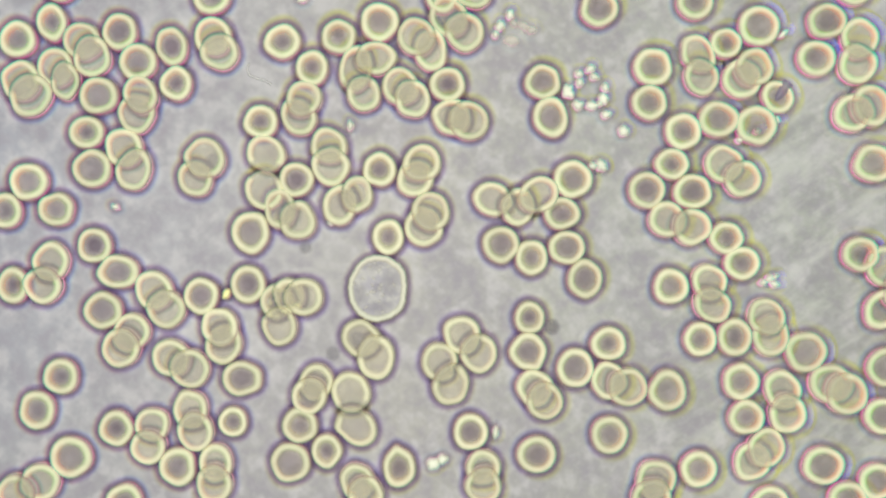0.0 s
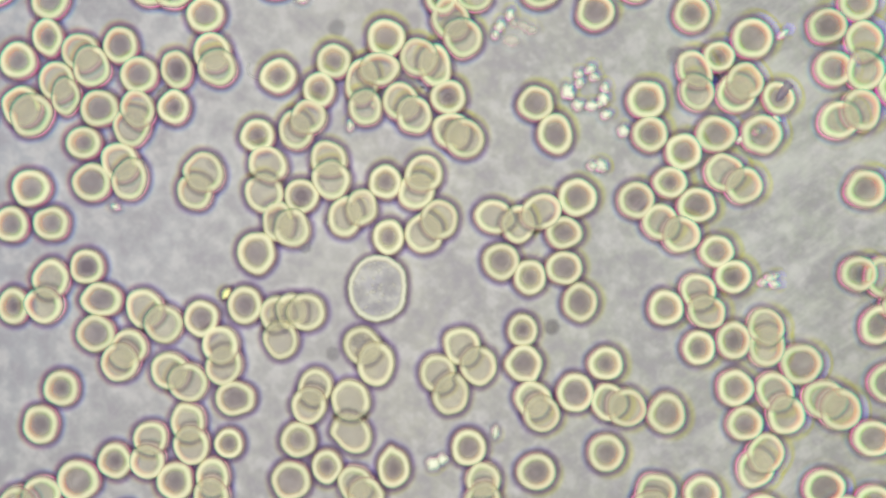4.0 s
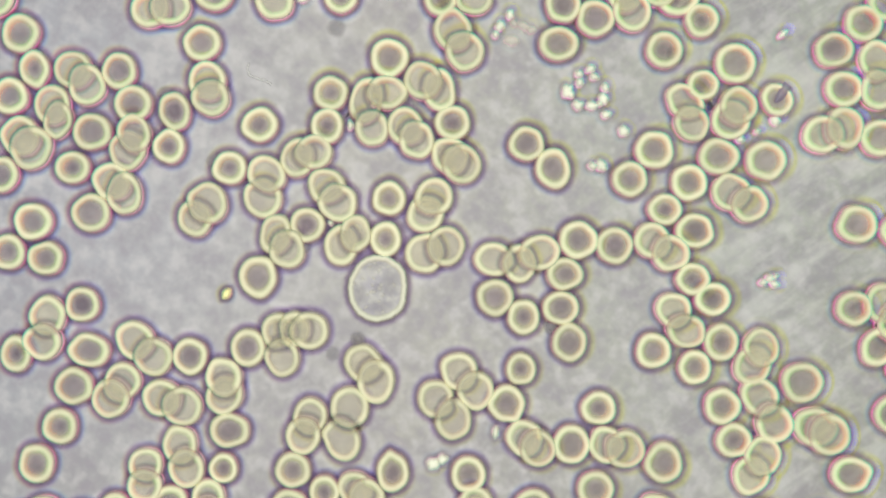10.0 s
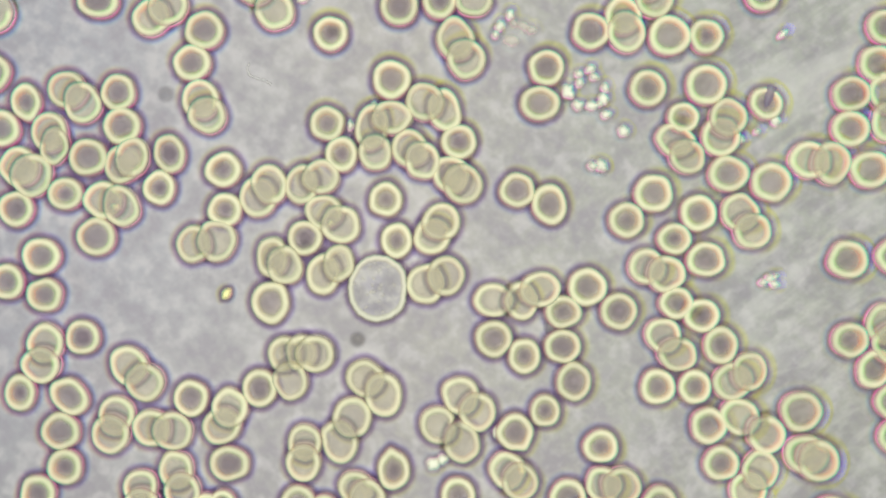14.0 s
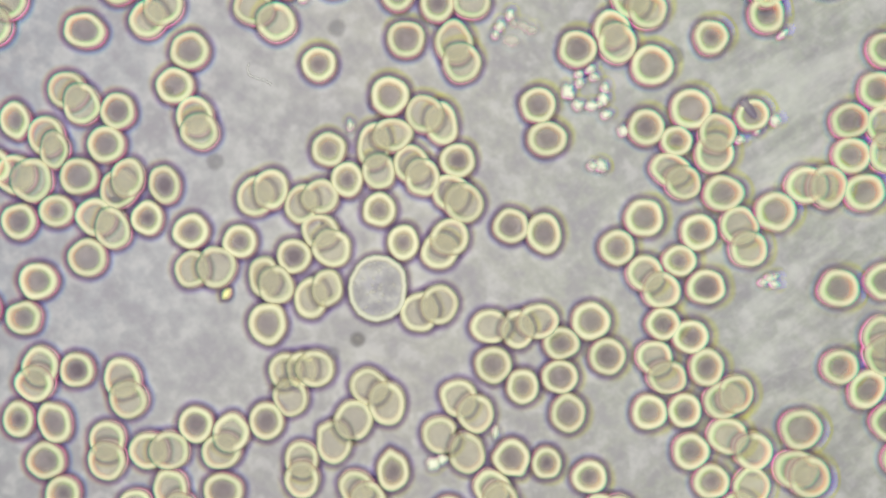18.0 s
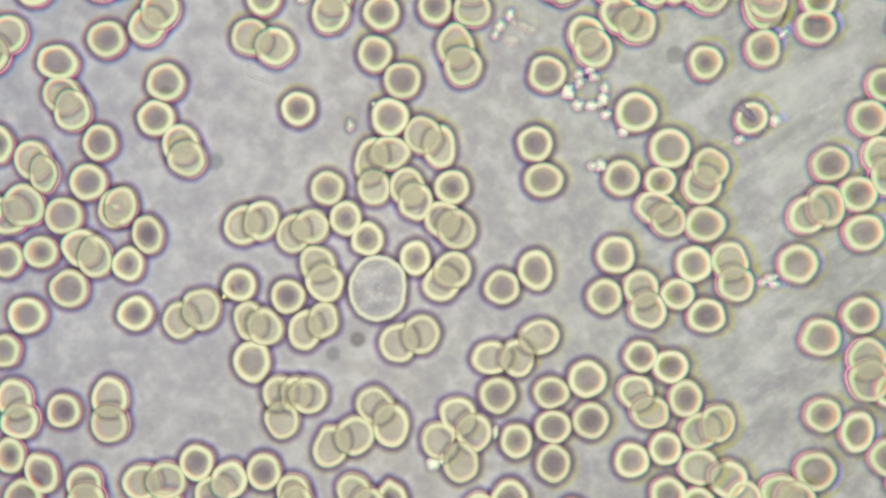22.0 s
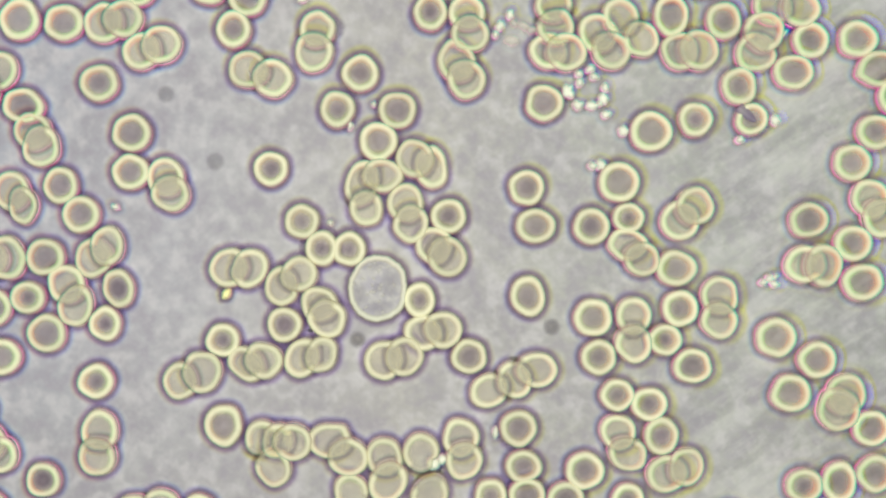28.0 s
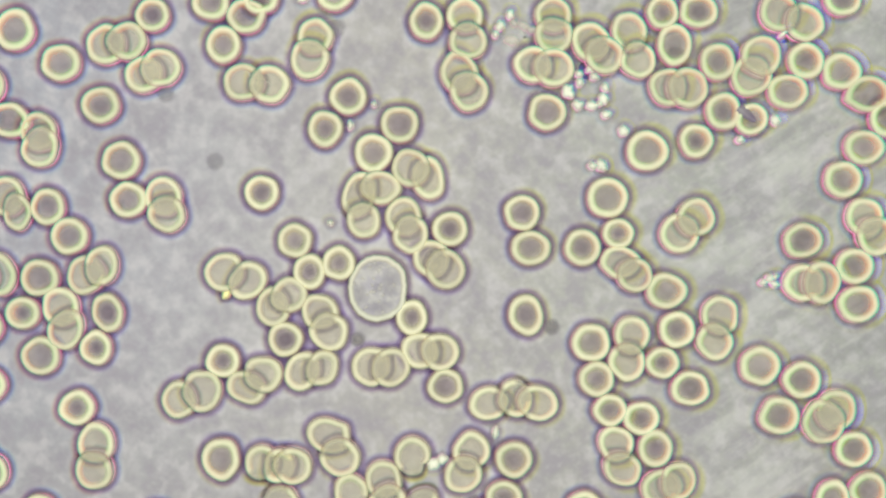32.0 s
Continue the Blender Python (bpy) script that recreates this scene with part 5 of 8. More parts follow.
    drift("t26a", [(0, 43.5, 62.3, -62), (16.5, 38.3, 51.3, -44), (19, 36.5, 49.1, -35), (20.5, 35.8, 48.0, -32), (25, 32.7, 44.6, -31), (28, 30.6, 43.1, -48), (32, 29.2, 41.4, -47)])
    drift("t26b", [(0, 45.3, 58.9, -62), (13, 42.1, 50.2, -52), (16, 41.3, 48.7, -46), (18.5, 40.3, 47.2, -36), (20, 39.5, 46.2, -33.6), (23.5, 37.4, 43.2, -28), (25, 36.1, 41.8, -31), (28, 33.4, 39.4, -48), (32, 32.0, 38.5, -47)])
    drift("c3", [(0, 56.1, 71.1), (12.5, 45.5, 45.3), (16.5, 43.5, 38.4), (19.5, 39.6, 33.4), (21.5, 38.4, 27.7), (24, 38.9, 26.6), (25.5, 39.9, 26.1), (27.5, 41.3, 23.9), (29.5, 41.4, 21.4), (30.5, 40.8, 19.8), (32, 40.6, 19.5)])
    drift("c4", [(0, 59.3, 63.6), (9.5, 51.7, 46.5), (11, 51.1, 43.7), (12, 51.6, 42.7), (13, 52.0, 42.4), (18, 53.3, 42.1), (20, 53.2, 41.9), (20.5, 53.0, 41.5), (22, 52.2, 37.1), (23.5, 51.7, 33.6), (27, 50.4, 27.3), (29, 50.1, 24.4), (32, 50.3, 21.5)])
    drift("c5", [(0, 60.4, 67.1), (10, 62.1, 55.9), (19, 64.4, 45.8), (20.5, 63.9, 44.0), (22, 63.6, 39.9), (24.5, 63.0, 35.7), (29, 57.6, 31.3), (30.5, 56.3, 29.4), (32, 55.7, 27.4)])
    drift("c7", [(0, 81.7, 52.1), (5.5, 82.7, 48.4), (8.5, 83.2, 47.2), (10.5, 83.9, 43.8), (12, 85.2, 40.1), (13, 85.9, 38.3), (14, 86.5, 36.8), (16, 86.6, 34.2), (18.5, 86.3, 31.1), (20.5, 85.4, 29.2), (22, 84.7, 26.0), (24.5, 83.5, 21.6), (29.5, 80.5, 15.7), (32, 79.5, 13.8)])
    drift("c8", [(0, 76.3, 45.3), (6, 76.6, 43.4), (8.5, 77.1, 41.5), (10, 77.7, 39.6), (10.5, 78.4, 38.4), (11.5, 80.0, 35.3), (12.5, 80.7, 33.1), (16.5, 81.5, 27.7), (18, 80.9, 25.5), (20, 79.4, 22.4), (20.5, 78.8, 21.4), (22, 77.0, 16.9), (25, 74.9, 10.1), (27.5, 72.9, 6.5), (28.5, 72.5, 5.0), (30, 72.1, 3.1), (32, 71.5, 1.7)])
    drift("c9", [(0, 74.2, 37.9), (2.5, 75.5, 37.3), (4, 77.7, 35.9), (8, 78.7, 34.4), (10, 79.7, 31.8), (11.5, 80.6, 27.9), (12, 80.8, 27.0), (18, 81.2, 18.6), (20, 81.7, 15.6), (22.5, 82.6, 9.8), (24.5, 82.4, 6.0), (27.5, 81.5, 1.9), (30, 81.7, -1.7), (32, 81.8, -3.4)])
    drift("c10a", [(0, 81.4, 27.0, 23), (6, 77.7, 25.0, 21), (8.5, 76.7, 24.1, 20), (10, 75.3, 22.7, 17), (11.5, 74.0, 20.5, 12), (14, 72.7, 17.7, -1), (19.5, 72.0, 10.9, 10), (20.5, 72.1, 9.7, 17), (23, 72.5, 4.5, 34), (25, 72.3, 1.1, 34), (27.5, 71.7, -2.4, 15), (29.5, 71.8, -4.8, 4), (32, 71.5, -6.7, 3)])
    drift("c10b", [(0, 85.0, 28.5, 23), (8.5, 80.8, 25.6, 20), (10, 79.8, 24.1, 17), (11.5, 78.4, 21.5, 12), (12.5, 77.7, 20.1, 6), (14, 77.2, 17.1, -1), (19, 76.3, 11.9, 8), (21, 76.1, 10.5, 21), (24, 76.3, 3.9, 36), (25.5, 76.3, 1.2, 31), (28, 75.6, -3.2, 10), (30, 75.3, -5.2, 4), (32, 75.2, -6.6, 3)])
    drift("c11", [(0, 93.2, 38.8), (12, 85.9, 18.9), (16.5, 84.1, 12.7), (20.5, 83.5, 7.4), (22, 83.7, 3.3), (24.5, 83.8, -1.5), (29.5, 83.1, -8.4), (32, 82.5, -10.9)])
    drift("g2", [(0, 82.8, 42.2, -94), (8.5, 85.4, 39.5, -88), (10, 86.3, 37.8, -87), (11.5, 87.5, 34.9, -87), (13, 88.3, 32.7, -86), (16, 88.0, 28.3, -85), (19, 87.5, 23.3, -82), (20.5, 87.3, 21.3, -79), (23, 86.9, 17.0, -68), (28, 84.8, 10.2, -61), (30, 84.1, 8.0, -61), (32, 83.7, 6.5, -60)])
    drift("g3", [(0, 82.3, 36.7, -94), (6, 84.5, 34.7, -90), (8.5, 85.6, 33.4, -88), (10, 86.6, 31.6, -87), (11.5, 87.8, 28.8, -87), (13, 88.7, 26.5, -86), (16, 88.5, 22.4, -85), (19, 88.2, 17.7, -82), (20.5, 88.3, 16.2, -79), (23, 88.6, 13.0, -68), (27.5, 87.2, 6.8, -62), (30, 86.4, 4.0, -61), (32, 85.9, 2.6, -60)])
    drift("c13", [(0, 62.8, 44.3), (3, 61.8, 42.6), (7, 60.4, 39.4), (10, 58.1, 36.9), (13.5, 53.0, 33.2), (17.5, 49.5, 28.5), (19.5, 48.2, 25.7), (20.5, 46.9, 23.8), (21.5, 45.9, 21.1), (22.5, 44.0, 19.2), (24.5, 39.2, 17.2), (26, 36.7, 15.6), (28, 35.0, 13.3), (32, 32.7, 10.2)])
    drift("c14", [(0, 50.1, 49.2), (4, 49.5, 46.7), (7, 47.3, 43.7), (8, 46.2, 42.5), (9, 45.1, 40.8), (10, 44.0, 39.6), (11.5, 42.1, 36.2), (13, 41.0, 33.4), (14.5, 40.6, 31.1), (16.5, 40.0, 26.6), (18, 40.4, 24.2), (19, 40.3, 22.1), (20.5, 37.8, 18.4), (22.5, 35.0, 12.8), (24.5, 33.1, 9.1), (28, 29.5, 4.5), (32, 27.7, 0.3)])
    drift("c15", [(0, 56.2, 40.9), (8.5, 52.7, 34.4), (10.5, 51.2, 31.8), (12, 49.5, 28.9), (16, 46.8, 24.1), (20, 45.4, 17.8), (22.5, 42.6, 12.5), (24.5, 40.6, 9.9), (27.5, 37.3, 6.7), (30.5, 35.3, 4.0), (32, 34.8, 3.1)])
    drift("c16a", [(0, 61.8, 36.1, 44), (6, 59.3, 31.6, 58), (9, 58.9, 29.1, 63), (14.5, 56.3, 25.8, 73), (17.5, 54.6, 23.5, 80), (20.5, 53.8, 19.7, 79), (21.5, 53.3, 17.3, 74), (22.5, 52.7, 15.4, 70), (24.5, 51.4, 12.6, 62), (27.5, 50.1, 9.0, 47), (29.5, 50.0, 7.4, 44), (32, 50.2, 6.3, 45)])
    drift("c16b", [(0, 59.2, 33.6, 44), (5.5, 57.9, 29.5, 57), (9, 57.4, 26.2, 63), (13, 55.6, 23.1, 70), (16, 54.4, 20.1, 76), (18, 53.9, 18.8, 81), (20.5, 53.2, 15.4, 79), (22.5, 50.9, 11.5, 70), (24, 50.1, 9.0, 64), (25.5, 48.3, 7.7, 57), (26.5, 47.6, 6.8, 51), (28.5, 46.8, 5.0, 45), (32, 46.8, 2.9, 45)])
    drift("c17a", [(0, 50.7, 39.1, -93), (3.5, 50.1, 36.4, -90), (6, 49.6, 34.2, -84.0), (8.5, 48.7, 31.9, -78), (10, 48.0, 29.6, -73), (11.5, 47.1, 26.0, -65), (13, 46.4, 23.3, -58), (16.5, 45.4, 18.4, -49), (19, 44.6, 14.5, -47), (20.5, 43.6, 12.0, -46), (22, 42.0, 8.5, -46), (23.5, 41.2, 5.9, -47), (26, 38.3, 3.2, -47), (28, 36.5, 1.1, -45), (30, 35.6, -1.0, -43), (32, 35.0, -2.4, -43)])
    drift("c17b", [(0, 51.3, 34.1, -93), (3.5, 50.5, 31.5, -90), (8.5, 49.7, 27.0, -78), (10, 49.4, 24.9, -73), (11.5, 49.0, 22.0, -65), (13, 48.7, 19.7, -58), (18, 47.7, 13.2, -48), (20.5, 46.4, 9.2, -46), (22.5, 44.3, 4.7, -47), (24.5, 42.7, 1.9, -47), (27.5, 39.9, -1.5, -45), (30.5, 38.4, -4.3, -43), (32, 38.1, -5.2, -43)])
    drift("c19", [(0, 54.8, 25.8), (7.5, 54.1, 20.5), (10, 54.8, 18.4), (11.5, 55.8, 16.4), (13.5, 56.7, 15.3), (14.5, 56.8, 14.6), (17, 56.0, 12.2), (19, 55.3, 10.0), (20, 54.4, 8.8), (21, 53.3, 7.1), (22.5, 51.4, 3.9), (24, 49.7, 1.5), (27.5, 46.7, -3.1), (30, 45.3, -6.5), (32, 44.4, -8.3)])
    drift("k7", [(0, 41.7, 36.2), (1.5, 41.3, 34.1), (5.5, 40.2, 27.3), (8.5, 41.8, 23.5), (10, 42.0, 19.7), (11.5, 41.8, 15.1), (13, 41.8, 12.3), (14.5, 41.9, 10.5), (18.5, 39.5, 5.6), (20, 37.7, 3.6), (23, 32.8, -3.8), (26, 30.6, -10.2), (28, 29.8, -13.6), (32, 29.4, -18.6)])
    drift("c21", [(0, 47.7, 23.4), (6, 48.0, 17.4), (8.5, 48.7, 15.0), (10, 48.9, 13.2), (12.5, 50.6, 8.8), (16, 50.8, 5.6), (18.5, 50.8, 2.8), (20.5, 50.3, 0.4), (22.5, 49.7, -4.1), (24, 49.2, -6.5), (27, 47.4, -10.4), (30, 46.9, -14.3), (32, 46.5, -16.0)])
    drift("c22a", [(0, 55.6, 17.1, -38), (5.5, 55.8, 14.7, -33), (8, 56.3, 13.2, -32), (10, 57.0, 11.5, -34), (12.5, 58.1, 8.4, -47), (14.5, 59.0, 7.3, -58), (20, 58.0, 2.0, -69), (22.5, 56.8, -3.1, -79), (24, 56.8, -5.6, -87), (25.5, 56.7, -7.5, -94), (28, 55.0, -9.0, -94), (30, 55.0, -11.3, -97), (32, 55.1, -12.9, -101)])
    drift("c22b", [(0, 59.5, 13.9, -38), (6, 60.1, 11.8, -33), (8.5, 60.7, 10.4, -32), (10, 60.9, 8.9, -34), (11.5, 61.0, 6.7, -40), (13, 61.3, 4.8, -49.0), (14.5, 61.5, 3.0, -58), (17.5, 60.9, 0.4, -62), (20, 59.7, -2.6, -69), (22.5, 57.8, -7.9, -79), (24, 57.1, -10.1, -87), (25.5, 56.0, -11.8, -94), (28, 54.8, -14.2, -94), (29.5, 54.4, -16.2, -96), (31, 54.0, -17.9, -99), (32, 53.9, -18.4, -101)])
    drift("c23", [(0, 62.3, 24.6), (7.5, 63.9, 20.4), (10, 64.2, 17.6), (11, 64.6, 16.1), (14.5, 65.4, 12.8), (17, 66.0, 9.1), (20.5, 67.8, 2.0), (22.5, 71.2, -4.7), (23.5, 71.6, -7.9), (24, 71.3, -9.2), (25.5, 69.1, -12.9), (27.5, 66.7, -16.7), (30.5, 63.9, -21.5), (32, 63.0, -23.2)])
    drift("k9", [(0, 41.0, 29.1), (3, 41.2, 24.6), (5, 40.8, 21.1), (6.5, 39.6, 18.8), (8.5, 38.4, 16.7), (10, 37.1, 13.9), (11.5, 36.5, 9.9), (13, 36.5, 7.1), (14.5, 36.4, 5.1), (16, 35.7, 3.2), (18, 34.6, 0.3), (20, 33.1, -3.1), (21, 32.4, -5.8), (22, 32.1, -9.4), (22.5, 32.2, -10.8), (23.5, 32.3, -13.1), (25.5, 31.6, -17.4), (27.5, 30.9, -20.7), (29.5, 31.0, -23.7), (32, 30.5, -25.8)])
    drift("c25", [(0, 45.5, 16.9), (2.5, 45.5, 14.8), (5.5, 44.6, 11.9), (8, 44.4, 10.3), (10, 44.1, 7.9), (13, 45.5, 3.0), (14.5, 46.2, 1.6), (18, 47.0, -2.3), (20.5, 46.8, -5.6), (22.5, 46.5, -10.1), (25, 45.6, -14.4), (27.5, 44.3, -17.4), (30, 43.9, -20.6), (32, 43.6, -22.6)])
    drift("c26a", [(0, 44.3, 6.0, -19), (6, 42.5, 4.9, -36), (8.5, 41.9, 3.5, -38), (10, 41.4, 1.8, -33), (11.5, 40.6, -0.8, -24), (13, 40.1, -2.7, -20), (14, 40.3, -3.4, -22), (17.5, 40.1, -4.5, -43), (20, 39.6, -6.1, -56), (21.5, 39.3, -7.5, -68), (23, 39.3, -7.6, -78), (25, 39.1, -10.0, -86), (28, 37.9, -13.0, -91), (32, 37.6, -16.8, -98)])
    drift("c26b", [(0, 49.5, 4.4, -19), (6, 46.4, 2.0, -36), (8.5, 45.6, 0.5, -38), (10, 45.2, -0.8, -33), (13, 44.5, -4.0, -20), (19, 42.8, -9.0, -51), (22, 40.7, -12.1, -72), (23.5, 40.3, -13.9, -80), (27.5, 38.1, -18.3, -90), (32, 36.5, -22.4, -98)])
    drift("c27", [(0, 49.6, 11.4), (2, 49.9, 10.3), (5.5, 50.6, 7.5), (8.5, 50.5, 5.3), (10, 50.0, 3.6), (11.5, 50.8, 1.1), (14.5, 52.3, -2.7), (19, 52.3, -8.6), (20.5, 52.4, -10.1), (23, 52.1, -15.7), (25, 51.1, -19.2), (27.5, 49.7, -22.5), (30, 49.4, -26.0), (32, 49.1, -27.7)])
    drift("k10", [(0, 85.6, 17.0), (6.5, 83.4, 9.2), (8.5, 83.0, 7.2), (10, 82.3, 4.9), (11, 81.7, 2.7), (13, 80.9, -0.8), (16, 79.6, -4.6), (18, 78.7, -7.8), (20, 77.2, -11.5), (20.5, 76.8, -12.7), (22, 75.1, -17.6), (24, 73.3, -22.0), (26, 71.0, -25.4), (29.5, 68.1, -30.7), (32, 66.8, -33.1)])
    drift("c28", [(0, 95.5, 16.4), (8, 91.3, 6.1), (19, 86.9, -7.7), (20.5, 85.2, -9.9), (23, 81.7, -15.2), (25, 79.0, -17.7), (27.5, 75.0, -21.3), (29.5, 72.9, -23.8), (32, 71.3, -26.0)])
    drift("c30a", [(0, 83.0, -1.0), (2.5, 82.8, -3.3), (8.5, 82.0, -9.8), (10, 81.7, -11.8), (11, 81.7, -14.1), (12, 81.6, -15.8), (14.5, 80.7, -18.6), (18, 78.9, -23.4), (19.5, 77.9, -26.0), (20.5, 77.0, -28.2), (22.5, 75.1, -34.6), (24, 74.2, -38.7), (25.5, 73.2, -42.1), (27.5, 72.0, -46.1), (32, 70.0, -53.4)])
    drift("c30b", [(0, 87.3, -12.0, -40), (6, 86.5, -16.4, -40.0), (10, 86.6, -19.4, -40), (14, 85.9, -23.7, -40), (16.5, 84.9, -25.9, -40), (18, 84.3, -27.8, -40), (19, 84.4, -28.9, -40), (20.5, 83.6, -31.7, -29), (22, 82.3, -36.3, -12), (23, 81.7, -38.7, 0), (24.5, 81.1, -41.5, 0), (27.5, 79.0, -45.7, 0), (32, 77.4, -49.9, 0)])
    drift("c31", [(0, 56.3, 2.2), (3, 55.2, 0.4), (7, 51.7, -3.2), (9, 50.5, -4.8), (13, 46.9, -9.8), (15, 45.9, -11.5), (19, 42.7, -16.0), (20.5, 40.9, -18.0), (22, 39.3, -21.3), (24, 37.8, -23.8), (26, 35.9, -26.7), (30, 33.9, -30.6), (32, 33.2, -32.0)])
    drift("c32", [(0, 59.4, -2.8), (2.5, 58.7, -4.0), (7, 55.4, -8.3), (8.5, 54.8, -8.8), (10, 53.6, -9.9), (11, 52.3, -11.9), (14, 51.4, -13.2), (18, 49.2, -17.4), (20.5, 46.7, -20.5), (23, 44.3, -25.2), (25.5, 42.3, -28.2), (28, 41.0, -30.8), (32, 39.4, -33.6)])
    drift("c33a", [(0, 52.9, -6.3, -81), (6, 49.4, -9.0, -67), (8.5, 47.4, -10.3, -62), (10, 45.7, -11.9, -60), (11.5, 44.5, -14.3, -58), (14.5, 43.5, -17.4, -54), (18.5, 41.5, -22.0, -55), (20.5, 39.6, -24.9, -56), (22, 38.2, -28.2, -58), (26, 35.4, -33.8, -65), (27.5, 34.8, -35.6, -67), (30, 34.5, -37.6, -73), (32, 34.3, -38.4, -75)])
    drift("c33b", [(0, 53.5, -11.1, -81), (7, 50.8, -13.9, -64), (8.5, 49.7, -14.9, -62), (10, 48.3, -16.3, -60), (11.5, 46.9, -18.4, -58), (14.5, 46.5, -21.4, -54), (17, 45.2, -24.3, -54), (19.5, 43.4, -27.4, -55), (20.5, 42.5, -29.0, -56), (22.5, 40.6, -33.4, -59), (24, 39.2, -35.4, -62), (26, 37.8, -38.6, -65), (27.5, 36.9, -40.2, -67), (30, 36.1, -42.4, -73), (32, 35.6, -43.6, -75)])
    drift("c34", [(0, 58.0, -17.5), (8.5, 56.2, -18.5), (10.5, 55.2, -18.5), (13, 55.3, -18.6), (14, 55.2, -19.1), (18, 52.4, -23.5), (20, 50.4, -25.9), (22, 48.2, -29.7), (24.5, 45.6, -33.6), (28, 43.4, -37.1), (32, 42.2, -39.6)])
    drift("c35a", [(0, 65.2, -17.5, 102), (3.5, 64.5, -19.3, 95), (6, 63.8, -20.8, 86.5), (8.5, 62.8, -22.4, 78), (10, 61.4, -23.4, 67), (12.5, 58.2, -25.4, 41), (14.5, 57.2, -26.8, 31), (19.5, 54.1, -32.1, 30), (21, 52.1, -34.4, 29), (23.5, 48.9, -39.3, 28), (26, 45.5, -42.7, 24), (27.5, 44.3, -44.1, 23), (29, 44.1, -46.3, 26), (30, 43.5, -47.3, 28), (32, 43.2, -47.6, 27)])
    drift("c35b", [(0, 64.2, -13.4, 102), (4, 64.1, -15.4, 94), (8.5, 63.7, -18.3, 78), (10, 63.2, -19.5, 67), (13, 61.3, -23.1, 37), (15, 60.3, -25.4, 30), (17, 58.6, -27.9, 30.0), (19.5, 57.4, -30.1, 30), (23.5, 52.4, -37.4, 28), (26, 49.6, -40.7, 24), (29.5, 47.6, -44.7, 27), (32, 46.7, -46.0, 27)])
    drift("c36", [(0, 25.8, 13.9), (2, 26.3, 12.4), (9, 27.1, 3.5), (10, 26.9, 1.8), (11.5, 27.3, -3.0), (12, 27.6, -4.0), (14.5, 28.9, -8.4), (18, 29.4, -14.3), (20.5, 28.9, -20.1), (23, 28.5, -29.8), (25.5, 28.0, -37.7), (28.5, 28.2, -45.1), (32, 28.1, -51.8)])
    drift("c37", [(0, 40.5, 11.7), (3, 39.0, 10.3), (5.5, 37.2, 8.6), (7, 35.8, 6.9), (8.5, 34.8, 4.3), (10, 34.1, 0.7), (11.5, 34.1, -5.1), (13.5, 35.0, -11.1), (16.5, 33.7, -18.1), (20, 31.0, -26.4), (21, 30.0, -29.8), (22.5, 29.1, -36.2), (24.5, 27.7, -42.9), (28, 24.4, -49.8), (30, 23.2, -52.9), (32, 22.6, -55.6)])
    drift("c38a", [(0, 45.3, -7.4), (3.5, 44.4, -11.1), (8, 42.7, -16.7), (10, 41.8, -20.2), (11.5, 42.3, -24.1), (12.5, 42.7, -25.7), (15, 42.5, -28.4), (18, 41.0, -32.4), (19.5, 39.8, -34.7), (20.5, 38.9, -37.0), (22, 37.5, -42.0), (32, 29.8, -69.6)])
    drift("c38b", [(0, 51.1, -17.9), (8.5, 50.2, -22.2), (10, 50.0, -23.5), (11.5, 50.1, -25.4), (14.5, 50.0, -27.8), (17, 48.7, -30.9), (20, 46.5, -35.0), (22, 44.2, -39.6), (23.5, 42.5, -42.4), (32, 31.0, -56.3)])
    drift("c39a", [(0, 67.4, -27.7, -69), (6, 65.1, -28.2, -64), (10, 62.8, -29.0, -60), (13.5, 59.1, -32.6, -41), (16.5, 57.5, -35.6, -33), (19, 55.2, -38.1, -27), (20.5, 52.9, -40.2, -23), (22, 50.6, -43.2, -23), (23.5, 48.2, -46.5, -27), (25, 46.2, -49.3, -30), (32, 36.7, -63.7, -41)])
    drift("c39b", [(0, 68.4, -32.7, -69), (6, 67.6, -33.3, -64), (10, 65.8, -34.7, -60), (14.5, 64.0, -37.3, -37), (17, 62.4, -39.6, -33), (20, 59.7, -41.8, -24), (21, 58.4, -43.5, -23), (23, 54.8, -48.2, -25), (32, 42.6, -69.1, -41)])
    drift("c40", [(0, 59.2, -26.3), (8.5, 56.3, -30.0), (10, 55.5, -31.2), (19, 48.2, -41.7), (20.5, 46.5, -44.5), (22, 44.7, -48.8), (32, 32.6, -74.6)])
    drift("c41", [(0, 72.1, -20.4), (2, 71.7, -21.5), (5.5, 71.0, -24.0), (7, 71.2, -25.1), (9, 71.4, -25.7), (10, 71.4, -26.5), (11.5, 71.5, -29.2), (13, 71.3, -31.3), (17, 71.1, -34.7), (20, 71.9, -38.9), (21, 72.8, -41.1), (23, 75.3, -47.7), (32, 86.9, -74.0)])
    drift("c42", [(0, 77.0, -26.6, -34), (2, 76.3, -28.2, -34.0), (6, 75.2, -31.3, -34.0), (8.5, 74.5, -33.5, -34), (10, 73.8, -35.2, -34), (11.5, 72.9, -37.8, -34), (13, 72.3, -39.7, -34), (17, 70.8, -43.0, -34.0), (20, 68.2, -45.5, -34), (23, 66.8, -50.1, -34), (32, 62.0, -61.1, -39)])
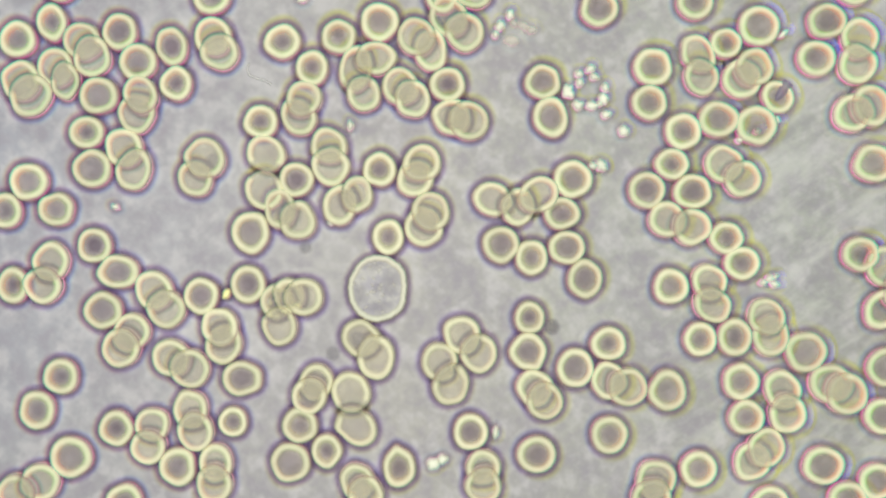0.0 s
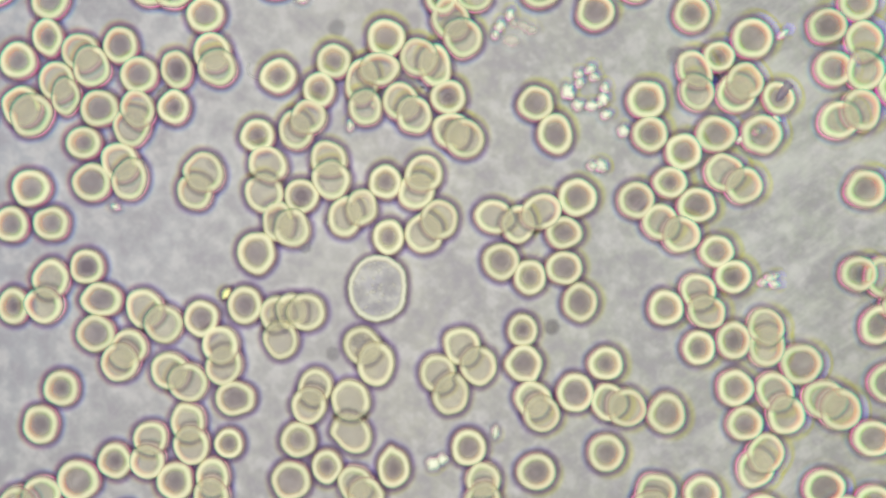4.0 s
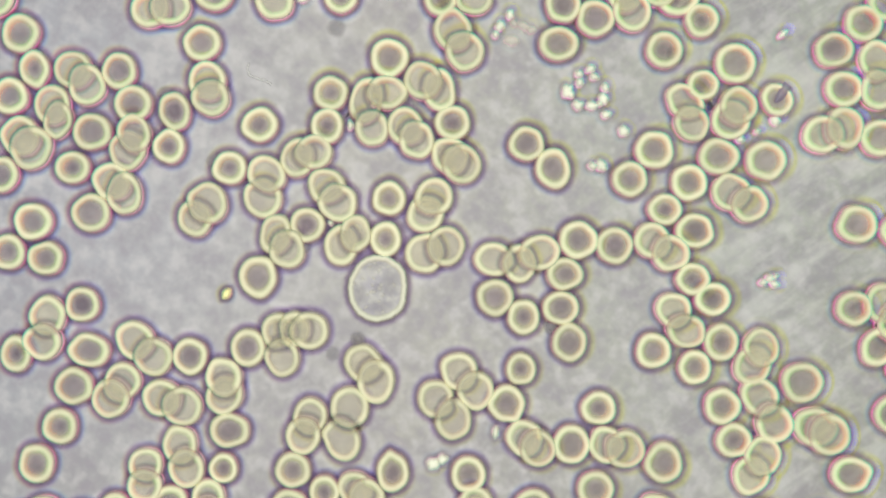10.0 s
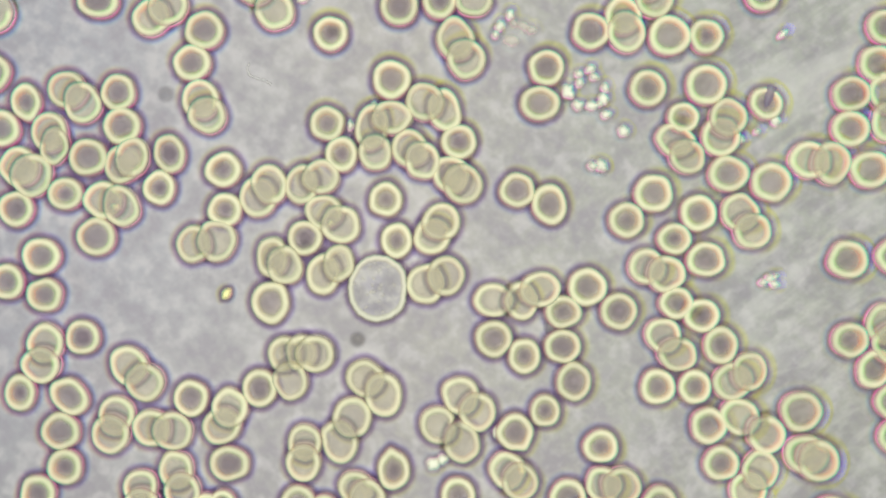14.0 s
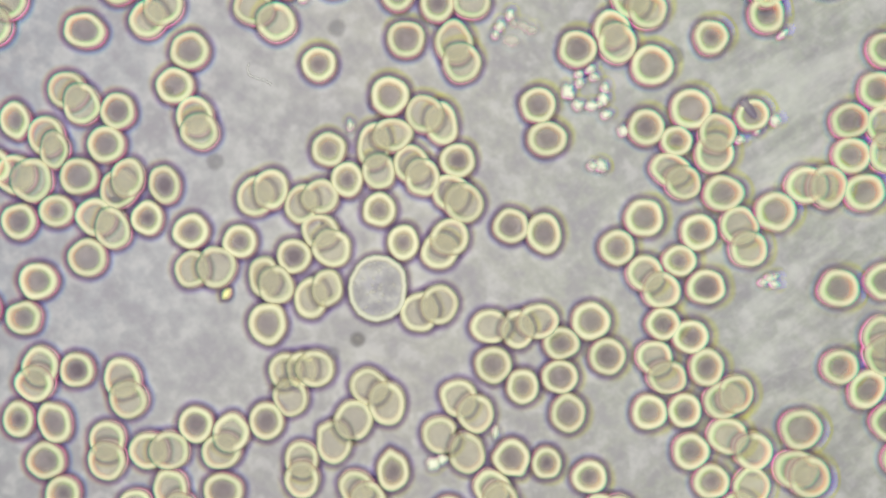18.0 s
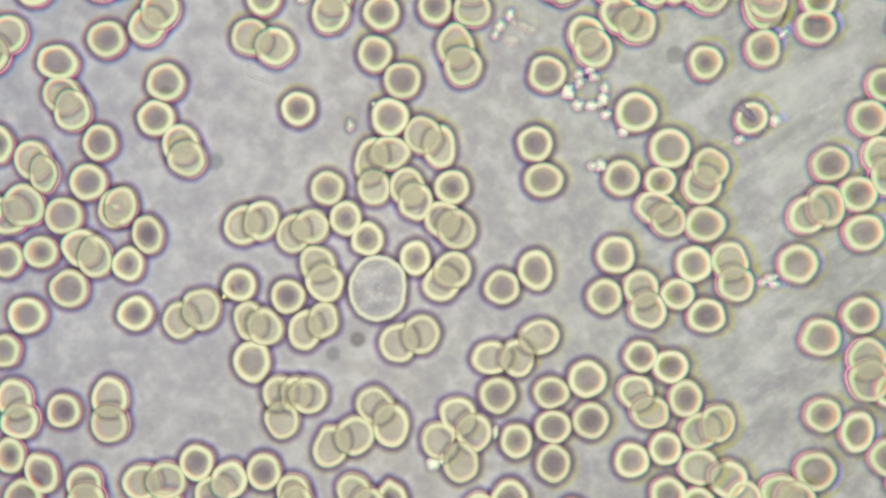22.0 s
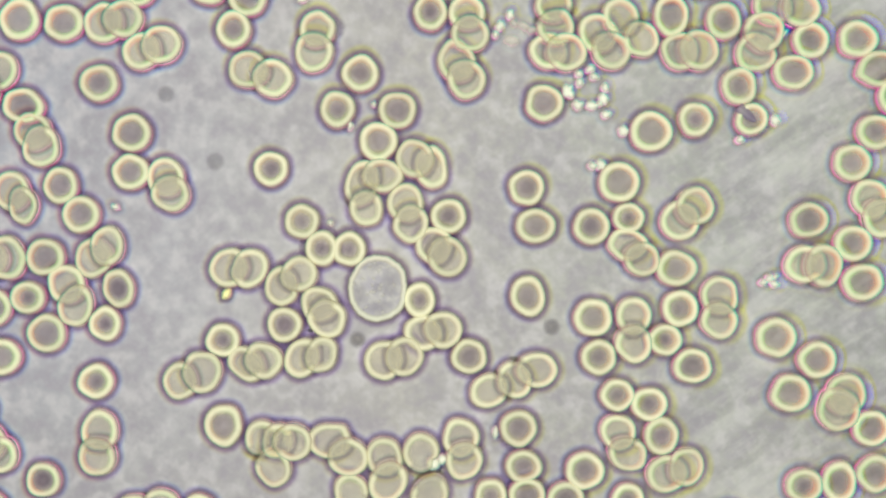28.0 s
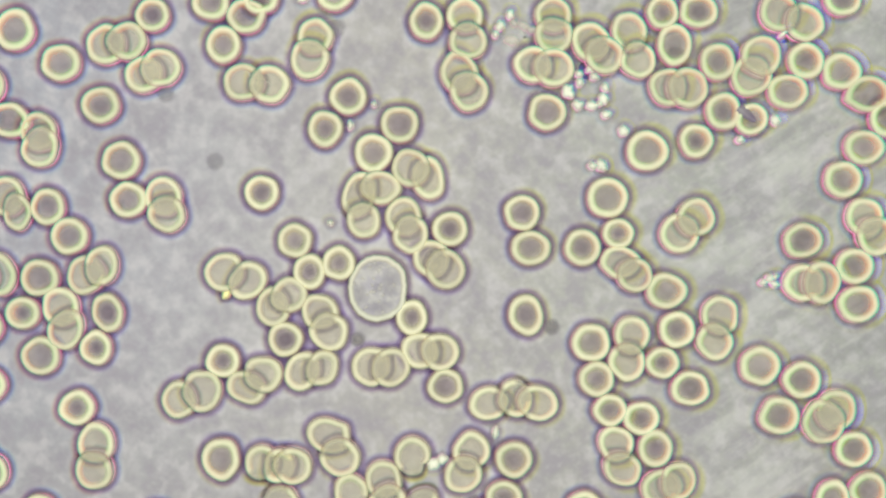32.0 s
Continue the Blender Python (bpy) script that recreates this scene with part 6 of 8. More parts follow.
    drift("c42b", [(0, 80.2, -28.7, -34), (2, 79.7, -30.2, -34.0), (6, 78.1, -33.4, -34.0), (8.5, 77.4, -35.2, -34), (10, 76.7, -36.8, -34), (11.5, 75.9, -39.1, -34), (13, 75.0, -41.0, -34), (17, 73.4, -44.5, -34.0), (20, 71.2, -47.2, -34), (23.5, 69.4, -52.5, -35), (32, 65.2, -63.5, -39)])
    drift("c43", [(0, 60.3, -33.4), (3, 60.2, -34.4), (5.5, 59.6, -35.1), (8.5, 58.6, -36.8), (10.5, 57.5, -38.5), (13, 55.8, -41.5), (17, 53.9, -45.2), (20, 52.0, -48.4), (32, 43.7, -62.9)])
    drift("c45", [(0, 32.9, -18.8), (2, 32.6, -20.5), (8.5, 31.3, -29.1), (10, 30.9, -31.6), (11.5, 31.3, -35.0), (12.5, 31.5, -36.8), (14.5, 31.2, -39.9), (16.5, 30.2, -42.7), (18.5, 28.7, -46.2), (32, 15.7, -73.0)])
    drift("d1a", [(0, -32.6, 8.2, -33), (6, -33.1, 4.9, -40), (9, -33.3, 4.0, -49), (10, -33.4, 3.1, -48), (13, -33.8, -0.5, -39), (17.5, -35.5, -4.7, -33), (18.5, -35.9, -6.1, -32), (20, -37.1, -8.9, -28), (22, -38.6, -14.2, -21), (23, -38.9, -16.2, -17), (24.5, -38.9, -18.7, -7), (27, -39.2, -21.4, 10), (29.5, -39.3, -25.1, 20), (32, -39.3, -27.6, 30)])
    drift("d1b", [(0, -28.8, 5.7, -33), (9, -30.8, 0.9, -49), (13, -31.1, -2.7, -39), (14.5, -31.5, -3.6, -34), (16.5, -32.5, -5.4, -33), (19.5, -33.7, -9.5, -30), (20.5, -34.4, -11.5, -26), (22, -35.3, -15.5, -21), (23.5, -35.3, -18.2, -14), (24.5, -35.3, -19.2, -7), (26, -35.4, -19.8, 5), (30, -35.6, -24.4, 22), (32, -35.6, -24.8, 30)])
    drift("d2", [(0, -29.1, 13.8), (3.5, -28.2, 11.0), (9, -27.1, 5.5), (12, -26.8, 3.6), (16.5, -28.9, 0.1), (18, -29.6, -1.4), (20.5, -30.7, -5.5), (22, -30.8, -9.4), (23.5, -31.0, -11.8), (26, -31.3, -13.2), (29, -31.5, -16.0), (32, -31.3, -17.9)])
    drift("d3a", [(0, -20.7, 8.6, 31), (2.5, -20.1, 7.4, 29), (5, -19.5, 5.5, 33), (8.5, -19.7, 2.5, 39), (10, -20.4, 0.6, 37), (11.5, -21.8, -2.0, 36), (13, -23.2, -4.0, 34), (18.5, -26.7, -10.5, 33), (20.5, -27.6, -13.4, 31), (23, -27.6, -18.0, 26), (24, -27.6, -19.2, 23), (25.5, -27.6, -19.6, 17), (28.5, -28.3, -22.2, 12), (32, -28.2, -24.3, 10)])
    drift("d3b", [(0, -17.0, 10.9, 31), (4, -16.1, 8.3, 30), (8.5, -16.5, 5.1, 39), (10, -17.3, 3.1, 37), (11.5, -18.4, 0.4, 36), (13, -19.8, -1.6, 34), (18.5, -23.2, -8.3, 33), (20.5, -23.9, -11.1, 31), (23, -23.6, -16.0, 26), (24.5, -23.6, -17.8, 21), (28.5, -24.1, -21.3, 12), (32, -23.9, -23.6, 10)])
    drift("d5a", [(0, -4.0, 4.2, 59), (5.5, -4.0, 2.4, 34), (8.5, -4.0, 0.7, 22), (10, -3.9, -0.9, 19), (11.5, -3.8, -3.5, 17), (14.5, -3.7, -7.6, 20), (16.5, -4.6, -10.2, 20), (18, -4.9, -12.6, 21), (19.5, -5.9, -14.5, 21), (20.5, -6.7, -15.9, 21), (22, -9.1, -18.7, 19), (22.5, -9.7, -19.4, 17), (25.5, -10.8, -20.3, 8), (28, -12.0, -22.1, 7), (32, -14.5, -23.3, -2)])
    drift("d5b", [(0, -2.4, 7.5, 59), (5.5, -0.2, 5.0, 34), (8, 0.4, 2.9, 23), (10, 0.6, 0.6, 19), (11.5, 0.6, -2.1, 17), (14, 0.6, -5.3, 20), (18, -0.7, -11.0, 21), (19.5, -1.7, -12.8, 21), (22.5, -4.8, -17.6, 17), (25.5, -6.8, -19.6, 8), (28, -7.6, -21.3, 7), (30, -9.2, -22.6, 2), (32, -10.3, -23.5, -2)])
    drift("d7a", [(0, -33.4, -10.3, 16), (3, -33.4, -12.2, 9), (6, -33.6, -13.4, 5), (8.5, -33.2, -14.6, 1), (10, -33.1, -16.0, 1), (11.5, -32.4, -18.3, 1), (13, -32.0, -19.8, 2), (16, -31.6, -22.2, 3), (18.5, -31.7, -24.3, 1), (21, -32.5, -26.7, -3), (22.5, -33.1, -29.1, -4), (25, -34.5, -32.2, -8), (27.5, -36.1, -36.3, -14), (29.5, -36.5, -39.2, -13), (32, -36.3, -42.0, -13)])
    drift("d7b", [(0, -30.8, -9.3, 16), (2.5, -30.5, -11.4, 10), (8.5, -29.9, -14.6, 1), (10, -29.7, -15.9, 1), (11.5, -29.1, -18.2, 1), (13, -28.6, -19.8, 2), (15, -28.2, -21.2, 3), (18.5, -28.3, -24.3, 1), (20.5, -28.9, -26.2, -2), (22, -29.5, -28.7, -4), (24.5, -30.9, -31.8, -6), (27.5, -32.9, -37.1, -14), (30.5, -33.1, -41.3, -13), (32, -32.7, -42.9, -13)])
    drift("d7c", [(0, -27.6, -9.5, -3), (3.5, -27.2, -12.2, -4), (8.5, -26.6, -14.9, -6), (10, -26.5, -16.2, -6), (12.5, -25.6, -19.5, -6), (16, -25.3, -22.0, -6), (18.5, -25.4, -24.1, -7), (20.5, -26.1, -26.1, -11), (22, -26.7, -29.0, -15), (24.5, -27.9, -32.2, -16), (27.5, -29.8, -37.3, -14), (30, -29.8, -41.6, -19), (32, -29.8, -43.0, -15)])
    drift("d7d", [(0, -32.4, -15.3, -79), (3.5, -32.2, -17.7, -77), (8.5, -31.9, -20.3, -77), (10, -31.9, -21.5, -77), (12.5, -30.8, -24.9, -76), (14.5, -30.2, -26.5, -75), (18, -30.2, -29.4, -76), (20, -31.1, -31.0, -78), (22, -31.9, -33.9, -79), (25, -32.9, -37.6, -74), (27.5, -33.7, -42.2, -68), (29, -33.0, -45.9, -65), (32, -32.0, -50.5, -63)])
    drift("d8a", [(0, -16.5, -17.5, -50), (5.5, -16.1, -19.6, -54), (8.5, -16.1, -21.2, -54), (11.5, -15.8, -23.8, -51), (14, -15.6, -25.5, -43), (17.5, -15.0, -26.9, -43), (20, -14.3, -28.5, -46), (21.5, -13.9, -30.1, -48), (25, -12.2, -36.5, -63), (27, -11.7, -39.5, -75), (30, -11.7, -43.7, -84), (32, -11.8, -45.5, -84)])
    drift("d8b", [(0, -13.3, -21.5, -50), (2, -13.3, -22.0, -50), (6, -13.3, -23.8, -54), (10, -13.3, -26.3, -53), (11.5, -12.7, -27.6, -51), (14.5, -11.7, -29.1, -42), (17.5, -11.2, -30.4, -43), (20.5, -10.7, -32.5, -46), (22, -10.3, -35.0, -50), (24.5, -9.9, -40.9, -61), (25.5, -9.9, -42.8, -66), (28, -10.9, -46.3, -80), (29.5, -11.1, -48.4, -84), (32, -11.2, -50.7, -84)])
    drift("d9a", [(0, -17.1, -35.5, 99), (3.5, -17.8, -36.7, 94), (6, -18.9, -37.5, 88), (8.5, -19.2, -38.2, 80), (9.5, -19.9, -37.9, 76), (10.5, -20.2, -38.4, 72), (13, -20.4, -38.5, 63.6), (20, -22.2, -38.7, 40), (22, -22.4, -39.4, 24), (25.5, -23.2, -39.0, -15), (28.5, -22.7, -37.7, -43), (32, -22.9, -36.8, -57)])
    drift("d9b", [(0, -18.3, -28.4, 99), (3, -18.3, -29.6, 95), (7.5, -18.6, -30.8, 84), (10, -18.5, -31.4, 74), (11.5, -18.3, -32.4, 68), (18, -17.7, -33.9, 49), (20, -17.6, -34.8, 40), (25, -17.4, -40.4, -10), (28.5, -19.1, -41.3, -43), (32, -20.4, -41.3, -57)])
    drift("d10a", [(0, 3.6, -16.9, -49), (4, 3.6, -19.1, -51), (8.5, 3.3, -22.6, -47), (10, 3.0, -24.1, -49), (11.5, 2.8, -26.6, -49), (13, 3.3, -28.4, -47), (17, 3.1, -29.3, -44), (21, 2.7, -31.5, -45), (22.5, 2.9, -33.5, -52), (25.5, 3.2, -35.0, -67), (28, 3.5, -37.2, -79), (30, 4.8, -38.7, -94), (32, 5.7, -39.8, -102)])
    drift("d10b", [(0, 7.1, -20.7, -49), (9, 6.8, -26.9, -48), (10, 6.5, -28.1, -49), (11, 6.4, -30.3, -49), (12.5, 6.7, -31.8, -48), (13.5, 6.9, -32.2, -46), (16, 6.6, -32.5, -45), (20.5, 6.4, -34.2, -43), (22.5, 6.0, -37.1, -52), (24.5, 5.3, -39.1, -63), (28, 4.2, -42.0, -79), (30, 4.1, -43.6, -94), (32, 4.0, -44.7, -102)])
    drift("d11a", [(0, -0.7, -22.2, -63), (3.5, -1.0, -24.2, -59), (8.5, -1.5, -27.9, -52), (10, -1.5, -29.6, -49), (11.5, -1.4, -32.1, -45), (13, -1.2, -33.9, -39), (17, -0.8, -36.6, -32), (19.5, -0.5, -37.1, -39), (22, -0.8, -37.9, -45), (23.5, -1.8, -37.9, -50), (28, -4.4, -40.1, -77), (32, -6.1, -40.8, -81)])
    drift("d11b", [(0, 1.6, -26.9, -63), (5.5, 1.6, -29.7, -55), (8.5, 1.8, -32.1, -52), (10, 2.1, -33.8, -49), (11.5, 2.8, -36.1, -45), (13, 3.3, -37.8, -39), (15, 4.3, -38.8, -33), (18, 4.8, -40.5, -34), (21.5, 3.8, -42.3, -44), (22.5, 3.5, -42.4, -46), (23.5, 3.4, -43.4, -50), (24, 3.2, -44.4, -53), (25, 1.5, -46.6, -59), (28, -2.6, -48.9, -77), (30, -3.8, -50.3, -80), (32, -4.4, -51.4, -81)])
    drift("d12a", [(0, 9.6, 10.0, -22), (1.5, 9.9, 9.0, -20), (2.5, 10.0, 7.7, -19), (4, 9.9, 6.5, -17), (8, 10.0, 1.4, -13), (10, 9.8, -2.0, -11), (11.5, 9.5, -5.8, -9), (13, 9.7, -8.7, -6), (15, 9.7, -11.4, -5), (19.5, 8.9, -17.6, -4), (22.5, 9.5, -22.4, 5), (23.5, 9.8, -23.8, 12), (26, 9.5, -26.1, 23), (27.5, 8.9, -27.7, 23), (29, 8.9, -29.2, 19), (32, 8.8, -30.7, 9)])
    drift("d12b", [(0, 14.6, 8.3, -22), (1.5, 14.7, 7.6, -20), (3, 14.7, 6.0, -18), (6, 14.6, 2.5, -16), (8.5, 14.9, -0.6, -13), (10, 14.9, -3.0, -11), (11.5, 15.2, -6.9, -9), (12.5, 15.3, -8.7, -8), (14.5, 15.3, -11.0, -4), (18.5, 14.5, -16.8, -6), (21, 14.5, -20.1, -1), (22.5, 14.5, -22.6, 5), (25.5, 14.4, -23.9, 22), (28, 14.0, -26.2, 22), (29.5, 14.1, -28.0, 17), (31, 14.1, -29.4, 11), (32, 14.1, -29.8, 9)])
    drift("d12c", [(0, 19.0, 10.8, 50), (0.5, 19.6, 10.8, 49), (1.5, 19.8, 10.2, 48), (6, 19.3, 5.0, 40), (10, 19.2, -0.7, 34), (12, 19.3, -5.2, 34), (13.5, 19.3, -7.5, 33), (15, 19.2, -9.1, 32), (18.5, 18.9, -14.9, 28), (21, 19.1, -16.1, 37), (23.5, 19.1, -19.8, 32), (26, 19.0, -21.7, 22), (28.5, 18.6, -24.7, 20), (32, 18.8, -30.5, 3)])
    drift("d13", [(0, 23.6, 7.1), (2.5, 23.9, 4.8), (8.5, 24.2, -2.4), (10.5, 24.2, -6.1), (12, 24.5, -10.0), (14, 23.9, -12.5), (16.5, 23.5, -16.2), (18, 23.5, -18.7), (19, 22.9, -20.1), (20, 22.4, -21.9), (20.5, 22.2, -23.2), (22, 21.5, -28.5), (24, 20.7, -34.5), (25, 19.7, -37.3), (27.5, 16.6, -42.3), (30, 13.9, -46.4), (32, 12.1, -49.2)])
    drift("k6", [(0, 11.5, 0.9), (3, 11.7, -1.7), (6.5, 10.8, -4.6), (8, 10.7, -6.4), (10.5, 10.2, -10.7), (11.5, 10.0, -13.2), (13, 10.1, -16.2), (18, 10.0, -23.0), (20, 10.2, -25.7), (22.5, 11.2, -29.8), (25, 13.5, -32.6), (28, 15.0, -35.6), (31, 14.6, -40.8), (32, 14.1, -41.8)])
    drift("d15a", [(0, 17.6, -1.7), (3, 17.4, -4.6), (8.5, 16.3, -10.9), (10, 16.0, -13.5), (11.5, 16.0, -17.2), (13, 16.1, -19.9), (15, 16.2, -22.6), (19, 15.6, -28.9), (20.5, 15.2, -32.0), (22, 14.6, -38.1), (23, 13.9, -41.6), (25, 12.3, -46.3), (26, 11.2, -47.6), (27.5, 9.9, -48.6), (29, 8.8, -50.3), (32, 7.4, -53.3)])
    drift("d15b", [(0, 24.6, 0.3), (8.5, 23.6, -9.1), (10, 23.4, -11.7), (11, 23.2, -14.4), (12.5, 23.6, -17.3), (15, 23.8, -20.6), (19.5, 22.7, -27.9), (20.5, 22.3, -29.9), (22, 21.9, -35.3), (23.5, 21.4, -39.8), (24.5, 20.6, -42.5), (25.5, 19.2, -45.1), (28.5, 16.3, -49.5), (30, 15.1, -52.1), (32, 13.9, -55.0)])
    drift("d15c", [(0, 28.2, -5.9), (1, 28.1, -6.7), (2.5, 27.9, -8.9), (5.5, 26.4, -12.3), (6.5, 26.0, -13.9), (8.5, 25.7, -16.1), (10, 25.1, -18.5), (12, 25.7, -23.5), (14, 26.0, -26.3), (17.5, 25.1, -31.8), (20, 23.6, -36.2), (20.5, 23.2, -37.5), (22.5, 21.5, -44.4), (32, 15.7, -72.2)])
    drift("d16a", [(0, 16.9, -20.3), (3, 16.5, -21.9), (5.5, 15.3, -24.2), (7, 14.7, -25.9), (8.5, 14.0, -27.7), (9.5, 12.9, -29.8), (10.5, 12.6, -31.4), (14.5, 14.4, -37.0), (20, 13.3, -44.9), (21.5, 13.3, -48.3), (32, 13.3, -68.2)])
    drift("d16b", [(0, 17.2, -13.6), (2, 16.7, -14.6), (5, 15.5, -17.0), (8, 15.3, -20.3), (10, 15.5, -23.8), (10.5, 15.8, -25.0), (12.5, 18.6, -29.2), (14.5, 20.6, -33.2), (16.5, 20.9, -38.3), (18, 20.6, -42.5), (20, 19.3, -49.0), (32, 12.1, -84.1)])
    drift("d18", [(0, -8.7, -43.4), (6, -10.0, -43.7), (11, -10.0, -44.4), (14, -9.8, -43.9), (19.5, -10.2, -44.5), (20, -10.3, -44.9), (21.5, -10.2, -48.7), (32, -10.2, -66.7)])
    drift("d19", [(0, -17.2, -46.0, -51), (5.5, -17.7, -46.7, -40), (11, -17.6, -47.6, -34), (17.5, -17.4, -47.3, -42), (20, -17.6, -47.4, -44), (23, -18.1, -48.2, -50), (25.5, -18.4, -48.0, -55), (32, -18.4, -48.0, -65)])
    drift("d20a", [(0, -25.1, -26.2, -114), (3.5, -25.2, -26.8, -109), (5.5, -25.7, -28.3, -108), (10, -26.3, -32.9, -106), (11.5, -27.0, -35.6, -102), (13, -27.3, -37.3, -96), (17.5, -28.0, -41.0, -89), (20, -28.7, -43.9, -86), (21, -29.3, -45.7, -82), (22, -29.8, -48.0, -75), (32, -35.0, -68.7, 45)])
    drift("d20b", [(0, -26.5, -29.1, -114), (1, -26.5, -29.4, -112), (2.5, -26.5, -30.6, -110), (3.5, -26.5, -30.8, -109), (5.5, -27.0, -32.2, -108), (8.5, -27.2, -35.2, -107), (10, -27.7, -37.0, -106), (11.5, -27.9, -39.7, -102), (13, -27.7, -41.5, -96), (17.5, -27.9, -45.2, -89), (19, -28.1, -46.8, -88), (22, -29.1, -50.4, -75), (32, -31.7, -62.5, 45)])
    drift("k5", [(0, -38.2, 3.3), (1.5, -37.8, 2.5), (3, -36.9, 0.0), (6, -37.4, -1.2), (7.5, -37.2, -2.3), (10, -36.7, -5.5), (11, -35.9, -7.4), (12, -34.9, -8.7), (15, -34.2, -11.5), (18, -34.8, -14.8), (19, -35.2, -16.1), (20.5, -36.5, -18.6), (22.5, -38.4, -23.6), (25.5, -41.8, -29.7), (28, -43.6, -35.0), (30, -44.3, -39.0), (32, -44.1, -41.7)])
    drift("e1", [(0, -82.3, 13.4), (3.5, -81.8, 12.4), (5.5, -82.0, 10.9), (7, -82.2, 9.0), (10, -81.4, 5.5), (12, -80.2, 1.4), (14.5, -79.8, -2.0), (18.5, -80.6, -7.0), (20.5, -81.6, -9.9), (22.5, -83.0, -14.3), (24.5, -84.7, -17.7), (26, -86.0, -19.2), (32, -90.6, -27.0)])
    drift("e2", [(0, -76.8, 7.9), (5, -77.9, 4.2), (8.5, -78.2, 0.3), (10, -78.9, -1.8), (12, -78.9, -6.2), (14.5, -79.3, -9.7), (16.5, -81.3, -12.2), (20, -85.6, -16.1), (22, -87.4, -20.2), (32, -96.0, -39.2)])
    drift("k11", [(0, -69.7, 16.0), (3.5, -69.7, 13.7), (7.5, -70.6, 9.7), (10, -69.9, 7.2), (12, -68.8, 4.8), (14.5, -68.9, 1.9), (18, -70.6, -1.7), (20, -72.4, -3.4), (20.5, -72.9, -4.2), (22.5, -74.7, -9.1), (25.5, -77.1, -13.6), (28, -78.7, -16.7), (29.5, -79.1, -18.7), (32, -79.9, -21.2)])
    drift("e4a", [(0, -77.8, -2.2, -106), (3.5, -77.8, -5.2, -105), (10.5, -78.6, -13.7, -100), (12.5, -79.0, -16.7, -99), (15, -78.9, -19.5, -99), (17, -79.3, -21.9, -98), (19, -80.8, -23.8, -93), (20.5, -82.5, -25.5, -86), (22, -85.2, -29.4, -76), (23.5, -86.8, -32.4, -65), (25, -88.0, -34.4, -60.6), (29, -91.4, -39.0, -49), (32, -92.9, -41.4, -47)])
    drift("e4b", [(0, -79.4, -7.2, -106), (4, -79.2, -11.1, -104), (9, -79.3, -17.4, -101), (10.5, -79.6, -19.0, -100), (12, -79.7, -21.4, -99), (14, -79.8, -23.0, -99), (17, -80.6, -25.4, -98), (20, -82.0, -29.8, -89), (20.5, -82.3, -30.7, -86), (22, -83.9, -34.1, -76), (23.5, -85.1, -35.4, -65), (25, -86.1, -37.4, -60.3), (28, -88.1, -40.9, -51), (30, -88.9, -43.1, -47), (32, -90.0, -44.4, -47)])
    drift("k12", [(0, -69.2, 0.7), (1, -69.5, 0.0), (3.5, -70.5, -2.9), (10, -71.6, -11.0), (12, -71.5, -14.7), (15, -71.6, -18.8), (18, -72.7, -24.0), (20, -73.6, -28.3), (21, -74.5, -30.1), (23, -76.0, -34.6), (25, -77.5, -40.0), (27, -78.9, -44.1), (32, -80.0, -52.1)])
    drift("e6a", [(0, -57.6, -8.0, -54), (8.5, -61.0, -16.1, -46), (10, -61.4, -17.9, -43), (12.5, -62.3, -21.6, -44), (13.5, -62.5, -22.6, -47), (15, -62.7, -23.5, -55), (17, -63.4, -25.2, -66.1), (19.5, -64.6, -25.6, -80), (20.5, -65.3, -26.6, -84), (22, -66.2, -29.2, -89), (24.5, -66.5, -32.3, -97), (27, -67.8, -34.9, -96), (28.5, -68.3, -36.1, -95), (32, -68.9, -38.2, -94)])
    drift("e6b", [(0, -54.9, -11.9, -54), (2, -55.4, -13.6, -51.2), (5, -55.4, -15.8, -47), (7, -55.9, -18.5, -48), (8.5, -56.3, -19.8, -46), (10, -57.4, -21.4, -43), (12.5, -58.6, -24.9, -44), (15, -59.7, -27.4, -55), (17, -61.5, -29.4, -65.8), (20, -64.3, -31.1, -82), (21.5, -65.8, -33.8, -88), (24, -67.1, -37.3, -96), (27.5, -68.5, -40.8, -96), (32, -69.2, -43.9, -94)])
    drift("e7", [(0, -85.4, -7.2), (2, -85.4, -9.3), (7, -84.9, -15.7), (9, -84.6, -19.5), (10, -84.8, -20.8), (11.5, -84.9, -24.7), (12.5, -84.6, -26.6), (15, -83.8, -29.7), (19, -84.8, -35.3), (20.5, -85.7, -37.8), (22, -86.0, -41.0), (24.5, -86.3, -45.3), (26, -87.7, -48.1), (32, -91.3, -59.0)])
    drift("e8", [(0, -64.5, -4.5, 0), (1, -65.6, -5.9, -1), (4, -67.8, -10.0, -3), (6, -68.7, -12.7, -4), (8.5, -69.0, -17.0, -6), (10, -70.3, -20.1, -7), (11, -71.6, -23.0, -8), (12.5, -72.9, -26.6, -21), (18, -77.1, -34.4, -68), (20.5, -78.1, -39.4, -68), (22, -79.7, -44.5, -68), (23.5, -81.6, -48.5, -68), (32, -92.6, -73.3, -68)])
    drift("e9", [(0, -67.5, -12.2), (3.5, -68.6, -16.0), (7, -71.3, -21.7), (8.5, -72.0, -23.9), (10, -73.3, -27.2), (11.5, -74.4, -31.6), (12.5, -75.1, -33.7), (15, -76.5, -37.6), (18, -78.9, -42.0), (20.5, -81.6, -46.5), (32, -95.5, -68.5)])
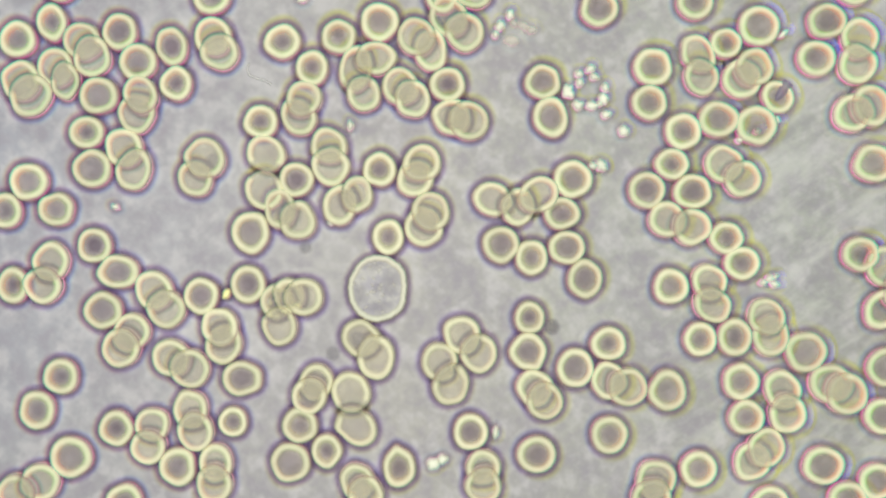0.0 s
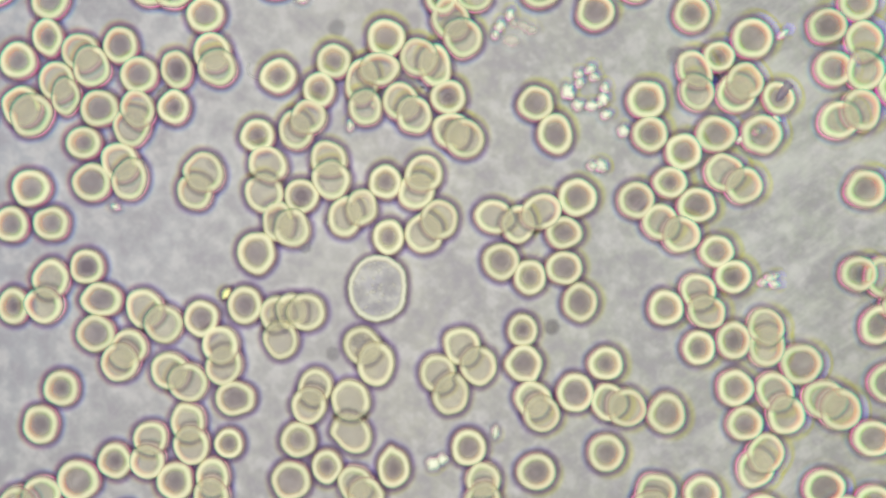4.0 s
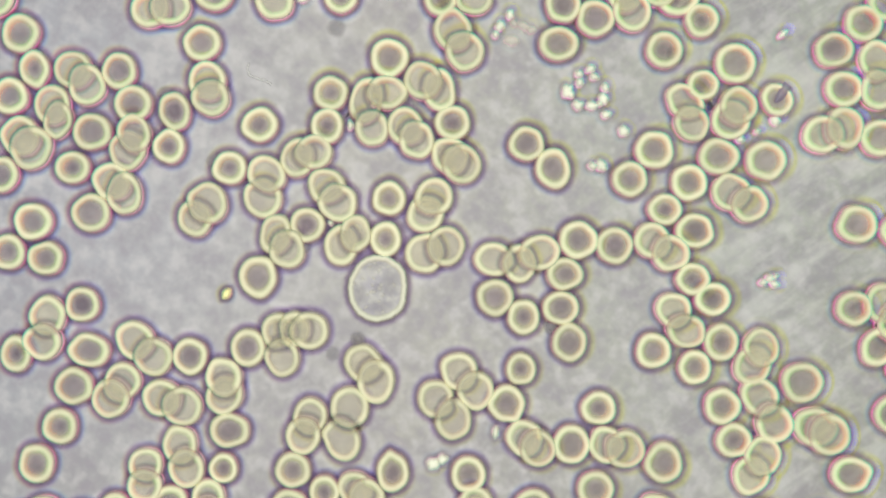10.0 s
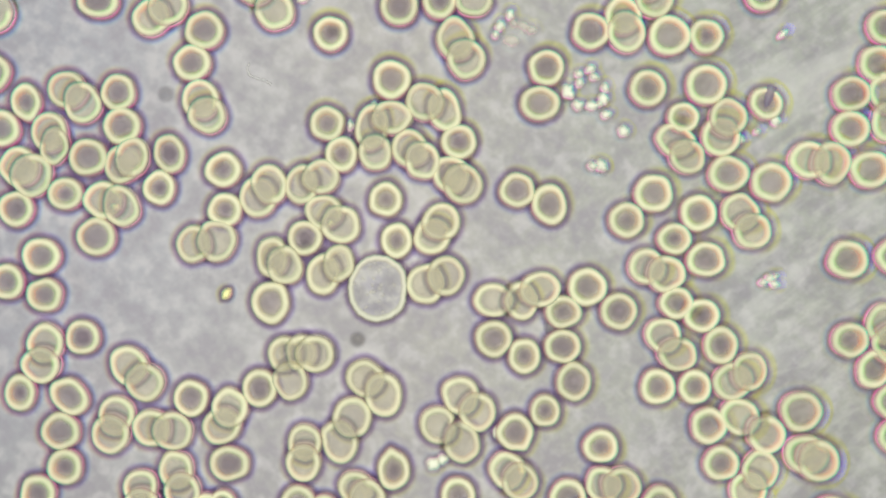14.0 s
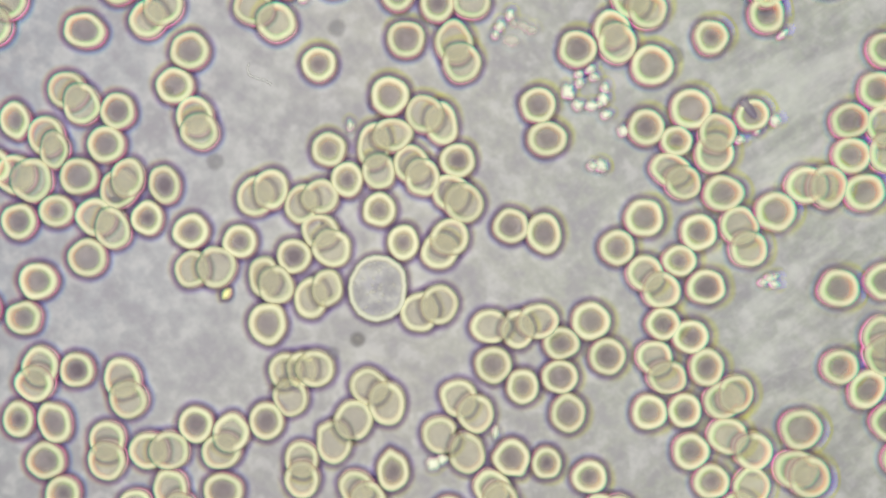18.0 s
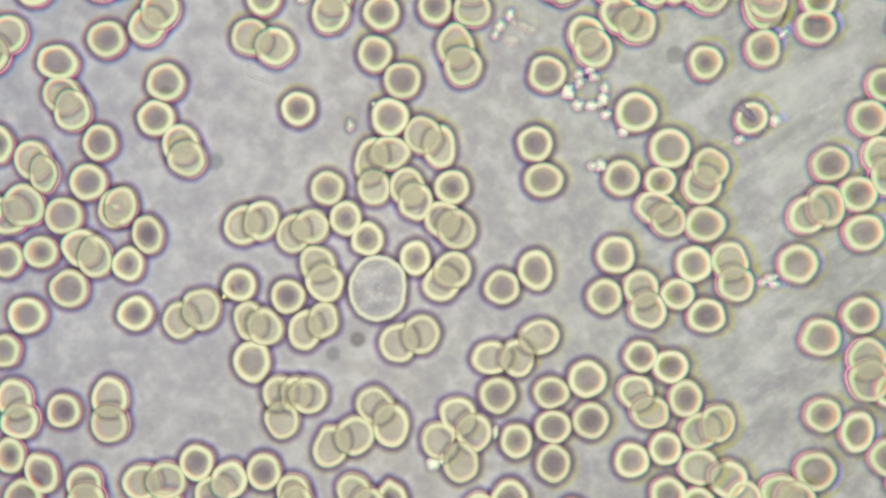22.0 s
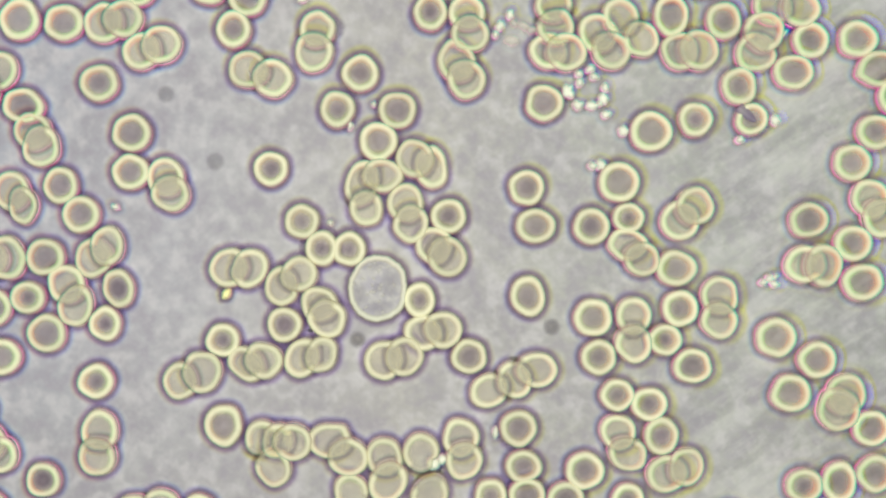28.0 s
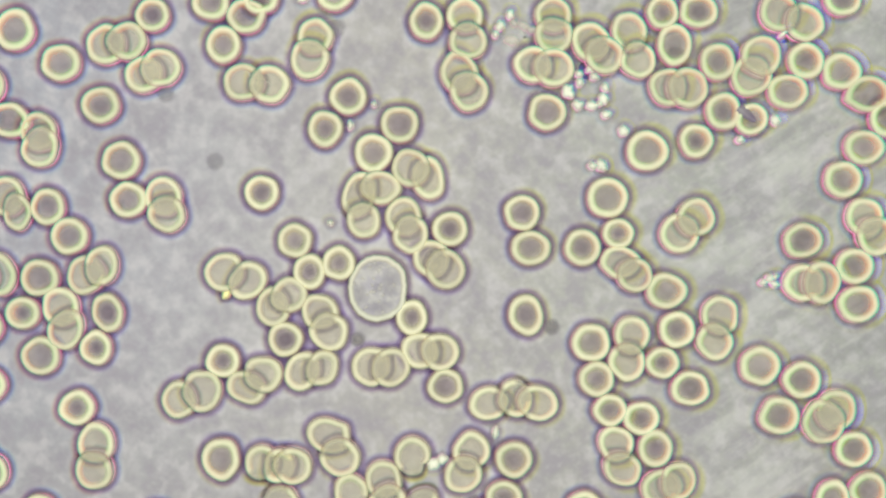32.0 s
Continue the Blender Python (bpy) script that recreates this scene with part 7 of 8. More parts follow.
    drift("e10a", [(0, -61.8, -16.4, -125), (4, -62.4, -19.6, -128), (8.5, -63.2, -24.0, -127), (10, -63.6, -26.2, -122), (11.5, -64.1, -29.2, -116), (13, -64.5, -31.6, -109), (16.5, -65.9, -35.7, -95), (19.5, -67.9, -40.5, -85), (20.5, -69.1, -42.7, -83), (23, -72.7, -49.8, -71), (32, -84.8, -74.6, 34)])
    drift("e10b", [(0, -63.9, -19.6, -125), (3, -63.7, -21.4, -127.2), (5.5, -65.1, -24.2, -129), (7, -65.5, -26.0, -128.0), (8.5, -65.7, -27.4, -127), (10, -65.9, -29.6, -122), (11.5, -65.9, -32.9, -116), (13, -65.9, -35.5, -109), (15, -66.0, -37.7, -100), (19, -67.2, -43.6, -86), (20.5, -68.6, -46.4, -83), (21.5, -70.0, -48.9, -80), (23.5, -72.4, -53.3, -67), (32, -82.7, -71.6, 34)])
    drift("e11a", [(0, -54.2, -21.5, -29), (5.5, -54.7, -25.2, -28), (8.5, -55.6, -27.8, -21), (10, -56.1, -29.5, -19), (11.5, -56.9, -31.8, -19), (16.5, -58.7, -38.5, -5), (19, -58.8, -41.3, 6), (22, -60.1, -46.4, 6), (29.5, -61.9, -53.4, 7), (32, -62.3, -55.0, 9)])
    drift("e11b", [(0, -50.2, -23.7, -29), (3, -50.5, -25.7, -28.5), (5.5, -50.7, -27.8, -28), (7, -51.0, -29.1, -24.5), (8.5, -51.3, -29.8, -21), (10, -51.7, -31.2, -19), (12.5, -52.7, -34.7, -18), (14, -53.6, -36.1, -14), (16, -54.2, -38.4, -7), (19.5, -54.5, -41.4, 8), (20.5, -54.9, -43.0, 9), (22, -54.9, -46.0, 6), (22.5, -55.1, -46.6, 5), (24.5, -56.0, -48.4, 4), (28, -56.0, -51.4, 6), (30, -56.4, -53.0, 7), (32, -56.7, -54.1, 9)])
    drift("e12", [(0, -48.0, -9.3), (3.5, -47.9, -13.3), (6, -48.9, -15.7), (8.5, -49.5, -18.6), (10, -50.2, -21.3), (11, -50.4, -23.8), (13, -50.1, -28.0), (16.5, -49.7, -32.9), (19, -48.8, -35.9), (20.5, -49.0, -37.8), (22, -48.9, -42.4), (24.5, -48.4, -47.0), (27.5, -48.4, -51.5), (29, -48.6, -53.3), (32, -48.8, -55.6)])
    drift("e13a", [(0, -44.3, -15.4, 101), (3.5, -44.2, -18.5, 100), (8.5, -43.8, -23.5, 96), (10, -43.5, -25.4, 91), (11.5, -43.1, -28.1, 84), (14.5, -42.2, -32.0, 65), (20, -42.0, -40.2, 48), (21, -42.3, -42.7, 45), (22, -42.4, -45.9, 40), (32, -43.2, -75.1, -19)])
    drift("e13b", [(0, -43.5, -19.2, 101), (6, -43.4, -25.2, 99), (8.5, -43.3, -27.3, 96), (10, -43.4, -29.3, 91), (12.5, -43.6, -33.8, 78), (14.5, -44.1, -35.8, 65), (17, -44.0, -38.9, 57.5), (18.5, -44.3, -41.1, 53), (20, -44.9, -43.6, 48), (20.5, -45.2, -44.6, 47), (22, -45.6, -48.7, 40), (32, -49.1, -72.8, -19)])
    drift("e14", [(0, -38.7, -7.0), (5.5, -39.4, -12.9), (7.5, -39.4, -15.5), (10, -38.7, -19.6), (12, -37.3, -24.4), (14.5, -36.2, -28.3), (18.5, -35.0, -35.1), (20, -35.0, -38.4), (21.5, -35.4, -42.8), (28.5, -36.8, -57.0), (32, -37.6, -62.9)])
    drift("e15a", [(0, -49.3, 13.8, 64), (3.5, -49.4, 11.5, 63), (8.5, -49.4, 7.7, 58), (10, -49.4, 5.9, 50), (12.5, -49.4, 1.9, 27), (14.5, -49.9, 0.6, 10), (17, -50.0, -2.6, 4), (19, -50.5, -5.5, 10), (20, -51.3, -7.4, 15), (21, -52.3, -10.5, 20), (22, -52.5, -14.3, 25), (23, -52.2, -16.9, 30), (25, -52.4, -21.4, 26), (29.5, -52.5, -27.9, 12), (32, -52.7, -30.0, 16)])
    drift("e15b", [(0, -47.2, 18.1, 64), (3.5, -47.4, 15.6, 63), (8.5, -47.2, 11.4, 58), (10, -46.7, 9.2, 50), (11.5, -46.0, 5.9, 38), (14, -44.8, 1.7, 13), (16.5, -44.7, -1.7, 4), (18.5, -45.0, -4.1, 8), (20, -46.4, -6.2, 15), (21, -47.5, -8.7, 20), (22.5, -47.9, -13.3, 28), (24.5, -47.9, -17.2, 28), (26, -47.6, -21.7, 22), (27.5, -47.7, -23.6, 15), (30, -47.7, -27.6, 13), (32, -47.7, -28.1, 16)])
    drift("e16", [(0, -50.2, -31.6, -76), (3, -50.5, -33.6, -75), (6, -51.1, -35.1, -76), (9, -51.7, -37.5, -75), (10, -52.3, -38.6, -76), (12, -52.7, -40.9, -75.4), (13.5, -52.9, -43.0, -75), (16, -53.8, -45.6, -71), (19, -54.3, -48.2, -70), (32, -58.9, -64.0, -44)])
    drift("f1", [(0, -75.9, -25.3), (1.5, -75.8, -26.5), (3.5, -75.8, -27.3), (8, -76.1, -32.5), (10, -76.1, -35.2), (12, -75.3, -40.0), (14.5, -75.1, -43.9), (32, -81.1, -70.3)])
    drift("f2", [(0, -80.6, -32.0), (3.5, -79.9, -34.3), (7, -80.4, -39.0), (10, -80.7, -42.6), (32, -75.1, -93.7)])
    drift("f3", [(0, -64.9, -35.6), (6, -65.2, -45.3), (32, -60.8, -90.0)])
    drift("f4", [(0, -73.9, -41.3), (1.5, -73.2, -42.8), (4, -72.5, -46.0), (32, -69.9, -87.1)])
    drift("f6a", [(0, -57.7, -34.6, -100), (8.5, -58.7, -41.0, -92), (13, -59.8, -45.8, -93), (32, -64.8, -62.1, -91)])
    drift("f6b", [(0, -58.5, -39.3, -100), (9, -59.0, -46.1, -92), (32, -65.0, -71.9, -91)])
    drift("f7", [(0, -49.1, -36.2, -76), (5.5, -50.1, -39.8, -76), (10, -50.9, -43.5, -76), (11, -51.3, -45.0, -76), (13, -51.6, -47.2, -75), (32, -54.6, -66.6, -44)])
    drift("f8", [(0, -41.7, -34.3), (6, -42.7, -40.3), (8.5, -42.8, -42.0), (10, -43.6, -43.5), (11.5, -43.8, -46.2), (32, -43.7, -74.4)])
    drift("f9", [(0, -52.7, -43.2), (5.5, -53.4, -47.2), (32, -60.4, -70.2)])
    drift("f10", [(0, -45.1, -42.2, -95), (6.5, -46.1, -46.8, -95), (32, -48.3, -64.5, -116)])
    drift("f11", [(0, -39.9, -25.7), (5, -41.5, -30.5), (10, -42.4, -36.0), (11, -42.7, -38.1), (12.5, -42.4, -40.8), (15, -42.5, -43.7), (17, -43.2, -46.5), (32, -49.7, -64.4)])
    drift("f16a", [(0, -28.4, -35.0), (3.5, -28.6, -37.6), (10, -29.8, -43.9), (11.5, -29.6, -46.9), (13, -29.1, -49.1), (32, -24.2, -81.9)])
    drift("f16b", [(0, -30.3, -42.4), (4, -30.2, -46.0), (32, -34.3, -74.2)])
    drift("f17", [(0, -23.1, -40.1), (3, -22.9, -42.4), (6, -23.5, -44.8), (32, -23.6, -71.7)])
    drift("f22", [(0, 5.5, -36.3), (3.5, 5.1, -39.1), (8.5, 5.6, -42.9), (11, 4.4, -46.0), (13.5, 3.2, -48.5), (32, -4.8, -66.0)])
    drift("f23", [(0, 8.0, -43.1, -90), (3, 8.1, -44.9, -90), (5.5, 7.6, -46.7, -91), (32, 3.8, -72.3, -56)])
    drift("f24", [(0, 18.6, -40.8), (3, 18.6, -43.2), (5.5, 18.4, -46.0), (32, 15.6, -76.3)])
    drift("f26a", [(0, 18.1, -27.4, -55), (3.5, 17.8, -29.3, -56), (8.5, 16.5, -34.7, -49), (11.5, 15.1, -40.1, -53), (13, 13.6, -42.5, -56), (17.5, 9.9, -46.8, -58), (20.5, 8.1, -49.8, -64), (25.5, 6.0, -56.9, -66), (32, 4.0, -64.0, -68)])
    drift("f26b", [(0, 20.2, -30.1, -55), (4, 19.6, -32.6, -56), (8.5, 19.1, -37.0, -49), (10.5, 18.6, -40.5, -50), (12, 17.3, -43.5, -55), (13, 16.2, -45.0, -56), (16, 13.6, -47.9, -55), (18, 11.3, -49.8, -59), (20.5, 9.5, -52.6, -64), (23.5, 8.0, -57.0, -65), (32, 5.2, -66.8, -68)])
    drift("f27", [(0, 26.3, -23.6), (3.5, 26.3, -27.8), (8, 25.8, -34.8), (10, 25.5, -38.8), (11.5, 25.2, -44.4), (13.5, 24.9, -48.7), (32, 21.7, -91.6)])
    drift("f29a", [(0, 32.7, -26.0, -20), (4, 32.7, -30.3, -18), (8.5, 32.4, -36.5, -13), (10, 32.2, -38.8, -11), (11.5, 31.9, -42.7, -8), (13, 31.7, -45.5, -5), (16.5, 31.5, -50.0, -6), (20.5, 30.8, -56.2, -9), (32, 28.8, -73.0, -9)])
    drift("f29b", [(0, 36.7, -27.4, -20), (3.5, 36.5, -30.9, -18), (8.5, 36.4, -37.4, -13), (10, 36.2, -39.7, -11), (11.5, 35.9, -43.2, -8), (13, 35.6, -45.8, -5), (16.5, 35.1, -50.3, -6), (20.5, 34.1, -56.8, -9), (32, 32.2, -73.5, -9)])
    drift("f30", [(0, 44.6, -28.1), (8, 44.1, -38.6), (10, 43.8, -42.4), (32, 38.2, -100.8)])
    drift("f31", [(0, 33.1, -36.9), (2.5, 32.8, -39.0), (8.5, 30.9, -45.8), (32, 22.8, -82.4)])
    drift("f32", [(0, 42.4, -45.5, -104), (32, 42.4, -66.9, -133)])
    drift("f33", [(0, 50.8, -43.7), (2, 51.2, -46.2), (32, 53.7, -79.8)])
    drift("f37a", [(0, 61.3, -42.4, 49), (3, 62.0, -43.6, 55), (8.5, 61.8, -44.6, 64), (10, 61.1, -45.2, 63), (12, 60.9, -46.5, 63), (20, 57.7, -54.3, 65.0), (32, 53.6, -63.5, 68)])
    drift("f37b", [(0, 64.2, -39.4, 49), (4, 64.1, -40.5, 57), (8.5, 64.1, -40.9, 64), (10, 63.5, -41.0, 63), (11.5, 63.3, -43.0, 64), (13, 63.2, -43.4, 63.5), (14.5, 62.8, -44.2, 63), (16.5, 61.6, -46.5, 63), (20, 60.9, -47.7, 64), (21.5, 60.0, -49.2, 65), (32, 56.4, -56.3, 68)])
    drift("f40", [(0, 87.7, -33.2), (3.5, 85.9, -36.9), (6.5, 83.7, -40.8), (9, 82.0, -43.2), (11.5, 79.7, -47.7), (32, 65.7, -83.1)])
    drift("f41", [(0, 75.6, -43.0), (2.5, 75.8, -45.8), (32, 73.0, -81.6)])
    drift("g1", [(0, -84.5, 41.7), (3.5, -84.4, 38.0), (8.5, -85.4, 32.5), (10, -86.0, 30.4), (32, -95.3, -14.9)])
    drift("g4", [(0, -87.0, 7.6), (3.5, -85.8, 5.3), (8.5, -85.9, 1.0), (10, -86.4, -0.6), (12.5, -86.1, -4.8), (13.5, -86.3, -6.0), (14.5, -87.1, -7.0), (17, -89.9, -10.0), (19, -92.6, -13.3), (20.5, -94.1, -15.3), (21.5, -95.5, -17.4), (32, -103.9, -29.1)])
    drift("t1", [(0, -70.3, 91.3), (23.5, -82.3, 50.4), (25.5, -83.6, 48.0), (29, -84.4, 44.9), (30.5, -85.0, 44.0), (32, -85.1, 43.6)])
    drift("t2", [(0, -75.6, 117.8), (29, -75.3, 42.7), (30, -75.8, 40.5), (32, -75.9, 37.0)])
    drift("t3a", [(0, -72.1, 81.4, 55), (25, -67.8, 49.0, 17.5), (30, -67.5, 42.5, 10), (32, -67.2, 40.6, 10)])
    drift("t3b", [(0, -70.6, 84.4, 55), (27, -63.7, 47.2, 10), (30, -63.0, 43.2, 10), (32, -62.7, 41.3, 10)])
    drift("t4", [(0, -79.8, 87.0), (32, -57.7, 46.5)])
    drift("t6", [(0, -51.4, 89.2), (20.5, -66.4, 46.4), (21, -66.7, 45.1), (22, -66.8, 41.7), (23, -66.6, 39.2), (24, -66.8, 37.6), (28, -68.3, 33.0), (32, -68.0, 28.6)])
    drift("t8", [(0, -36.4, 73.8), (32, -39.1, 46.3)])
    drift("t9", [(0, -6.5, 66.3), (25.5, -39.3, 46.4), (28, -41.6, 43.7), (30.5, -43.1, 41.5), (32, -43.6, 40.6)])
    drift("t15a", [(0, -7.2, 77.1, 142), (16.5, -17.9, 57.2, 196), (22, -21.4, 50.6, 254), (25, -23.3, 46.8, 258), (28, -24.9, 44.0, 261), (32, -25.3, 42.5, 256)])
    drift("t15b", [(0, -16.8, 84.8, 142), (16, -21.0, 57.2, 191), (21, -22.3, 48.6, 246), (23.5, -22.9, 44.3, 258), (25, -24.6, 42.4, 258), (27.5, -25.5, 39.5, 261), (29, -25.9, 38.4, 260), (32, -26.5, 37.7, 256)])
    drift("t16", [(0, -3.5, 104.9), (24.5, -14.1, 41.5), (26, -15.3, 38.4), (29, -17.0, 33.4), (30.5, -18.1, 31.4), (32, -18.8, 30.3)])
    drift("t20", [(0, -0.2, 50.5), (13, -0.6, 49.6), (20.5, -1.4, 48.5), (27.5, -2.4, 47.3), (32, -3.3, 45.3)])
    drift("t21a", [(0, 5.8, 58.6, -88), (8.5, 5.6, 57.0, -86), (19, 5.2, 54.1, -85), (23, 5.4, 51.8, -84), (25.5, 5.4, 49.6, -82), (28, 4.7, 47.3, -81), (29, 4.4, 47.3, -82), (32, 4.3, 46.7, -83)])
    drift("t21b", [(0, 6.1, 51.3, -88), (13, 6.1, 49.8, -84), (19, 5.6, 49.0, -85), (20.5, 5.7, 48.4, -85), (25, 6.0, 45.4, -82), (28, 5.4, 42.7, -81), (30, 5.0, 41.7, -82), (32, 5.0, 41.3, -83)])
    drift("t23a", [(0, 21.9, 68.0, 28), (19, 21.9, 55.1, 49), (30, 21.9, 47.7, -78), (32, 21.9, 46.8, -88)])
    drift("t23b", [(0, 29.9, 72.1, 28), (20, 24.6, 57.3, 42), (22, 24.0, 52.3, 18), (25.5, 22.9, 45.7, -24), (30.5, 22.1, 43.2, -84), (32, 22.0, 42.4, -88)])
    drift("t27a", [(0, 25.6, 73.1, 28), (20, 32.5, 54.2, 1), (30, 36.0, 44.8, -64), (32, 36.9, 43.5, -69)])
    drift("t27b", [(0, 54.2, 89.8, 28), (18.5, 44.5, 57.9, 6), (23.5, 41.9, 49.3, -17), (25, 41.4, 46.7, -28), (28, 39.3, 41.6, -53), (29.5, 39.2, 39.7, -61), (32, 38.7, 37.5, -69)])
    drift("t28", [(0, 50.8, 73.2), (23.5, 45.7, 51.3), (25.5, 45.4, 49.0), (27.5, 45.4, 46.9), (28.5, 45.3, 45.8), (30.5, 45.5, 42.2), (32, 46.0, 40.6)])
    drift("t29a", [(0, 54.7, 91.3), (32, 43.6, 47.0)])
    drift("t29b", [(0, 56.2, 96.5), (32, 50.8, 47.2)])
    drift("t30a", [(0, 68.8, 101.1, -141), (20, 52.5, 56.7, -82), (26, 47.6, 43.4, -10), (29.5, 46.1, 36.5, -3), (32, 44.4, 32.2, -4)])
    drift("t30b", [(0, 58.1, 92.4, -141), (18.5, 53.3, 57.3, -99), (26, 51.3, 43.1, -10), (27, 50.8, 41.1, -4), (28.5, 50.7, 38.6, -3), (30, 49.7, 35.2, -4), (32, 48.6, 32.0, -4)])
    drift("t31", [(0, 48.2, 100.4), (27, 55.1, 47.0), (28.5, 55.9, 44.4), (30, 55.6, 41.1), (31, 55.2, 39.4), (32, 54.6, 37.2)])
    drift("t33a", [(0, 64.3, 64.6, -88), (14, 64.3, 55.0, -83), (18.5, 64.3, 51.8, -67), (22, 64.4, 49.5, -25.0), (24.5, 64.7, 47.4, 5), (25.5, 64.5, 46.5, 17), (27.5, 63.9, 44.0, 41), (29.5, 63.5, 40.9, 65), (32, 63.2, 38.4, 65)])
    drift("t33b", [(0, 63.4, 85.7, -88), (18.5, 63.4, 53.9, -67), (22, 63.4, 47.9, -25.0), (24, 63.6, 44.2, -1), (25.5, 63.5, 42.6, 17), (27.5, 62.2, 39.7, 41), (29.5, 61.8, 36.6, 65), (32, 61.1, 34.1, 65)])
    drift("t34a", [(0, 60.6, 67.9, 73), (20, 64.1, 54.4, 42), (30, 65.8, 47.6, -19), (32, 66.5, 47.2, -21)])
    drift("t34b", [(0, 66.2, 87.0, 73), (21.5, 69.9, 57.3, 36), (29.5, 71.2, 46.1, -17), (30.5, 71.3, 45.3, -20), (32, 71.8, 44.9, -21)])
    drift("t35", [(0, 82.2, 75.8), (23, 74.3, 48.1), (24.5, 73.8, 45.8), (26, 73.4, 44.4), (28, 73.1, 41.5), (29.5, 72.6, 38.8), (30.5, 72.1, 37.9), (32, 72.1, 37.4)])
    drift("t36", [(0, 89.4, 99.4), (21.5, 74.5, 45.4), (23, 73.5, 41.9), (24.5, 72.2, 38.9), (27.5, 69.8, 35.8), (29.5, 69.2, 33.0), (30.5, 68.8, 31.9), (32, 68.5, 31.3)])
    drift("t38", [(0, 111.3, 109.0), (27.5, 83.0, 42.7), (30.5, 80.2, 37.4), (32, 79.2, 35.3)])
    drift("t39", [(0, 119.4, 75.9), (22.5, 92.8, 44.1), (25.5, 88.9, 39.9), (28.5, 86.5, 35.0), (32, 84.5, 30.8)])
    drift("t40", [(0, 91.0, 63.4), (12.5, 88.2, 45.8), (20, 88.3, 36.5), (24, 87.6, 28.8), (29, 85.6, 22.3), (32, 83.7, 20.2)])
    drift("f23b", [(0, 8.0, -46.9, -90), (3, 8.1, -48.9, -90), (6.5, 7.4, -52.3, -91), (32, 5.4, -74.5, -56)])
    drift("f10b", [(0, -45.4, -46.6, -95), (8.5, -46.7, -52.1, -97), (32, -51.0, -70.0, -116)])
    drift("f5a", [(0, -79.7, -46.2, -155), (8, -79.2, -51.3, -156), (32, -77.4, -67.8, -159)])
    drift("f5b", [(0, -84.8, -48.6, -155), (6.5, -84.3, -52.5, -156), (32, -82.4, -69.7, -159)])
    drift("f5c", [(0, -63.2, -50.2), (4, -63.2, -54.0), (32, -63.2, -83.9)])
    drift("d19b", [(0, -15.3, -48.6, -51), (10, -15.1, -49.1, -35), (19, -14.8, -49.8, -43), (32, -13.7, -58.4, -65)])
    drift("f32b", [(0, 41.4, -49.4, -104), (6.5, 41.1, -53.1, -110), (32, 39.2, -70.3, -133)])
    drift("f43", [(0, 65.0, -50.8), (3, 63.7, -52.1), (9, 63.1, -53.4), (32, 60.9, -68.8)])
    drift("f44", [(0, 80.5, -49.8), (3.5, 80.1, -52.2), (32, 72.4, -77.3)])
    drift("f45", [(0, 86.4, -46.2), (3.5, 85.8, -50.0), (32, 77.1, -88.1)])
    drift("f46", [(0, 87.9, -23.5), (3.5, 88.3, -26.1), (5, 88.5, -27.6), (8, 89.0, -30.7), (32, 94.5, -58.2)])
    drift("h1a", [(0, 87.9, -3.3, -56), (8.5, 87.7, -9.0, -54), (13, 87.9, -13.9, -65), (19, 86.9, -17.9, -81), (20.5, 85.9, -19.3, -84), (22, 84.4, -21.5, -85), (25, 82.1, -25.2, -98), (29.5, 79.4, -30.1, -129), (32, 78.3, -31.8, -136)])
    drift("h1b", [(0, 91.8, -8.9, -56), (5.5, 91.4, -11.4, -54), (8.5, 90.9, -13.3, -54), (13, 89.7, -17.9, -65), (19, 87.5, -22.0, -81), (20.5, 86.4, -23.6, -84), (22, 84.7, -26.1, -85), (24, 82.7, -28.3, -92), (29.5, 77.1, -32.9, -129), (32, 75.5, -34.3, -136)])
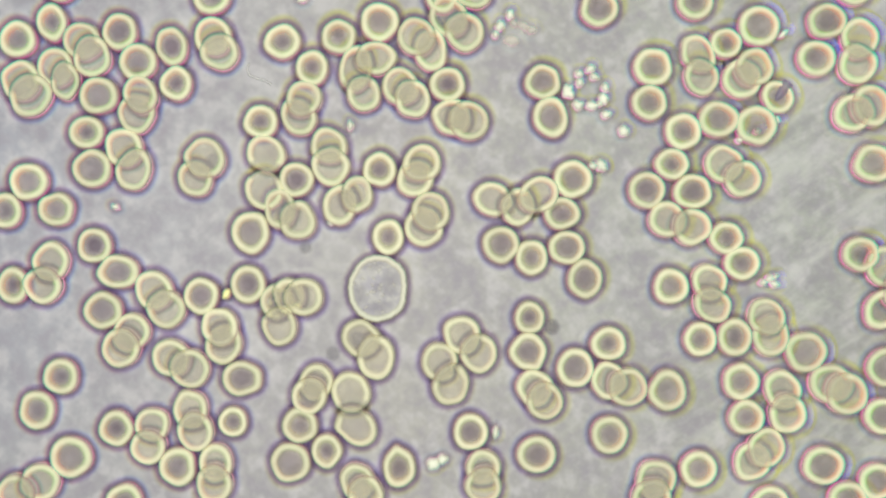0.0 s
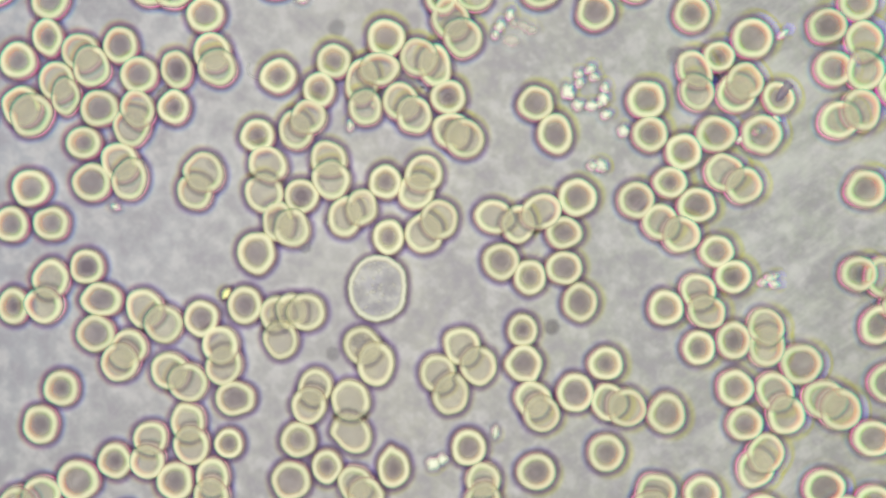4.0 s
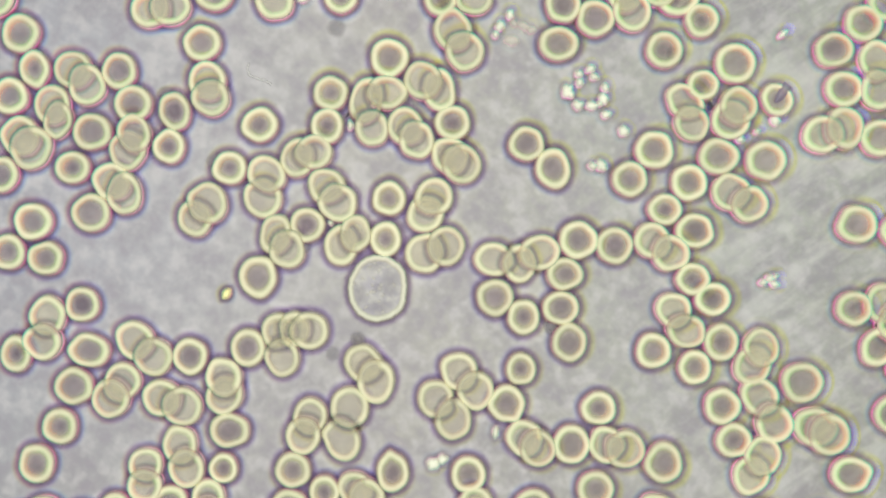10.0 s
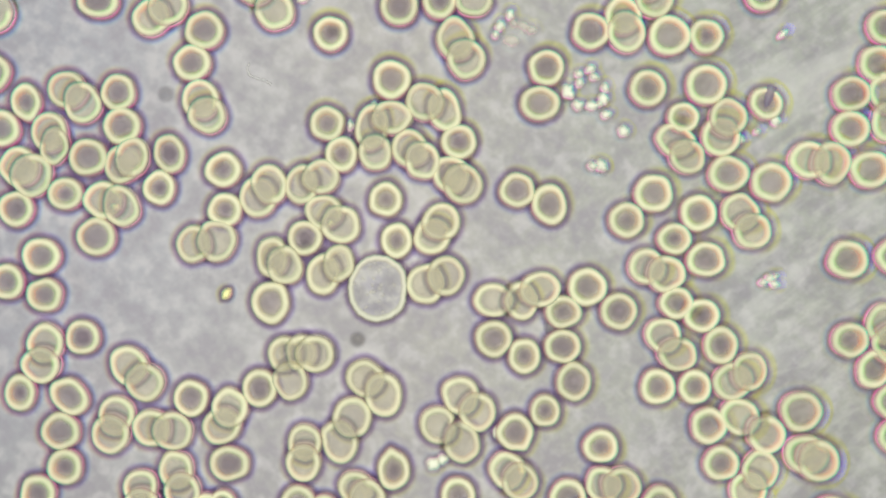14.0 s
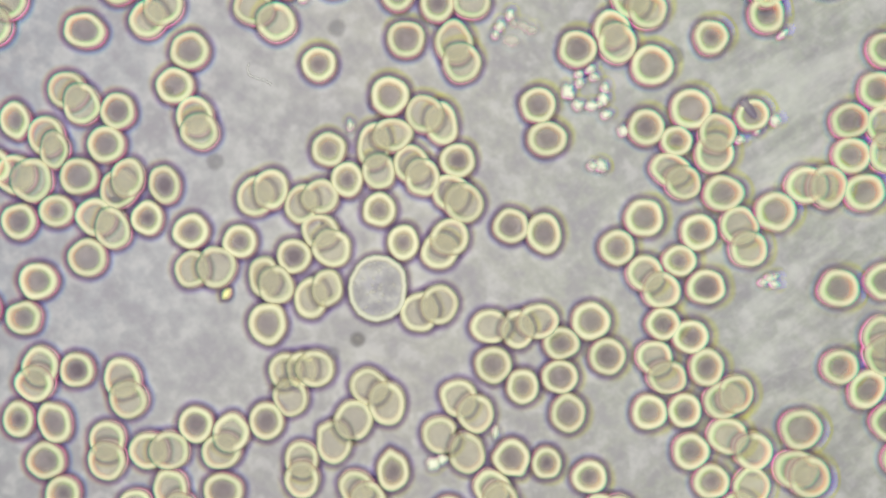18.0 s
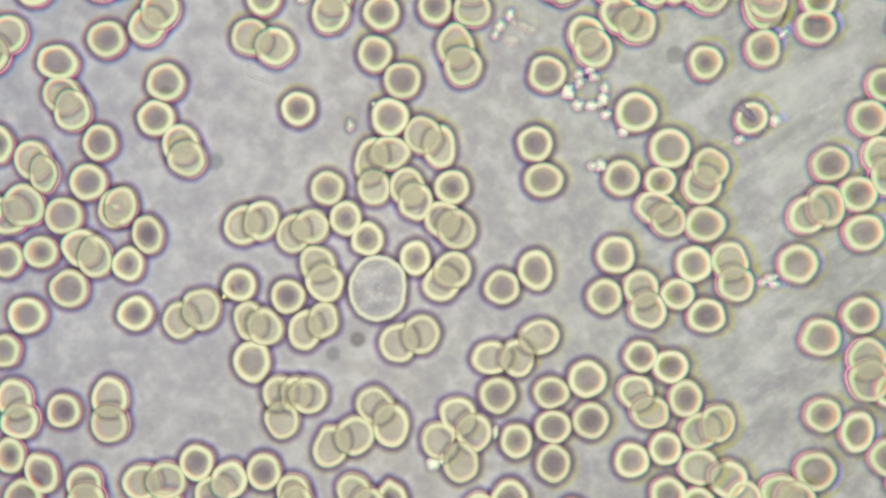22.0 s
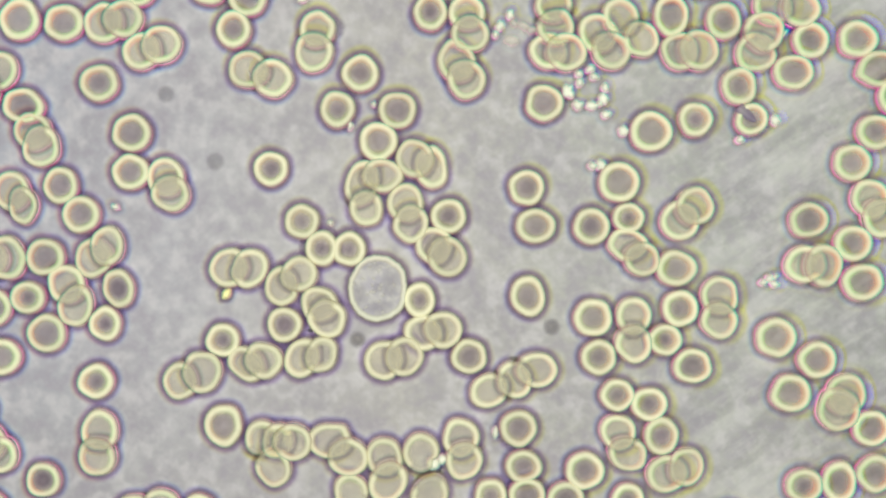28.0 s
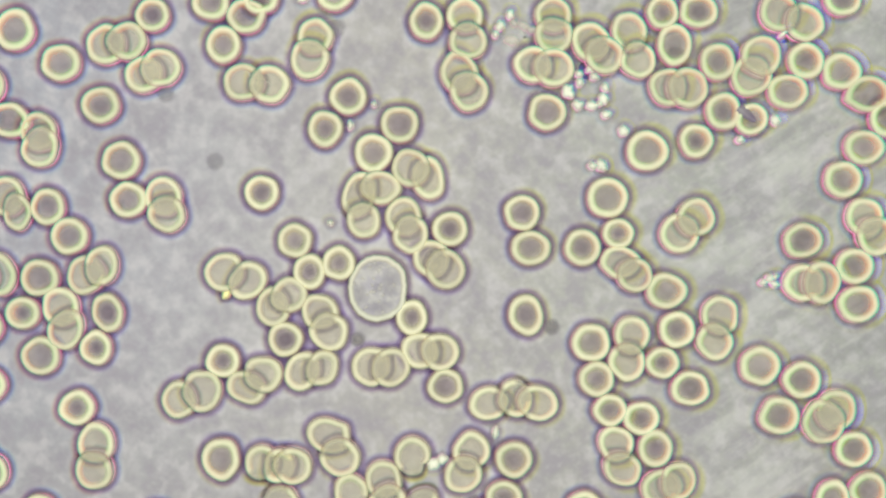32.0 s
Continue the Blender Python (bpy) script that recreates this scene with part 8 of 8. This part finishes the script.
    drift("h2", [(0, 100.8, -3.3), (11.5, 95.9, -14.8), (17, 93.0, -21.0), (20.5, 90.8, -25.3), (22, 89.4, -28.2), (24.5, 87.4, -31.6), (28, 85.1, -35.6), (30, 83.0, -38.1), (32, 81.6, -39.8)])
    drift("h3", [(0, 96.3, -13.4), (3.5, 95.0, -16.6), (8.5, 92.9, -21.9), (10, 92.1, -23.9), (11.5, 91.0, -26.9), (13, 90.1, -29.1), (17.5, 88.7, -33.9), (19.5, 89.4, -36.2), (21.5, 88.6, -40.5), (23, 88.1, -42.4), (25, 87.8, -42.7), (28, 85.9, -44.6), (30, 85.3, -46.5), (32, 84.5, -48.0)])
    drift("c18", [(0, 66.5, 30.2, -85), (8.5, 66.8, 29.8, -85), (10, 66.4, 29.7, -85), (13, 64.9, 29.3, -75), (16.5, 62.4, 27.6, -38), (19, 61.3, 26.3, -5), (32, 61.3, 25.8, 0)])
    drift("m1", [(0, -76.0, 53.0), (3.5, -77.8, 50.0), (8.5, -81.8, 45.0), (10, -83.9, 42.9), (11.5, -86.9, 39.5), (13, -88.7, 36.7), (32, -113.9, 8.3)])
    drift("m2", [(0, -89.4, 55.4, -116), (6, -88.7, 51.4, -114), (9, -88.5, 50.5, -117), (11, -89.0, 49.3, -121), (16.5, -89.2, 45.0, -124), (19, -89.6, 43.5, -129), (20.5, -89.8, 41.6, -131), (22, -89.9, 38.6, -130), (24, -89.3, 35.1, -128), (25.5, -90.0, 33.6, -129), (28, -91.9, 31.0, -127), (30, -92.7, 28.7, -121), (32, -93.2, 27.1, -117)])
    drift("m3", [(0, 111.4, 73.2), (27.5, 90.4, 31.2), (29.5, 89.2, 28.3), (32, 88.4, 26.0)])
    drift("m5", [(0, -49.9, 73.4), (32, -46.1, 49.1)])
    drift("m4", [(0, -32.4, 88.5), (30, -36.0, 52.1), (32, -36.2, 50.2)])
    drift("m6", [(0, -17.9, 101.3), (32, -21.5, 50.9)])
    drift("m7", [(0, 34.6, 97.8), (28.5, 73.1, 54.8), (30.5, 76.4, 51.6), (32, 79.4, 49.9)])


motions()
